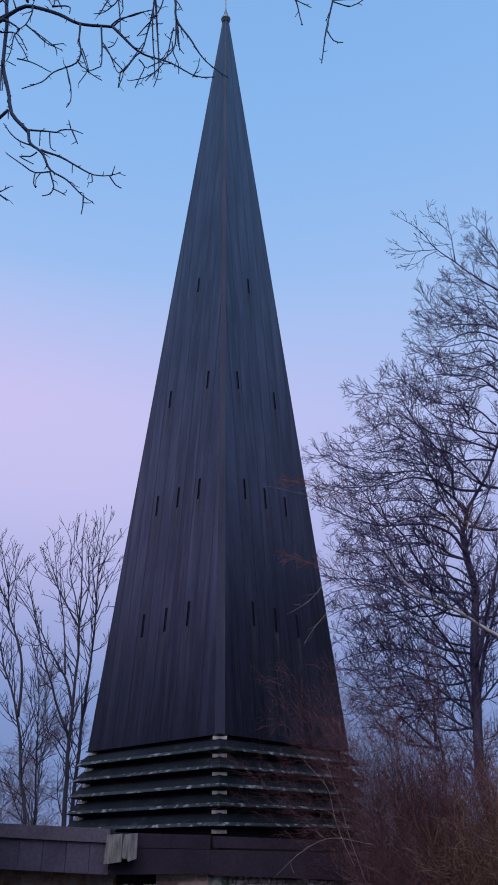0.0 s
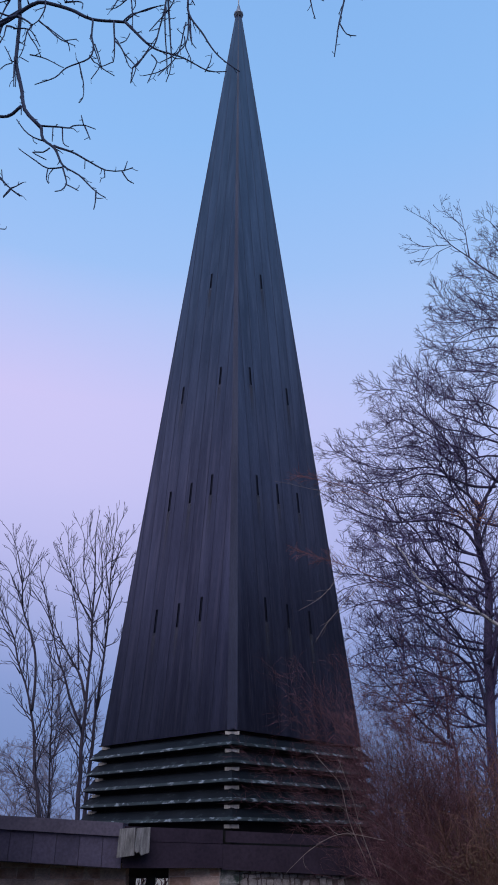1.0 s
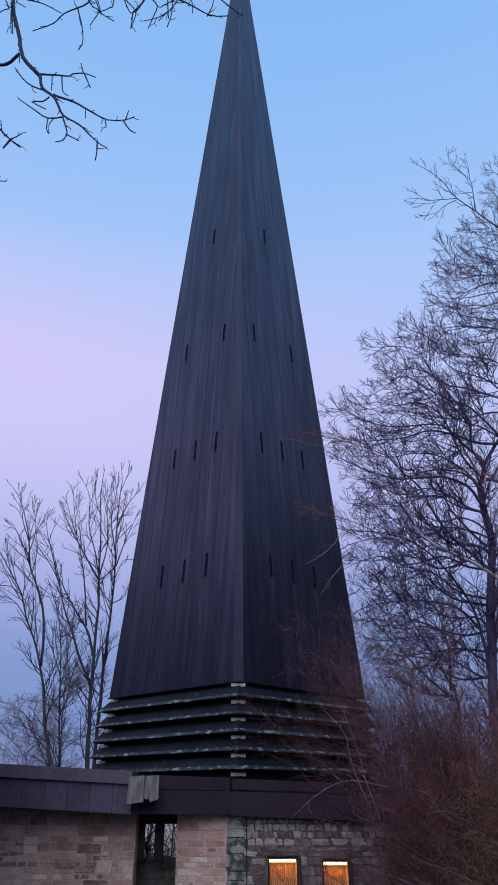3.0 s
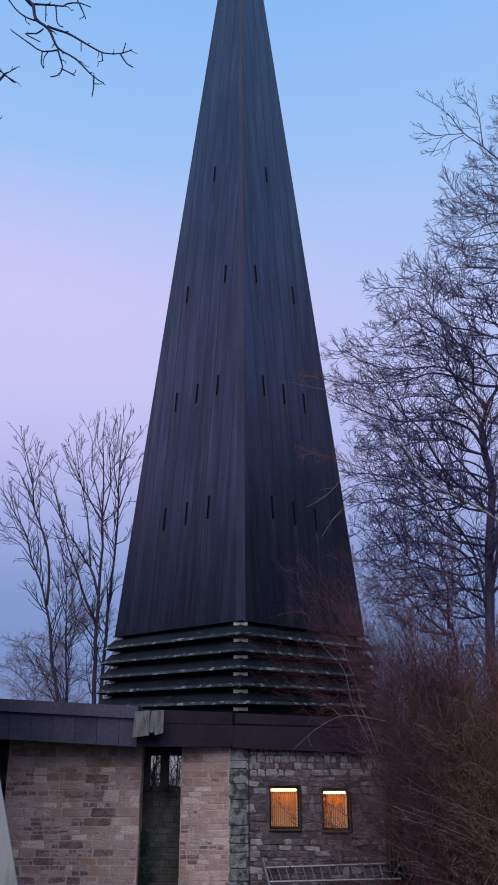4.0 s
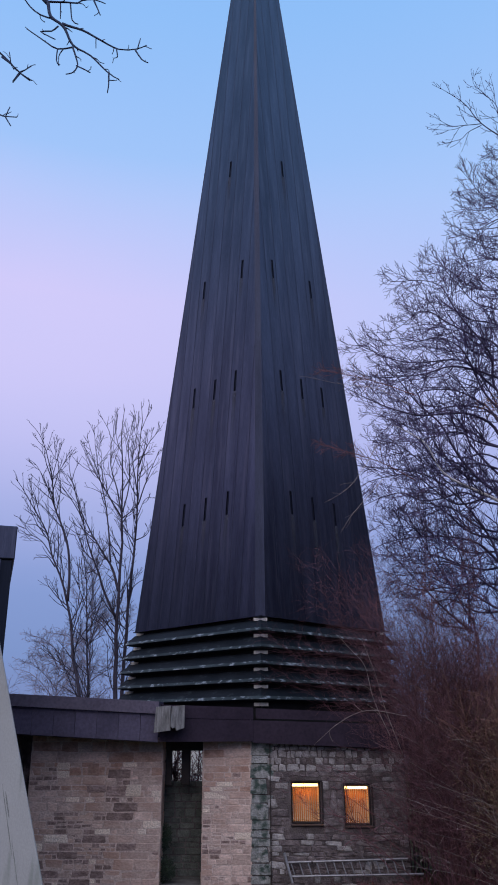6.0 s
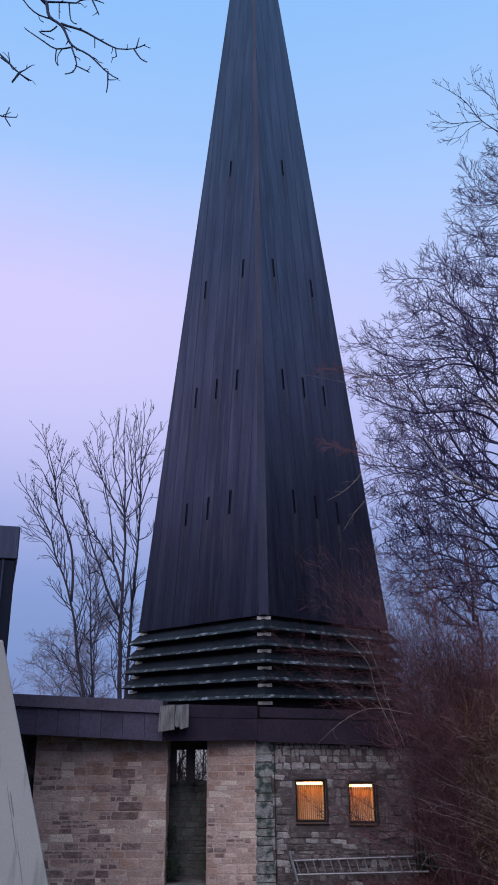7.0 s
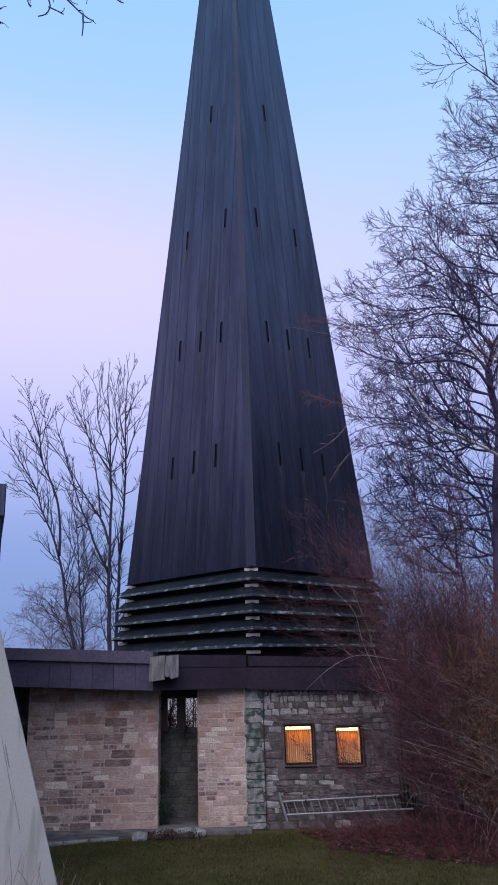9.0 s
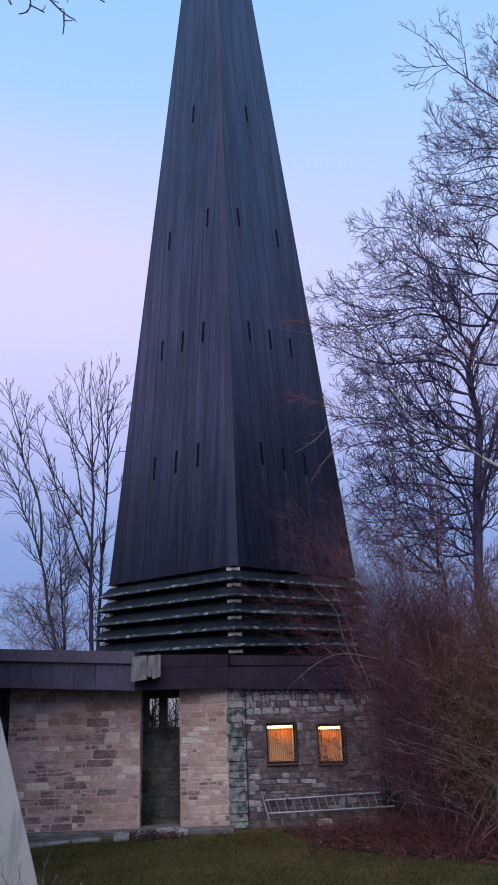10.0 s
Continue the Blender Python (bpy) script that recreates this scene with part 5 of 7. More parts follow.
limb(beech, [(8.29, 24.20, 14.20), (7.86, 24.57, 14.75), (7.22, 24.93, 15.23), (6.64, 25.30, 15.95), (6.12, 25.67, 16.78), (5.52, 26.03, 17.07), (4.91, 26.40, 17.11)], 0.038, 0.008)
limb(beech, [(9.09, 24.30, 15.70), (8.53, 24.64, 16.45), (8.15, 24.98, 17.57), (7.67, 25.32, 18.37), (7.24, 25.66, 19.15), (6.91, 26.00, 20.02)], 0.036, 0.007)
limb(beech, [(9.79, 24.40, 17.83), (9.35, 24.72, 18.51), (8.78, 25.04, 18.62), (8.16, 25.36, 18.61), (7.52, 25.68, 18.91), (7.02, 26.00, 18.94)], 0.034, 0.007)
limb(beech, [(10.37, 24.50, 20.19), (9.74, 24.88, 19.65), (9.17, 25.25, 19.69), (8.53, 25.62, 19.80), (7.88, 26.00, 20.08)], 0.032, 0.007)
limb(beech, [(10.37, 24.50, 20.19), (9.91, 24.80, 21.65), (9.43, 25.10, 22.15), (8.84, 25.40, 22.28), (8.23, 25.70, 22.41), (7.86, 26.00, 22.35)], 0.032, 0.007)
# limbs on the trunk's outer side
limb(beech, [(7.10, 24.00, 8.00), (7.50, 23.90, 9.00), (7.90, 23.80, 10.20), (8.40, 23.70, 11.60), (8.90, 23.60, 13.00)], 0.09, 0.02)
limb(beech, [(7.45, 24.00, 10.55), (7.90, 24.20, 11.00), (8.50, 24.50, 11.30)], 0.04, 0.01)
limb(beech, [(7.50, 23.90, 9.00), (7.90, 23.50, 9.30), (8.60, 23.20, 9.80)], 0.04, 0.01)
limb(beech, [(7.35, 24.10, 11.50), (7.75, 24.40, 12.60), (8.30, 24.60, 13.40)], 0.04, 0.01)
limb(beech, [(7.40, 24.20, 12.39), (7.80, 23.90, 13.40), (8.10, 23.60, 14.60)], 0.036, 0.009)
limb(beech, [(6.97, 24.00, 6.80), (7.60, 23.80, 7.50), (8.40, 23.60, 8.30)], 0.045, 0.01)
# the bare pale limb of a broken bough
limb(beech, [(8.06, 22.70, 8.34), (7.28, 22.62, 8.78), (6.76, 22.54, 9.11), (6.10, 22.46, 9.48), (5.15, 22.38, 9.92), (4.81, 22.30, 10.28), (4.51, 22.22, 10.90), (4.17, 22.14, 11.22), (3.53, 22.06, 11.56)], 0.075, 0.014, BIRCHY, "limb", "bare pale barkless limb")
dense = [g for g in GROWN[beech.name] if not any(g is h for h in spray)]
twigs = ramify(dense, random.Random(5), ((0.19, 2.0, 54, 0.0116, 8), (0.12, 0.85, 48, 0.0084, 6), (0.105, 0.40, 40, 0.0064, 4)), up=0.07, flat=0.3, sway=0.07, tip=0.17, most=(3, 10, 26))
twigs += ramify(spray, random.Random(7), ((0.34, 0.85, 42, 0.0105, 6), (0.24, 0.42, 42, 0.0085, 4), (0.22, 0.20, 40, 0.0075, 3)), up=0.09, flat=0.2, sway=0.06, tip=0.12)
tagged(tubes("crown", twigs, TWIG_R, beech, 3), "dense fine bare twigs", kind="stuff")

# a younger tree behind it, its stems fanning out low down
sapling = tree_thing("bare_tree", "younger bare tree with low fanning stems", BARK_R, None)
limb(sapling, [(5.75, 26.00, -0.20), (6.34, 26.00, 5.47), (6.05, 26.07, 6.51), (5.59, 26.13, 7.49), (5.07, 26.20, 8.50), (4.67, 26.27, 9.39), (4.19, 26.33, 10.24), (3.82, 26.40, 10.93)], 0.075, 0.01)
limb(sapling, [(6.23, 26.00, 5.84), (5.40, 25.90, 6.51), (4.61, 25.80, 7.37), (3.94, 25.70, 8.11), (3.40, 25.60, 8.68)], 0.045, 0.009)
limb(sapling, [(6.13, 26.00, 6.13), (6.24, 26.15, 7.38), (6.08, 26.30, 8.58), (5.74, 26.45, 9.60), (5.72, 26.60, 10.61)], 0.045, 0.009)
limb(sapling, [(5.76, 26.00, 7.08), (4.96, 26.13, 7.23), (4.22, 26.27, 7.27), (3.53, 26.40, 7.03)], 0.03, 0.008)
limb(sapling, [(5.40, 26.20, 7.90), (4.71, 26.13, 7.81), (3.92, 26.07, 7.73), (3.32, 26.00, 7.94)], 0.03, 0.008)
limb(sapling, [(5.02, 26.20, 8.60), (4.93, 26.33, 9.64), (4.80, 26.47, 10.60), (5.00, 26.60, 11.58)], 0.028, 0.008)
limb(sapling, [(6.21, 26.00, 5.94), (5.30, 26.10, 6.07), (4.60, 26.20, 6.49), (3.87, 26.30, 6.62)], 0.035, 0.008)
twigs = ramify(GROWN[sapling.name], random.Random(6), ((0.22, 1.7, 54, 0.0105, 7), (0.14, 0.75, 54, 0.0084, 6), (0.12, 0.34, 50, 0.0070, 4)), up=0.04, flat=0.15, sway=0.08, tip=0.17, most=(3, 8, 17))
tagged(tubes("crown", twigs, TWIG_R, sapling, 3), "tangle of fine bare twigs", kind="stuff")

# upright bare trees behind the wing
def grow_upright(t, seed):
    tw = ramify(GROWN[t.name], random.Random(seed), ((0.34, 1.9, 40, 0.0135, 7), (0.30, 0.85, 40, 0.0110, 5), (0.28, 0.38, 38, 0.0095, 3)), up=0.09, flat=0.0, sway=0.06, start=0.26, tip=0.13, most=(2, 3, 4))
    tagged(tubes("crown", tw, BARK_L, t, 3), "upright bare twigs", kind="stuff")


A = tree_thing("bare_tree", "bare young ash forking low behind the roof", BARK_L, None, "bare trees behind the wing")
B = tree_thing("bare_tree", "slim straight bare tree behind the roof", BARK_L, None, "bare trees behind the wing")
C = tree_thing("bare_tree", "tall bare tree with long upswept limbs", BARK_L, None, "bare trees behind the wing")
D = tree_thing("bare_tree", "tall bare tree close beside the spire", BARK_L, None, "bare trees behind the wing")
limb(A, [(-7.36, 30.00, -0.20), (-7.50, 30.00, 4.04), (-7.82, 30.07, 5.30), (-8.07, 30.13, 6.80), (-8.29, 30.20, 7.58), (-8.66, 30.27, 8.61), (-9.08, 30.33, 9.43), (-9.37, 30.40, 10.35), (-9.89, 30.47, 11.23), (-10.37, 30.53, 11.94), (-10.95, 30.60, 12.75)], 0.1, 0.012)
limb(A, [(-8.24, 30.10, 7.57), (-8.26, 30.09, 8.79), (-8.44, 30.07, 9.93), (-8.79, 30.06, 10.74), (-9.09, 30.05, 11.45), (-9.25, 30.04, 12.52), (-9.56, 30.02, 13.69), (-9.92, 30.01, 14.44), (-10.34, 30.00, 14.95)], 0.062, 0.009)
limb(A, [(-9.07, 30.00, 11.44), (-9.49, 29.87, 12.43), (-9.87, 29.73, 13.05), (-10.18, 29.60, 13.26)], 0.03, 0.007)
limb(A, [(-9.24, 30.00, 12.46), (-9.61, 30.17, 13.35), (-9.82, 30.33, 14.22), (-9.93, 30.50, 15.02)], 0.026, 0.007)
limb(A, [(-9.15, 30.00, 12.03), (-9.03, 30.10, 12.89), (-9.20, 30.20, 13.78), (-9.45, 30.30, 14.52)], 0.022, 0.007)
limb(A, [(-8.94, 30.40, 8.98), (-9.21, 30.20, 9.36), (-9.51, 30.00, 9.38)], 0.03, 0.01)
limb(A, [(-9.37, 30.40, 10.35), (-9.80, 30.27, 10.66), (-10.17, 30.13, 10.69), (-10.52, 30.00, 10.95)], 0.024, 0.008)
limb(A, [(-9.70, 30.50, 10.95), (-10.04, 30.40, 11.94), (-10.32, 30.30, 12.49)], 0.02, 0.007)
limb(A, [(-9.13, 30.50, 9.46), (-9.66, 30.67, 10.10), (-10.19, 30.83, 10.44), (-10.70, 31.00, 11.04)], 0.024, 0.008)
limb(B, [(-7.83, 33.00, -0.20), (-7.92, 33.00, 4.12), (-8.08, 33.00, 6.19), (-8.21, 33.00, 7.97), (-8.33, 33.00, 9.26), (-8.56, 33.00, 10.26), (-8.79, 33.00, 11.07)], 0.065, 0.012)
limb(B, [(-8.30, 33.00, 9.19), (-7.94, 33.00, 9.30), (-7.80, 33.00, 9.39)], 0.03, 0.015)
limb(B, [(-8.18, 33.00, 7.61), (-8.63, 33.13, 8.61), (-9.09, 33.27, 9.51), (-9.45, 33.40, 10.05)], 0.026, 0.009)
limb(B, [(-8.12, 33.00, 6.66), (-7.67, 32.87, 7.57), (-7.37, 32.73, 8.50), (-7.32, 32.60, 9.20)], 0.026, 0.009)
limb(C, [(-6.32, 31.00, -0.20), (-6.37, 31.00, 3.92), (-6.42, 31.00, 5.53), (-6.47, 31.00, 6.85), (-6.44, 31.00, 8.43), (-6.43, 31.00, 10.05), (-6.50, 31.00, 11.20), (-6.51, 31.00, 12.46), (-6.61, 31.00, 13.91), (-6.73, 31.00, 14.93), (-6.61, 31.00, 16.01)], 0.13, 0.01)
limb(C, [(-6.50, 31.00, 7.03), (-6.84, 30.83, 7.69), (-7.29, 30.67, 8.86), (-7.71, 30.50, 9.94), (-7.98, 30.33, 10.94), (-8.50, 30.17, 11.77), (-8.98, 30.00, 12.45)], 0.058, 0.01)
limb(C, [(-8.00, 30.40, 10.96), (-8.38, 30.53, 12.10), (-8.73, 30.67, 13.13), (-8.86, 30.80, 14.03)], 0.035, 0.008)
limb(C, [(-6.46, 31.00, 8.09), (-6.75, 31.12, 8.92), (-7.26, 31.24, 9.71), (-7.83, 31.36, 10.61), (-8.29, 31.48, 11.43), (-8.65, 31.60, 11.97)], 0.06, 0.012)
limb(C, [(-7.64, 30.60, 10.43), (-8.02, 30.47, 10.27), (-8.49, 30.33, 10.54), (-8.69, 30.20, 10.65)], 0.02, 0.008)
limb(C, [(-7.90, 30.50, 10.74), (-8.22, 30.33, 11.85), (-8.71, 30.17, 12.59), (-8.87, 30.00, 12.93)], 0.025, 0.007)
limb(C, [(-6.50, 31.00, 11.10), (-7.07, 31.12, 12.03), (-7.57, 31.25, 12.82), (-8.08, 31.38, 13.69), (-8.58, 31.50, 14.62)], 0.042, 0.008)
limb(C, [(-6.89, 31.20, 9.29), (-7.11, 31.36, 10.83), (-7.37, 31.52, 12.10), (-7.70, 31.68, 13.16), (-8.01, 31.84, 14.66), (-8.15, 32.00, 15.62)], 0.042, 0.008)
limb(C, [(-7.66, 31.30, 13.09), (-7.94, 31.15, 13.91), (-8.19, 31.00, 14.73)], 0.02, 0.007)
limb(C, [(-6.50, 31.00, 11.24), (-6.71, 30.88, 12.24), (-7.02, 30.75, 13.34), (-7.07, 30.62, 14.55), (-7.50, 30.50, 15.46)], 0.036, 0.007)
limb(C, [(-6.46, 31.00, 11.34), (-6.22, 30.87, 12.61), (-6.30, 30.73, 14.06), (-6.17, 30.60, 15.21)], 0.034, 0.007)
limb(C, [(-6.61, 31.00, 13.83), (-6.94, 31.10, 14.77), (-6.94, 31.20, 15.84)], 0.018, 0.006)
limb(C, [(-6.45, 31.00, 11.10), (-6.11, 31.10, 11.40), (-5.92, 31.20, 11.71)], 0.025, 0.015)
limb(C, [(-6.49, 31.00, 6.36), (-6.95, 30.80, 6.93), (-7.40, 30.60, 7.23)], 0.035, 0.012)
limb(C, [(-6.46, 31.00, 5.96), (-7.17, 31.20, 6.85), (-7.87, 31.40, 7.17)], 0.028, 0.009)
limb(D, [(-6.25, 32.00, -0.20), (-6.30, 32.00, 3.94), (-6.29, 32.00, 5.59), (-6.23, 32.00, 7.41), (-6.16, 32.00, 8.82), (-6.07, 32.00, 10.45), (-6.04, 32.00, 11.73), (-6.11, 32.00, 13.20), (-6.09, 32.00, 14.70), (-5.98, 32.00, 15.80), (-6.10, 32.00, 16.72)], 0.115, 0.01)
limb(D, [(-6.04, 32.00, 11.38), (-5.71, 32.00, 12.17), (-5.32, 32.00, 12.21)], 0.022, 0.01)
limb(D, [(-6.02, 32.00, 11.93), (-5.70, 31.87, 12.89), (-5.37, 31.73, 13.70), (-5.13, 31.60, 14.31)], 0.035, 0.008)
limb(D, [(-6.11, 32.00, 12.61), (-6.38, 32.17, 14.04), (-6.29, 32.33, 15.36), (-6.49, 32.50, 16.48)], 0.034, 0.007)
limb(D, [(-6.07, 32.00, 13.71), (-5.66, 31.83, 14.62), (-5.25, 31.67, 15.12), (-5.12, 31.50, 15.42)], 0.032, 0.007)
limb(D, [(-6.03, 32.00, 15.33), (-5.81, 32.00, 15.98), (-5.62, 32.00, 16.59)], 0.02, 0.006)
limb(D, [(-6.20, 32.00, 8.23), (-5.94, 32.00, 8.53), (-5.66, 32.00, 8.71)], 0.028, 0.01)
limb(D, [(-6.09, 32.00, 10.35), (-5.64, 32.00, 10.58), (-5.41, 32.00, 10.96)], 0.026, 0.008)
limb(D, [(-6.23, 32.00, 7.53), (-6.33, 31.80, 8.91), (-6.42, 31.60, 9.51)], 0.035, 0.012)
limb(D, [(-6.10, 32.00, 10.70), (-6.16, 31.90, 11.21), (-6.22, 31.80, 11.81)], 0.022, 0.008)
for n, t in enumerate((A, B, C, D)):
    grow_upright(t, 40 + n)

# lower bushy growth round their feet
def brush(name, label, category, seed, count, xr, yr, zr, lean, thin, material, spread=0.6, branch=(0.35, 1.2, 2), kind="stuff", cap=None):
    """A stand of many thin stems that arch by lean."""
    rnd = random.Random(seed)
    stems = []
    for i in range(count):
        x, y = rnd.uniform(*xr), rnd.uniform(*yr)
        h = rnd.uniform(*zr)
        if cap:
            h = min(h, cap(x, y) * rnd.uniform(0.7, 1.05))
        base = Vector((x, y, ground_z(x, y) - 0.05))
        lx, ly = lean[0] * rnd.uniform(0.2, 1.5) + rnd.gauss(0, spread), lean[1] * rnd.uniform(0.2, 1.5) + rnd.gauss(0, spread)
        line, rad = [], []
        n = 7
        for k in range(n + 1):
            t = k / n
            wob = noise.noise_vector(Vector((x * 3 + t * 2, y * 3, i))) * 0.07 * h * t
            line.append(base + Vector((lx * t ** 1.7, ly * t ** 1.7, h * (t - 0.18 * t * t * (1 if abs(lx) > 0.5 else 0.3)))) + wob)
            rad.append(thin * (1.7 - 1.0 * t))
        stems.append((line, rad))
    tw = sprout(stems, rnd, branch[0], branch[1], branch[2], 0.08, 0.95, thin * 0.72, start=0.15, wander=0.18, bend=0.2, fat=(1.3, 1.0, 1.0))
    ob = tubes(name, stems + tw, material, None, 3)
    return tagged(ob, label, category, kind=kind)


def bushy_tree(label, base, top, wide, seed, count=13, lean=0.0):
    """A small round-crowned tree: a short stem and many forking limbs that droop at their ends."""
    t = tree_thing("bare_bush", label, HAZETWIG, None, "bare bushes behind the roof", "bush")
    rnd = random.Random(seed)
    base = Vector(base)
    limb(t, [base, base + Vector((0.1, 0, top * 0.35)), base + Vector((lean * 0.4, 0.1, top * 0.7)), base + Vector((lean, 0, top))], 0.055, 0.012)
    stem = GROWN[t.name][0][0]
    for i in range(count):
        f = 0.30 + 0.62 * i / count
        o = stem[int(f * (len(stem) - 1))]
        a = rnd.uniform(0, 6.28)
        reach = wide * (1.1 - 0.6 * abs(f - 0.5)) * rnd.uniform(0.7, 1.1)
        rise = reach * rnd.uniform(0.3, 0.8)
        pts = [o + Vector((math.cos(a) * reach * u, math.sin(a) * reach * u * 0.8, rise * (1.5 * u - 0.75 * u * u))) for u in (0, 0.3, 0.65, 1.0)]
        limb(t, pts, 0.028, 0.008)
    tw = sprout(GROWN[t.name], rnd, 0.22, 1.4, 3, 0.06, 0.85, 0.0065, start=0.15, wander=0.22, bend=0.2, shrink=0.55, denser=0.85, fat=(1.8, 1.2, 1.0), slender=0.02, cuts=(5, 4, 3))
    tagged(tubes("crown", tw, HAZETWIG, t, 3), "fine bare twigs, haze in their colour", kind="stuff")


bushy_tree("round-crowned bare bush among the tree stems", (-8.7, 36.0, -0.1), 10.6, 2.3, 51, 20)
bushy_tree("drooping bare bush behind the roof, paled by painted haze", (-10.9, 38.5, -0.1), 7.6, 2.6, 52, 16, 0.4)
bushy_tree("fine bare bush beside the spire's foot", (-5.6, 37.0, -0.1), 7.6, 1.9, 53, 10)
# these stands have no real haze; their pale colour carries it
brush("undergrowth", "low bare scrub behind the roof, haze in its colour", "bushes", 9, 60, (-14, -4.5), (38, 44), (3.0, 5.6), (0, 0), 0.010, HAZETWIG, 0.9, (0.32, 1.3, 2))
brush("far_wood", "distant bare wood along the horizon, haze in its colour", "wood", 10, 150, (-32, 34), (60, 75), (3.0, 6.0), (0, 0), 0.03, HAZETWIG, 1.0, (0.9, 2.4, 2))
brush("far_wood", "bare wood behind the large tree, haze in its colour", "wood", 12, 85, (3.0, 19), (33, 42), (5.0, 12.0), (0, 0), 0.011, HAZETWIG, 1.2, (0.55, 2.4, 2))
# two woods out of view, added so the spire's lower sides reflect less sky
brush("wood_edge", "unseen wood added on the left to darken the spire's reflections", "wood", 62, 110, (-28, -14), (4.0, 24), (11.0, 17.0), (0, 0), 0.04, THICKET, 1.0, (0.5, 2.6, 2))
brush("wood_edge", "unseen wood added on the right to darken the spire's reflections", "wood", 61, 130, (10.5, 24), (4.0, 24), (14.0, 22.0), (0, 0), 0.035, THICKET, 1.0, (0.5, 2.6, 2))

# ---- the thicket before the rubble wall
def bed_edge(x):
    """Where the lawn ends (y) and the bed of leaves begins."""
    y = 16.3 - 1.8 * (x - 0.35) if x < 1.25 else 14.68 - 0.6 * (x - 1.25)
    return y + 0.14 * noise.noise((x * 2.2, 0.5, 2)) + 0.05 * noise.noise((x * 7, 0.5, 4))


def thick_cap(x, y):
    return min(6.0, 2.6 + 2.3 * max(0.0, x - 3.2))


brush("thicket", "dense red-brown bare thicket at the lawn's edge", "thicket", 21, 150, (3.75, 8.4), (14.5, 16.4), (1.5, 6.0), (-0.55, -0.15), 0.0046, THICKET_BROWN, 0.40, (0.15, 1.05, 2), cap=thick_cap)
brush("thicket", "dark brown bare growth behind the wing's corner", "thicket", 22, 250, (2.75, 9.0), (17.2, 20.0), (2.8, 7.4), (-0.1, 0), 0.0075, THICKET, 0.34, (0.22, 1.1, 2), cap=lambda x, y: max(5.0, 6.1 - 0.5 * max(0, x - 3.4)))
brush("thicket_fringe", "sparse red-brown twigs reaching across the wall", "thicket", 24, 46, (2.8, 4.0), (15.0, 16.2), (1.4, 5.0), (-1.3, 0.0), 0.0027, THICKET, 0.5, (0.19, 0.9, 2))
brush("thicket_fringe", "fine purple-brown twigs leaning before the spire's foot", "thicket", 26, 130, (2.8, 4.4), (15.4, 16.3), (5.0, 8.0), (-1.7, 0.0), 0.0019, THICKET, 0.45, (0.15, 0.9, 2))
brush("thicket_fringe", "tall red-brown twigs beside the spire's foot", "thicket", 36, 42, (2.9, 4.2), (15.4, 16.4), (3.6, 5.2), (-0.5, 0.0), 0.0030, THICKET, 0.3, (0.15, 0.9, 2))
brush("low_brush", "low wine-red twigs along the lawn's edge", "brush", 25, 640, (0.9, 6.5), (13.6, 16.0), (0.2, 1.0), (-0.25, -0.1), 0.0034, LITTER, 0.3, (0.15, 0.36, 2), cap=lambda x, y: 0.02 if y < bed_edge(x) + 0.05 else min(0.75, 0.18 + 0.25 * max(0, x - 1.0) * min(1, y - bed_edge(x))))
brush("low_brush", "dark bare twigs at the foot of the rubble wall", "brush", 28, 80, (0.9, 3.4), (16.1, 16.8), (0.2, 0.5), (-0.15, -0.1), 0.0034, THICKET, 0.3, (0.12, 0.35, 2), cap=lambda x, y: 0.16 + 0.14 * max(0, x - 0.6))
brush("briar_stems", "thin pale stems leaning outwards in the thicket", "stems", 29, 48, (3.2, 6.0), (13.9, 14.8), (0.6, 2.6), (1.6, -0.2), 0.0026, THICKET_PALE, 0.7, (0.5, 0.5, 1), cap=lambda x, y: thick_cap(x, y) * 0.7)
brush("briar_stems", "pale dry arching stems in the thicket", "stems", 23, 46, (3.8, 7.6), (14.0, 14.8), (1.2, 5.0), (-2.1, -0.2), 0.0025, THICKET_PALE, 0.7, (0.6, 0.6, 1), cap=lambda x, y: thick_cap(x, y) * 0.9)
brush("briar_stems", "long dry stems slanting low over the thicket", "stems", 35, 22, (4.6, 7.4), (13.9, 14.7), (1.3, 2.8), (-2.6, -0.1), 0.0030, THICKET_PALE, 0.5, (0.7, 0.6, 1))
pale_sprays = thing("pale_spray", "pale bare twigs arching before the spire", "twigs")
tree_bark[pale_sprays.name] = THICKET_PALE
limb(pale_sprays, [(2.05, 15.30, 8.52), (1.69, 15.30, 7.93), (1.37, 15.30, 7.57), (1.02, 15.30, 7.35)], 0.0075, 0.003, None, "spray")
limb(pale_sprays, [(2.13, 15.30, 7.78), (1.70, 15.30, 7.31), (1.42, 15.30, 6.98), (1.22, 15.30, 6.67)], 0.0075, 0.003, None, "spray")
limb(pale_sprays, [(1.96, 15.30, 2.87), (1.70, 15.30, 3.50), (1.57, 15.30, 4.09), (1.36, 15.30, 4.36), (1.05, 15.30, 4.70)], 0.0055, 0.003, None, "spray")
limb(pale_sprays, [(2.16, 15.40, 2.61), (1.90, 15.40, 3.39), (1.78, 15.40, 3.92), (1.55, 15.40, 4.58)], 0.005, 0.003, None, "spray")
limb(pale_sprays, [(2.85, 15.50, 9.49), (2.14, 15.50, 9.89), (1.41, 15.50, 10.01), (0.62, 15.50, 10.21)], 0.0055, 0.003, None, "spray")
limb(pale_sprays, [(2.29, 15.20, 3.21), (1.56, 15.20, 3.31), (1.02, 15.20, 3.09), (0.59, 15.20, 2.75)], 0.005, 0.003, None, "spray")
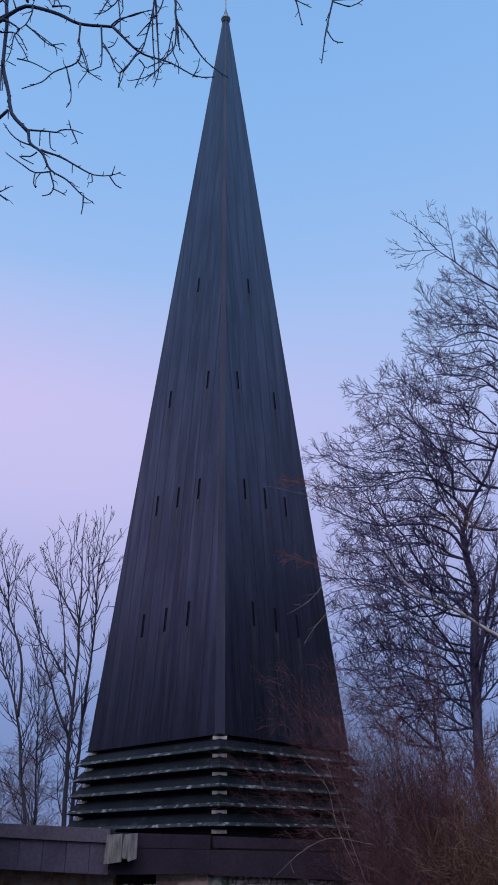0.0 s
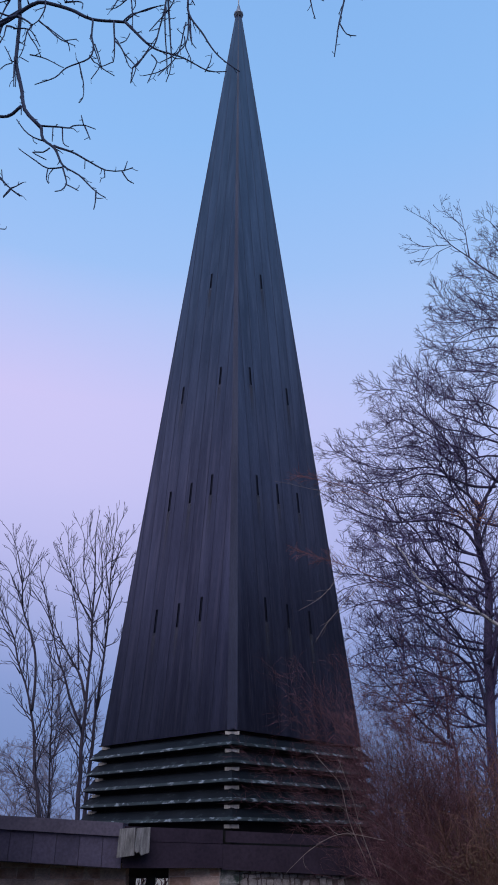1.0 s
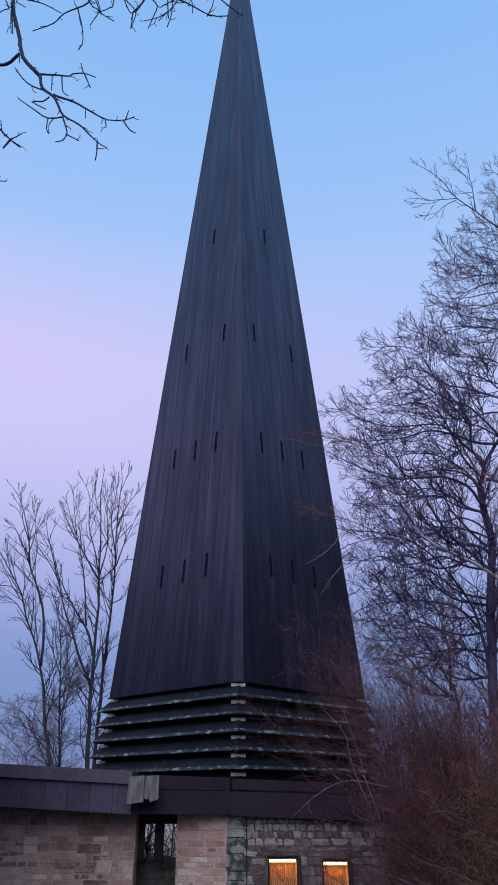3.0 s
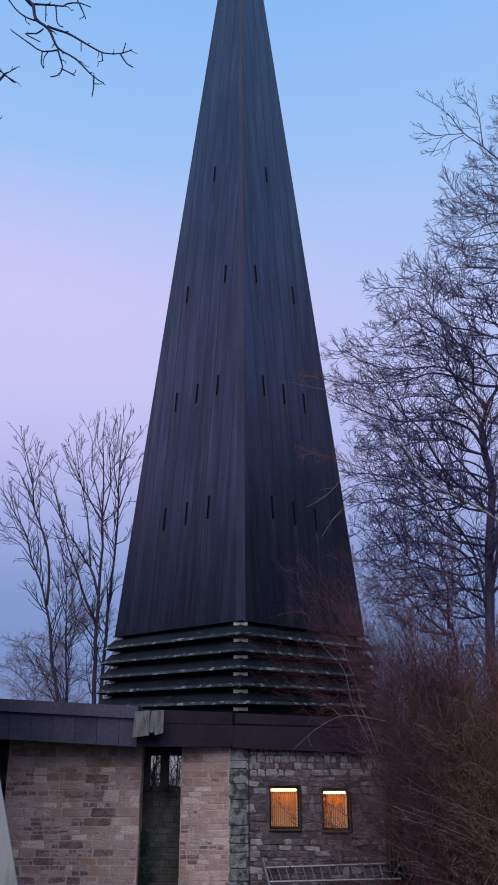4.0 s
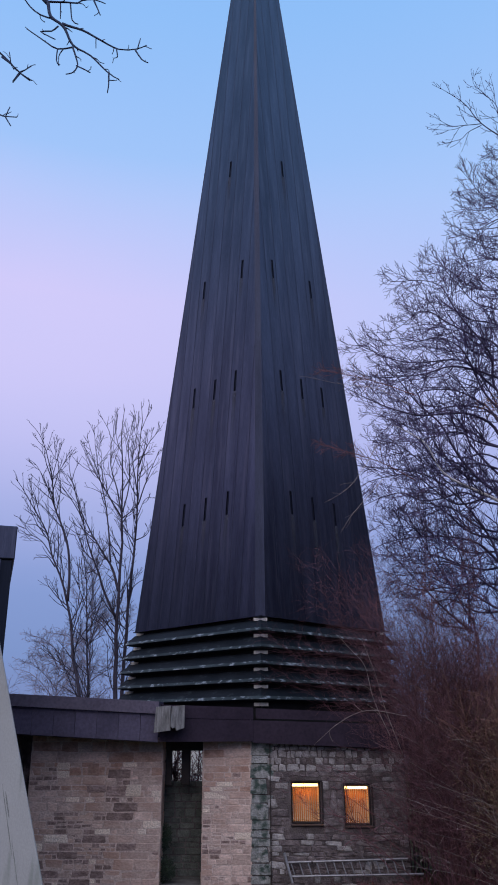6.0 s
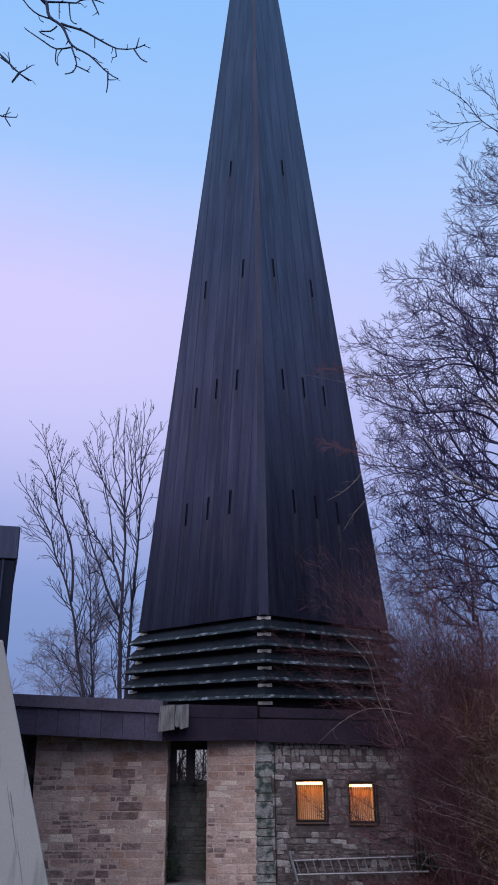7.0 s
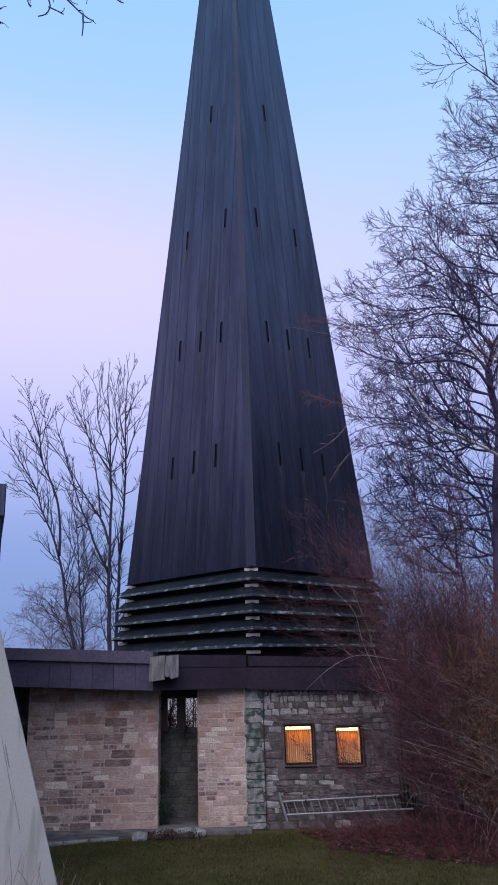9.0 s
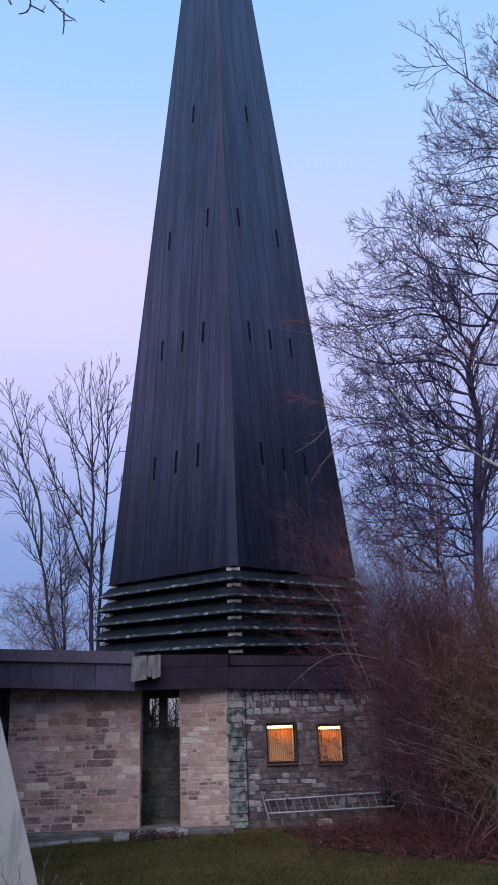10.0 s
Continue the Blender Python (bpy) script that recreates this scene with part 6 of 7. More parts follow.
tw = sprout(GROWN[pale_sprays.name], random.Random(17), 0.25, 0.45, 1, 0.1, 0.6, 0.0035, start=0.3)
tagged(tubes("side_twig", tw, THICKET_PALE, pale_sprays, 3), kind="stuff")
red_sprays = thing("red_spray", "fine red-brown twigs reaching past the spire's edge", "twigs")
tree_bark[red_sprays.name] = THICKET
limb(red_sprays, [(3.01, 15.60, 9.75), (2.30, 15.60, 10.05), (1.57, 15.60, 10.28), (0.96, 15.60, 10.40)], 0.012, 0.004, None, "spray")
limb(red_sprays, [(2.85, 15.60, 7.84), (2.17, 15.60, 8.24), (1.47, 15.60, 8.49), (0.94, 15.60, 8.67)], 0.012, 0.004, None, "spray")
tw = sprout(GROWN[red_sprays.name], random.Random(18), 0.055, 0.55, 2, 0.05, 0.55, 0.0028, start=0.35, wander=0.15)
tagged(tubes("side_twig", tw, THICKET, red_sprays, 3), kind="stuff")
window_sprays = thing("window_spray", "thin dark twigs crossing before the lit windows", "twigs")
tree_bark[window_sprays.name] = THICKET
limb(window_sprays, [(3.0, 16.2, 0.3), (2.3, 16.25, 1.10), (1.55, 16.3, 1.55), (0.95, 16.3, 1.95)], 0.010, 0.005, None, "spray")
limb(window_sprays, [(2.9, 16.2, 0.3), (1.9, 16.25, 1.05), (1.3, 16.3, 1.38), (0.55, 16.3, 1.50)], 0.009, 0.005, None, "spray")
limb(window_sprays, [(3.1, 16.2, 0.4), (2.1, 16.3, 1.70), (1.4, 16.3, 2.10), (0.9, 16.3, 2.30)], 0.009, 0.005, None, "spray")
limb(window_sprays, [(2.6, 16.2, 0.2), (1.6, 16.3, 1.00), (0.9, 16.3, 1.25), (0.35, 16.3, 1.70)], 0.009, 0.005, None, "spray")
limb(window_sprays, [(2.4, 16.2, 0.2), (1.7, 16.3, 0.80), (1.3, 16.3, 1.40), (1.15, 16.3, 2.05)], 0.008, 0.005, None, "spray")
tw = sprout(GROWN[window_sprays.name], random.Random(19), 0.13, 0.5, 2, 0.06, 0.7, 0.0042, start=0.3, wander=0.15)
tagged(tubes("side_twig", tw, THICKET, window_sprays, 3), kind="stuff")
brush("garden_twigs", "bare twigs seen through the tall slot", "twigs", 27, 70, (-4.6, -1.6), (20.5, 27), (1.6, 3.0), (0, 0), 0.012, THICKET, 0.4, (0.25, 0.8, 2))


def leaf_cloud(name, label, category, seed, count, centre, size, leaf, material, squash=1.0):
    rnd = random.Random(seed)
    verts, faces = [], []
    for i in range(count):
        while True:
            p = Vector((rnd.uniform(-1, 1), rnd.uniform(-1, 1), rnd.uniform(-1, 1)))
            if p.length < 1 and noise.noise(p * 3.1 + Vector((seed, 0, 0))) > -0.12:
                break
        c = Vector(centre) + Vector((p.x * size[0], p.y * size[1], p.z * size[2]))
        a = Vector((rnd.gauss(0, 1), rnd.gauss(0, 1), rnd.gauss(0, squash))).normalized()
        b = a.orthogonal().normalized()
        w, h = leaf * rnd.uniform(0.3, 0.6), leaf * rnd.uniform(0.7, 1.3)
        o = len(verts)
        m = c + a * h * 0.5
        verts += [tuple(c), tuple(m + b * w * 0.5), tuple(c + a * h), tuple(m - b * w * 0.5 + a.cross(b) * w * 0.3)]
        faces.append((o, o + 1, o + 2, o + 3))
    me = bpy.data.meshes.new(name)
    me.from_pydata(verts, [], faces)
    me.materials.append(material)
    return tagged(new(name, me), label, category, kind="stuff")


leaf_cloud("dry_leaves", "dry olive-brown leaves hanging in the thicket", "leaves", 3, 8500, (4.9, 14.8, 2.3), (2.0, 0.9, 1.6), 0.032, DRYLEAF)
leaf_cloud("dry_leaves", "dry olive-brown leaves low in the thicket", "leaves", 5, 3600, (4.6, 14.5, 1.4), (1.7, 0.7, 1.1), 0.032, DRYLEAF)
leaf_cloud("dry_leaves", "sparse brown leaves on the upper thicket", "leaves", 4, 2200, (4.6, 15.9, 4.0), (1.9, 1.2, 1.3), 0.045, THICKET)


leaf_cloud("withered_leaves", "rusty withered leaves clinging to the beech", "leaves", 41, 520, (6.95, 22.60, 12.30), (0.85, 0.4, 0.50), 0.075, RUSTLEAF)


def litter(seed, count, material, label, deep=9.0):
    """Fallen leaves and bits of twig on the bed under the thicket, no further in than deep."""
    rnd = random.Random(seed)
    verts, faces = [], []
    while len(faces) < count:
        x, y = rnd.uniform(0.2, 6.0), rnd.uniform(13.0, 16.6)
        if not bed_edge(x) + 0.04 < y < bed_edge(x) + deep or x < 0.36:
            continue
        z = ground_z(x, y) + rnd.uniform(0.004, 0.05) + 0.09 * max(0, noise.noise((x * 2, y * 2, 7)))
        a = rnd.uniform(0, 6.3)
        l, w = rnd.uniform(0.025, 0.085), rnd.uniform(0.006, 0.026)
        u, v = Vector((math.cos(a), math.sin(a), rnd.uniform(-0.4, 0.5))), Vector((-math.sin(a), math.cos(a), rnd.uniform(-0.3, 0.3)))
        c = Vector((x, y, z))
        o = len(verts)
        verts += [tuple(c), tuple(c + u * l * 0.5 + v * w), tuple(c + u * l), tuple(c + u * l * 0.5 - v * w)]
        faces.append((o, o + 1, o + 2, o + 3))
    me = bpy.data.meshes.new("leaf_litter")
    me.from_pydata(verts, [], faces)
    me.materials.append(material)
    return tagged(new("leaf_litter", me), label, "leaf litter", kind="stuff")


leaf_cloud("evergreen_shrub", "small dark evergreen shrub in the slot", "shrub", 12, 900, (-2.38, 17.25, 0.38), (0.22, 0.16, 0.24), 0.05, SHRUB)
leaf_cloud("evergreen_shrub", "dark leafy tuft against the slot's jamb", "shrub", 14, 700, (-2.40, 17.3, 0.95), (0.13, 0.12, 0.26), 0.05, SHRUB)
litter(8, 14000, LITTER, "red-brown fallen leaves under the thicket")
litter(9, 46, PALELEAF, "few pale dry leaves along the lawn's edge", 0.3)
leaf_cloud("dead_bedding", "wine-red dead leaves heaped round the boulders", "leaves", 6, 1100, (-2.05, 16.28, 0.10), (0.58, 0.17, 0.11), 0.055, SOILLEAF)

# grass blades on the part of the lawn that is near
def grass(seed, count):
    rnd = random.Random(seed)
    verts, faces = [], []
    while len(faces) < count:
        x, y = rnd.uniform(-4.2, 4.6), rnd.uniform(11.2, 16.6)
        if noise.noise((x * 0.9, y * 0.9, 3)) < -0.25 and rnd.random() < 0.3:
            continue
        if y > bed_edge(x) + rnd.uniform(-0.05, 0.12) and x > 0.36 or y > 16.12 and x < -0.9 or x < -2.7 and y > 15.55 + (x + 5.3) * 0.30:
            continue
        z = ground_z(x, y) - 0.01
        h, a, w = rnd.uniform(0.02, 0.065), rnd.uniform(0, 6.3), rnd.uniform(0.004, 0.008)
        lx, ly = rnd.gauss(0, 0.03), rnd.gauss(0, 0.03)
        o = len(verts)
        verts += [(x - w * math.cos(a), y - w * math.sin(a), z), (x + w * math.cos(a), y + w * math.sin(a), z), (x + lx, y + ly, z + h)]
        faces.append((o, o + 1, o + 2))
    me = bpy.data.meshes.new("lawn_grass")
    me.from_pydata(verts, [], faces)
    me.materials.append(GRASS)
    return tagged(new("lawn_grass", me), "short damp winter grass", "grass", kind="stuff")


grass(15, 70000)

# ---- boughs that hang into the view from a tree beside the path
near_tree = tree_thing("overhanging_tree", "dark bare tree whose boughs hang over the path", BARK_N, None)
limb(near_tree, [(-6.9, 6.6, -0.1), (-6.7, 6.7, 3.5), (-6.5, 6.9, 8.0), (-6.2, 7.1, 13.0), (-5.9, 7.2, 18.0)], 0.27, 0.0945)
limb(near_tree, [(-6.4, 6.95, 10.5), (-5.6, 7.3, 12.6), (-4.7, 7.45, 13.5), (-4.09, 7.5, 13.94)], 0.081, 0.04185)
limb(near_tree, [(-6.1, 7.1, 15.0), (-5.3, 7.4, 16.6), (-4.6, 7.6, 16.6), (-3.70, 7.70, 15.96)], 0.07425, 0.03645)
limb(near_tree, [(-6.0, 7.2, 16.8), (-3.5, 7.1, 18.2), (-1.8, 7.0, 17.2), (-1.15, 7.1, 14.8)], 0.081, 0.0216)
limb(near_tree, [(-1.8, 7.0, 17.2), (-0.6, 7.0, 17.0), (0.1, 7.0, 16.2), (0.44, 7.0, 15.1)], 0.04725, 0.0162)
limb(near_tree, [(-0.6, 7.0, 17.0), (0.6, 6.95, 16.9), (1.2, 6.9, 16.0), (1.42, 6.9, 15.0)], 0.0405, 0.0189)
limb(near_tree, [(-6.3, 7.0, 9.0), (-5.2, 7.3, 11.0), (-4.3, 7.5, 12.1), (-3.77, 7.6, 12.33)], 0.054, 0.02025)
limb(near_tree, [(-4.09, 7.50, 13.94), (-3.63, 7.47, 14.33), (-3.47, 7.44, 14.46), (-3.26, 7.41, 14.60), (-3.03, 7.39, 14.53), (-2.70, 7.36, 14.33), (-2.38, 7.33, 14.06), (-1.86, 7.30, 13.94)], 0.0405, 0.0216)
limb(near_tree, [(-1.86, 7.30, 13.94), (-1.72, 7.28, 13.73), (-1.40, 7.26, 13.29), (-0.98, 7.24, 13.05), (-0.61, 7.22, 12.75), (-0.34, 7.20, 12.70)], 0.01755, 0.006075)
limb(near_tree, [(-2.35, 7.30, 14.02), (-2.32, 7.28, 13.57), (-2.27, 7.27, 13.36), (-2.31, 7.25, 13.06), (-2.60, 7.23, 12.84), (-2.73, 7.22, 12.62), (-2.99, 7.20, 12.45)], 0.0135, 0.0054)
limb(near_tree, [(-2.43, 7.25, 12.94), (-2.33, 7.23, 12.53), (-2.30, 7.22, 12.22), (-2.34, 7.20, 12.08)], 0.0081, 0.0054)
limb(near_tree, [(-2.29, 7.30, 13.43), (-2.13, 7.25, 12.90)], 0.0081, 0.0054)
limb(near_tree, [(-2.03, 7.30, 13.94), (-1.95, 7.27, 13.11), (-1.98, 7.23, 12.94), (-2.12, 7.20, 12.81)], 0.01215, 0.0054)
limb(near_tree, [(-1.95, 7.30, 13.53), (-1.80, 7.27, 13.17), (-1.63, 7.23, 12.85), (-1.66, 7.20, 12.48)], 0.0081, 0.0054)
limb(near_tree, [(-1.27, 7.20, 14.85), (-1.25, 7.20, 14.44), (-1.36, 7.20, 13.39), (-1.47, 7.20, 13.14), (-1.62, 7.20, 12.80)], 0.0135, 0.00675)
limb(near_tree, [(-1.23, 7.10, 14.28), (-1.14, 7.10, 13.25), (-1.11, 7.10, 12.65), (-1.16, 7.10, 12.36)], 0.0135, 0.0054)
limb(near_tree, [(-1.03, 7.00, 14.74), (-0.92, 6.99, 14.11), (-0.88, 6.98, 13.64), (-0.65, 6.97, 13.13), (-0.44, 6.96, 12.69), (-0.15, 6.95, 12.36)], 0.01755, 0.006075)
limb(near_tree, [(-0.89, 7.00, 13.67), (-0.89, 7.00, 13.11), (-1.03, 7.00, 12.81), (-1.24, 7.00, 12.63)], 0.0108, 0.0054)
limb(near_tree, [(-0.87, 7.00, 13.61), (-0.82, 7.00, 12.99)], 0.00675, 0.0054)
limb(near_tree, [(-1.86, 7.30, 13.94), (-1.74, 7.27, 14.07), (-1.53, 7.23, 14.15), (-1.28, 7.20, 14.19)], 0.00945, 0.0054)
limb(near_tree, [(-3.55, 7.40, 13.95), (-3.30, 7.40, 13.93), (-3.10, 7.40, 13.54)], 0.00945, 0.0054)
limb(near_tree, [(-3.15, 7.35, 14.04), (-2.90, 7.35, 13.79), (-2.66, 7.35, 13.53)], 0.0081, 0.0054)
limb(near_tree, [(-3.70, 7.70, 15.96), (-3.68, 7.65, 15.13), (-3.56, 7.60, 14.35), (-3.48, 7.55, 13.43), (-3.27, 7.50, 12.69), (-3.16, 7.45, 12.25), (-2.87, 7.40, 11.83)], 0.035, 0.026)
limb(near_tree, [(-2.88, 7.40, 11.87), (-2.81, 7.37, 11.59), (-2.63, 7.33, 11.37), (-2.46, 7.30, 11.00), (-2.23, 7.27, 10.80), (-1.98, 7.23, 10.49), (-1.83, 7.20, 10.34)], 0.0243, 0.00675)
limb(near_tree, [(-2.88, 7.40, 11.87), (-2.61, 7.39, 11.83), (-2.48, 7.38, 11.80), (-2.43, 7.37, 11.83), (-2.27, 7.36, 11.83), (-2.11, 7.35, 11.74)], 0.01215, 0.0054)
limb(near_tree, [(-2.28, 7.35, 11.82), (-2.33, 7.35, 12.01)], 0.00675, 0.0054)
limb(near_tree, [(-2.26, 7.35, 11.79), (-2.15, 7.30, 11.49)], 0.0081, 0.0054)
limb(near_tree, [(-2.71, 7.40, 11.84), (-2.69, 7.40, 11.57)], 0.00675, 0.0054)
limb(near_tree, [(-2.58, 7.40, 11.82), (-2.53, 7.38, 11.52), (-2.44, 7.35, 11.41)], 0.0081, 0.0054)
limb(near_tree, [(-2.64, 7.35, 11.43), (-2.36, 7.32, 11.27), (-2.15, 7.29, 11.09), (-1.88, 7.26, 10.88), (-1.65, 7.23, 10.84), (-1.52, 7.20, 10.86)], 0.0135, 0.0054)
limb(near_tree, [(-1.66, 7.20, 10.80), (-1.57, 7.20, 10.64), (-1.49, 7.20, 10.58)], 0.0081, 0.0054)
limb(near_tree, [(-1.63, 7.20, 10.80), (-1.60, 7.20, 10.97)], 0.00675, 0.004725)
limb(near_tree, [(-2.18, 7.30, 11.10), (-2.17, 7.30, 10.95)], 0.0054, 0.004725)
limb(near_tree, [(-1.90, 7.25, 10.87), (-1.88, 7.25, 10.74)], 0.00675, 0.0054)
limb(near_tree, [(-2.78, 7.40, 11.57), (-2.95, 7.40, 11.65), (-3.10, 7.40, 11.79), (-3.23, 7.40, 12.00)], 0.00945, 0.0054)
limb(near_tree, [(-2.69, 7.35, 11.39), (-2.77, 7.35, 11.31), (-2.91, 7.35, 11.31), (-2.71, 7.35, 11.17)], 0.0081, 0.0054)
limb(near_tree, [(-2.45, 7.30, 10.98), (-2.65, 7.30, 10.96), (-2.81, 7.30, 11.08), (-3.07, 7.30, 11.31)], 0.00945, 0.0054)
limb(near_tree, [(-2.65, 7.30, 10.96), (-2.65, 7.30, 10.78), (-2.61, 7.30, 10.69)], 0.00675, 0.0054)
limb(near_tree, [(-2.46, 7.30, 10.97), (-2.39, 7.29, 10.74), (-2.38, 7.28, 10.64), (-2.42, 7.26, 10.53), (-2.50, 7.25, 10.50)], 0.00945, 0.0054)
limb(near_tree, [(-2.39, 7.28, 10.66), (-2.20, 7.25, 10.51)], 0.00675, 0.0054)
limb(near_tree, [(-1.96, 7.20, 10.46), (-1.95, 7.20, 10.27), (-1.96, 7.20, 10.14)], 0.00945, 0.0054)
limb(near_tree, [(-3.20, 7.40, 12.27), (-3.41, 7.50, 12.18), (-3.77, 7.60, 12.33)], 0.01755, 0.0189)
limb(near_tree, [(-3.20, 7.40, 12.27), (-3.18, 7.40, 12.09)], 0.0081, 0.0054)
limb(near_tree, [(-3.49, 7.50, 13.44), (-3.39, 7.50, 12.80)], 0.00945, 0.00675)
limb(near_tree, [(-3.64, 7.60, 11.40), (-3.36, 7.57, 11.07), (-3.19, 7.53, 10.85), (-3.04, 7.50, 10.91)], 0.0108, 0.0054)
limb(near_tree, [(-3.18, 7.50, 10.81), (-3.03, 7.50, 10.67)], 0.00675, 0.0054)
limb(near_tree, [(-3.18, 7.50, 10.81), (-3.25, 7.50, 10.67)], 0.00675, 0.0054)
limb(near_tree, [(-3.66, 7.50, 10.31), (-3.35, 7.47, 10.13), (-3.26, 7.43, 10.06), (-3.10, 7.40, 10.01)], 0.0108, 0.0054)
limb(near_tree, [(-3.24, 7.40, 10.02), (-3.16, 7.40, 9.88)], 0.00675, 0.0054)
limb(near_tree, [(-3.24, 7.40, 10.02), (-3.20, 7.40, 10.17)], 0.0054, 0.004725)
limb(near_tree, [(0.46, 7.00, 15.12), (0.62, 6.97, 14.48), (0.81, 6.93, 14.08), (0.90, 6.90, 13.40)], 0.01485, 0.0054)
limb(near_tree, [(0.62, 7.00, 14.53), (0.44, 6.95, 14.15), (0.23, 6.90, 14.00)], 0.0081, 0.0054)
limb(near_tree, [(0.81, 6.95, 14.06), (1.05, 6.95, 13.87)], 0.00675, 0.0054)
limb(near_tree, [(1.45, 6.90, 15.06), (1.37, 6.88, 14.31), (1.34, 6.85, 13.84), (1.22, 6.83, 13.21), (1.11, 6.80, 12.45)], 0.01755, 0.0054)
limb(near_tree, [(1.21, 6.80, 13.17), (1.30, 6.80, 12.92), (1.43, 6.80, 12.88)], 0.0081, 0.0054)
limb(near_tree, [(1.35, 6.90, 13.94), (1.60, 6.85, 13.75), (1.79, 6.80, 13.84)], 0.0081, 0.0054)
limb(near_tree, [(1.35, 6.90, 13.97), (1.69, 6.85, 13.91)], 0.00675, 0.0054)
limb(near_tree, [(-3.74, 7.50, 15.86), (-3.55, 7.45, 15.39), (-3.23, 7.40, 14.68)], 0.022, 0.02)
limb(near_tree, [(-3.98, 7.60, 13.38), (-3.84, 7.55, 13.70), (-3.75, 7.50, 14.29), (-3.53, 7.45, 14.48)], 0.014, 0.012)
limb(near_tree, [(-1.65, 7.25, 15.23), (-1.87, 7.25, 14.78), (-2.07, 7.25, 14.15)], 0.012, 0.006)
limb(near_tree, [(-1.25, 7.05, 15.10), (-1.24, 7.05, 14.67), (-1.23, 7.05, 13.57), (-1.14, 7.05, 12.46)], 0.013, 0.006)
limb(near_tree, [(-1.01, 7.00, 14.87), (-1.07, 7.03, 14.64), (-1.15, 7.07, 14.01), (-1.45, 7.10, 13.44)], 0.01, 0.006)
limb(near_tree, [(-0.92, 7.00, 13.48), (-1.02, 7.00, 12.77), (-1.26, 7.00, 12.35)], 0.009, 0.005)
limb(near_tree, [(-2.66, 7.30, 14.37), (-2.76, 7.30, 14.68), (-2.72, 7.30, 15.00)], 0.007, 0.005)
limb(near_tree, [(-4.05, 7.50, 14.60), (-3.74, 7.46, 14.36), (-3.49, 7.42, 14.24)], 0.012, 0.012)
limb(near_tree, [(-3.09, 7.28, 14.40), (-3.09, 7.28, 14.20), (-3.15, 7.28, 13.96), (-3.26, 7.28, 13.84)], 0.01, 0.005)
limb(near_tree, [(-3.15, 7.30, 13.99), (-3.01, 7.30, 13.84), (-2.85, 7.30, 13.63), (-2.73, 7.30, 13.52), (-2.55, 7.30, 13.41)], 0.01, 0.005)
limb(near_tree, [(-2.74, 7.32, 13.55), (-2.68, 7.32, 13.56), (-2.55, 7.32, 13.59)], 0.007, 0.005)
limb(near_tree, [(-2.69, 7.34, 13.57), (-2.65, 7.34, 13.46), (-2.63, 7.34, 13.35)], 0.006, 0.005)
limb(near_tree, [(-3.50, 7.36, 14.20), (-3.27, 7.36, 13.99), (-3.32, 7.36, 13.84), (-3.32, 7.36, 13.44), (-3.36, 7.36, 13.23)], 0.012, 0.005)
limb(near_tree, [(-3.28, 7.28, 13.72), (-3.20, 7.28, 13.55), (-3.11, 7.28, 13.39), (-3.00, 7.28, 13.13)], 0.008, 0.005)
limb(near_tree, [(-3.18, 7.30, 13.22), (-3.00, 7.30, 13.16), (-2.86, 7.30, 13.08), (-2.66, 7.30, 12.93)], 0.009, 0.005)
limb(near_tree, [(-3.49, 7.32, 14.14), (-3.66, 7.32, 14.06), (-3.81, 7.32, 13.94)], 0.018, 0.01)
limb(near_tree, [(-3.57, 7.34, 14.67), (-3.67, 7.34, 14.55), (-3.89, 7.34, 14.45)], 0.012, 0.005)
limb(near_tree, [(-3.68, 7.36, 14.58), (-3.72, 7.36, 14.38), (-3.76, 7.36, 14.11), (-3.80, 7.36, 13.92)], 0.012, 0.005)
limb(near_tree, [(-3.47, 7.28, 13.79), (-3.60, 7.28, 13.85), (-3.60, 7.28, 13.62), (-3.70, 7.28, 13.30)], 0.01, 0.005)
limb(near_tree, [(-3.48, 7.30, 14.45), (-3.61, 7.30, 14.62), (-3.75, 7.30, 14.81), (-3.86, 7.30, 15.11)], 0.01, 0.005)
limb(near_tree, [(-3.36, 7.32, 14.42), (-3.44, 7.32, 14.65), (-3.52, 7.32, 14.79)], 0.01, 0.005)
limb(near_tree, [(-3.71, 7.34, 14.96), (-3.62, 7.34, 15.07), (-3.63, 7.34, 15.21)], 0.007, 0.005)
limb(near_tree, [(-3.19, 7.36, 15.17), (-3.06, 7.36, 14.98), (-2.93, 7.36, 14.78), (-2.87, 7.36, 14.60), (-2.81, 7.36, 14.52)], 0.009, 0.005)
limb(near_tree, [(-2.78, 7.28, 14.40), (-2.77, 7.28, 14.67), (-2.73, 7.28, 14.79), (-2.65, 7.28, 14.66)], 0.007, 0.005)
limb(near_tree, [(-2.90, 7.30, 14.69), (-2.86, 7.30, 14.77), (-2.83, 7.30, 14.60)], 0.006, 0.005)
limb(near_tree, [(-2.82, 7.32, 14.45), (-2.63, 7.32, 14.47), (-2.54, 7.32, 14.42), (-2.54, 7.32, 14.28)], 0.012, 0.005)
limb(near_tree, [(-3.13, 7.34, 14.63), (-3.11, 7.34, 14.70), (-3.12, 7.34, 14.53)], 0.007, 0.005)
limb(near_tree, [(-3.44, 7.36, 13.13), (-3.53, 7.36, 13.35), (-3.60, 7.36, 13.49)], 0.007, 0.005)
limb(near_tree, [(-3.40, 7.28, 13.01), (-3.49, 7.28, 12.97), (-3.56, 7.28, 12.87)], 0.007, 0.005)
limb(near_tree, [(-3.38, 7.30, 13.01), (-3.35, 7.30, 12.75), (-3.32, 7.30, 12.54)], 0.008, 0.005)
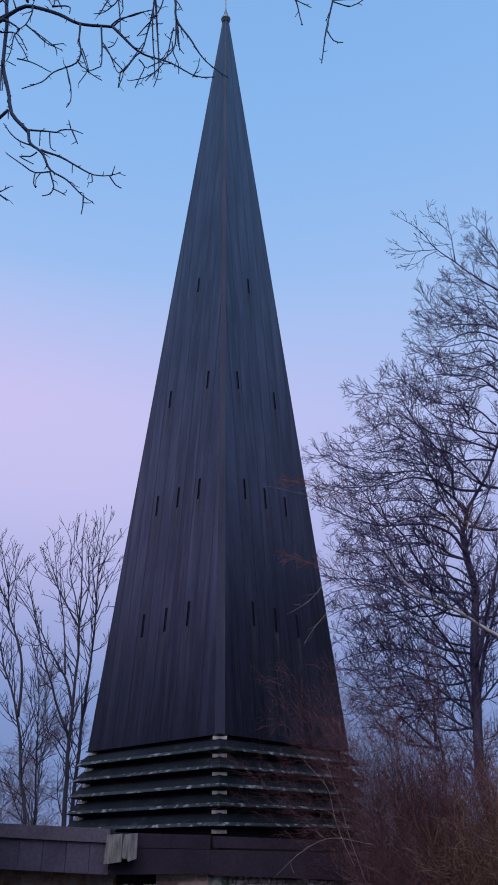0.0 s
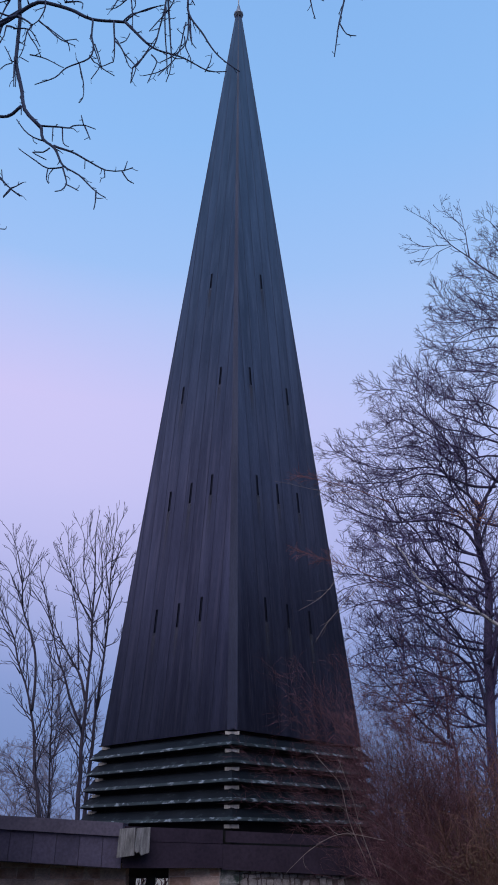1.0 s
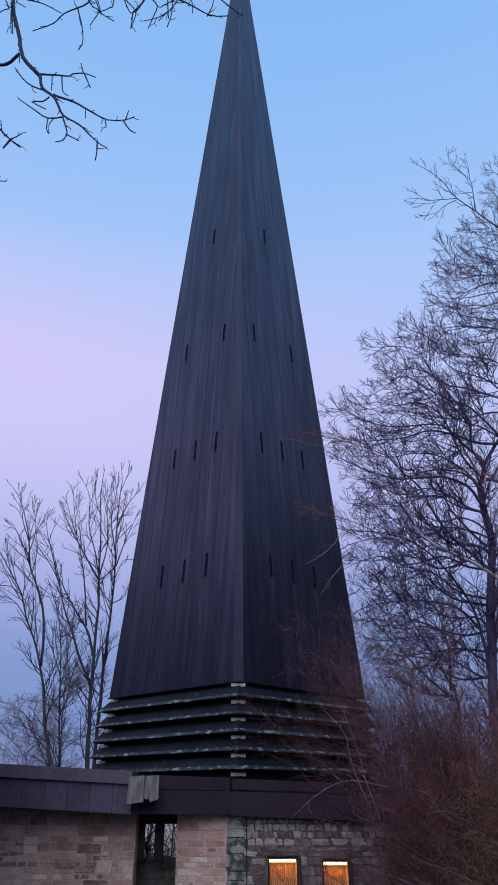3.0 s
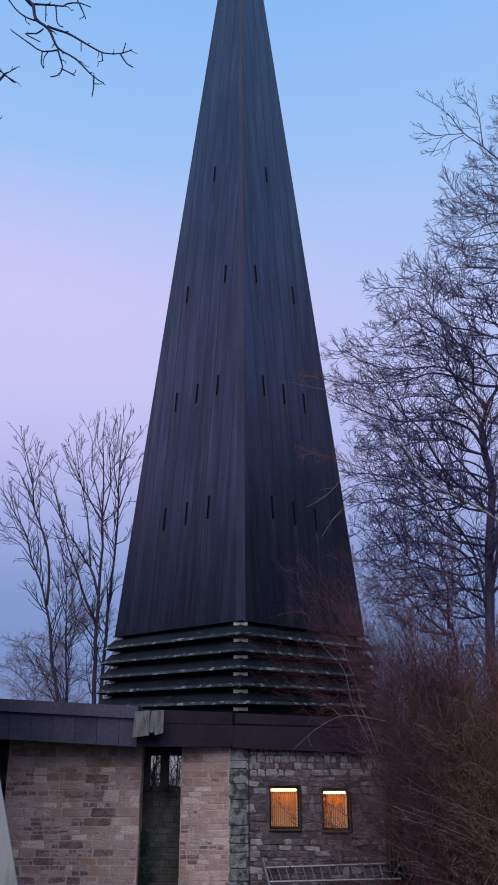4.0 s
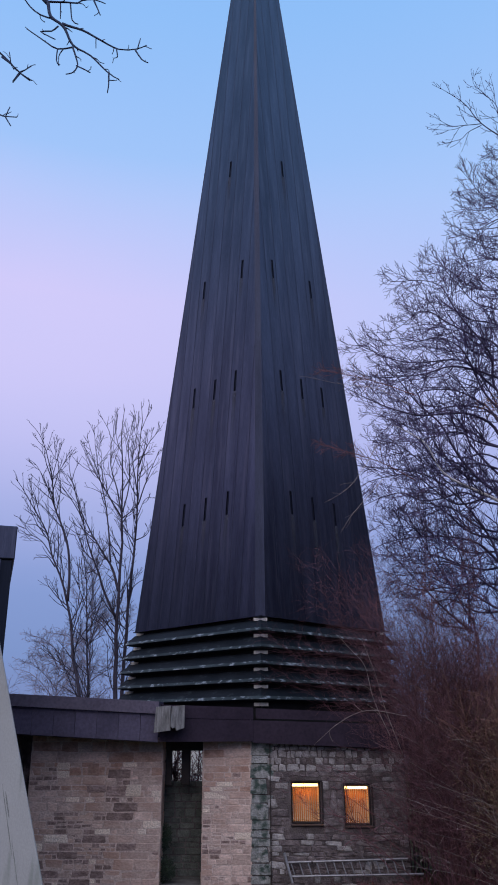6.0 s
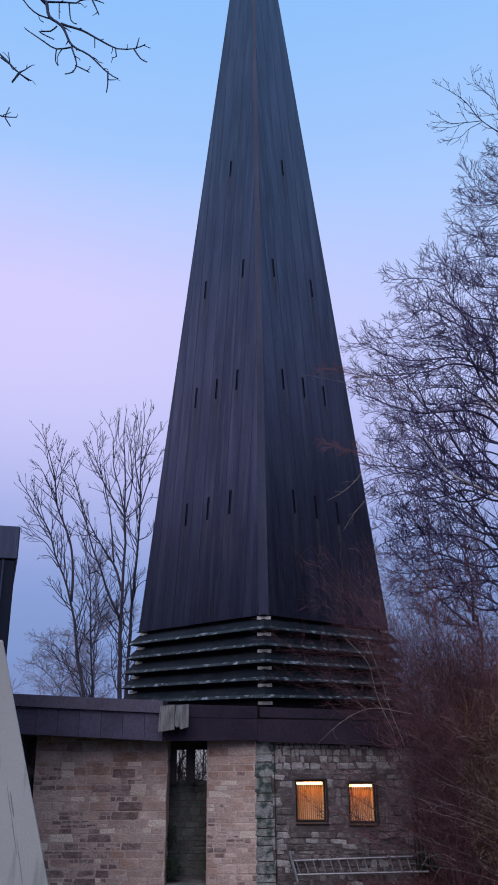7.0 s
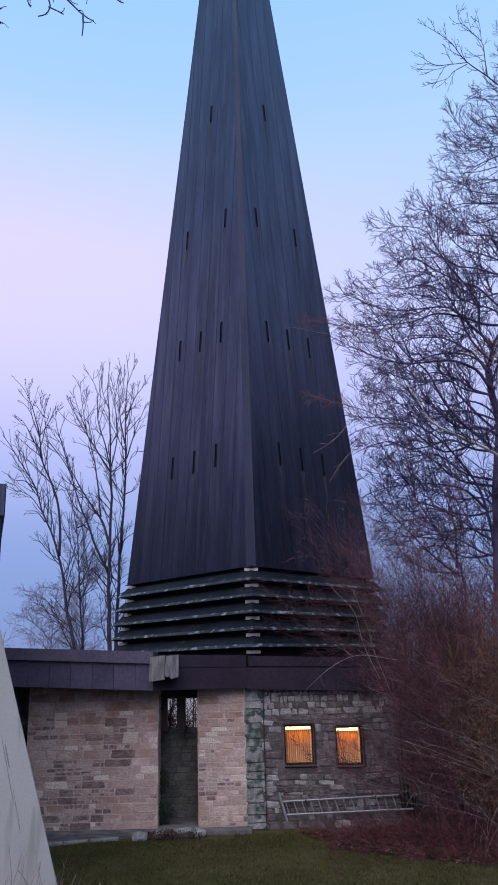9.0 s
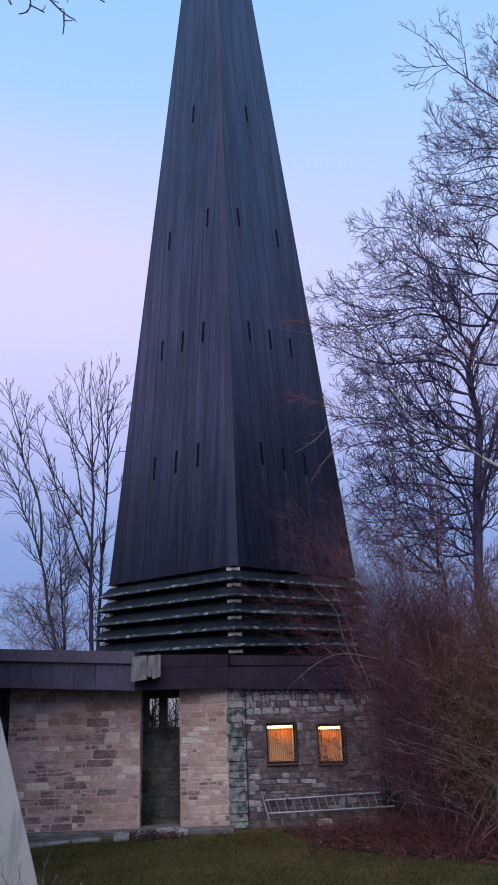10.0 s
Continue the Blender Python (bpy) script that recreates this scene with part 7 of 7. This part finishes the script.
limb(near_tree, [(-3.32, 7.32, 13.19), (-3.19, 7.32, 13.09)], 0.006, 0.005)
limb(near_tree, [(-1.73, 7.34, 15.15), (-1.82, 7.34, 15.02), (-1.90, 7.34, 14.89)], 0.016, 0.01)
limb(near_tree, [(-1.91, 7.36, 14.92), (-1.84, 7.36, 14.70), (-1.93, 7.36, 14.51), (-2.05, 7.36, 14.36), (-2.19, 7.36, 14.34)], 0.01, 0.005)
limb(near_tree, [(-1.91, 7.28, 14.39), (-1.98, 7.28, 14.51), (-2.04, 7.28, 14.58)], 0.006, 0.005)
limb(near_tree, [(-1.82, 7.30, 14.57), (-1.78, 7.30, 14.27), (-1.74, 7.30, 13.80)], 0.009, 0.005)
limb(near_tree, [(-1.77, 7.32, 14.63), (-1.74, 7.32, 14.36), (-1.79, 7.32, 14.23)], 0.008, 0.005)
limb(near_tree, [(-1.65, 7.34, 15.15), (-1.70, 7.34, 14.94), (-1.78, 7.34, 14.67)], 0.012, 0.005)
limb(near_tree, [(-1.90, 7.36, 14.06), (-1.79, 7.36, 14.22), (-1.60, 7.36, 14.29), (-1.36, 7.36, 14.43)], 0.01, 0.005)
limb(near_tree, [(-1.97, 7.28, 13.48), (-1.86, 7.28, 13.31), (-1.73, 7.28, 12.93), (-1.68, 7.28, 12.89)], 0.009, 0.005)
limb(near_tree, [(-1.68, 7.30, 12.91), (-1.69, 7.30, 12.60)], 0.008, 0.005)
limb(near_tree, [(-1.69, 7.32, 12.94), (-1.57, 7.32, 13.15), (-1.48, 7.32, 13.38), (-1.37, 7.32, 13.64)], 0.009, 0.005)
limb(near_tree, [(-1.91, 7.34, 13.52), (-1.83, 7.34, 13.58), (-1.78, 7.34, 13.75)], 0.007, 0.005)
limb(near_tree, [(-1.01, 7.36, 14.87), (-0.83, 7.36, 14.88), (-0.67, 7.36, 14.72)], 0.009, 0.005)
limb(near_tree, [(-1.00, 7.28, 14.62), (-0.91, 7.28, 14.48), (-0.84, 7.28, 14.30)], 0.009, 0.005)
limb(near_tree, [(-2.32, 7.30, 13.20), (-2.24, 7.30, 13.05), (-2.15, 7.30, 12.96), (-2.25, 7.30, 12.69)], 0.008, 0.005)
limb(near_tree, [(-2.15, 7.32, 12.98), (-2.06, 7.32, 12.89), (-1.93, 7.32, 12.78)], 0.007, 0.005)
limb(near_tree, [(-2.28, 7.34, 13.50), (-2.20, 7.34, 13.25), (-2.14, 7.34, 13.01)], 0.008, 0.005)
limb(near_tree, [(-0.98, 7.36, 13.69), (-0.95, 7.36, 13.43), (-0.87, 7.36, 13.19), (-0.86, 7.36, 12.98)], 0.008, 0.005)
limb(near_tree, [(-0.89, 7.28, 14.02), (-0.90, 7.28, 13.76), (-0.87, 7.28, 13.47), (-0.79, 7.28, 13.31)], 0.008, 0.005)
limb(near_tree, [(-0.65, 7.30, 12.83), (-0.58, 7.30, 13.04), (-0.56, 7.30, 13.23)], 0.007, 0.005)
limb(near_tree, [(-1.16, 7.32, 13.23), (-1.08, 7.32, 13.14), (-0.94, 7.32, 13.15)], 0.007, 0.005)
limb(near_tree, [(-1.44, 7.34, 13.26), (-1.35, 7.34, 13.11), (-1.40, 7.34, 12.90), (-1.46, 7.34, 12.65)], 0.008, 0.005)
limb(near_tree, [(-1.21, 7.36, 13.01), (-1.34, 7.36, 12.90), (-1.54, 7.36, 12.83)], 0.007, 0.005)
limb(near_tree, [(-3.33, 7.28, 10.84), (-3.20, 7.28, 10.72), (-3.07, 7.28, 10.57), (-2.92, 7.28, 10.45)], 0.009, 0.005)
limb(near_tree, [(-3.08, 7.30, 10.59), (-3.16, 7.30, 10.45)], 0.006, 0.005)
limb(near_tree, [(-3.09, 7.32, 10.62), (-2.96, 7.32, 10.72)], 0.006, 0.005)
limb(near_tree, [(-3.23, 7.34, 10.78), (-3.27, 7.34, 10.98)], 0.006, 0.005)
fine = [g for g in GROWN[near_tree.name][7:]]
tw = sprout(fine, random.Random(91), 0.26, 0.20, 2, -0.03, 0.8, 0.0046, start=0.3, wander=0.2, bend=0.28)
tagged(tubes("twig_spray", tw, BARK_N, near_tree, 4), "short crooked bare twigs", kind="stuff")

# thin stems in front of the concrete
brush("weed_stems", "thin dry weed stems before the concrete", "stems", 33, 40, (-2.8, -2.1), (8.2, 8.7), (0.5, 1.1), (0.1, 0), 0.0028, THICKET_PALE, 0.15, (0.2, 0.12, 1))
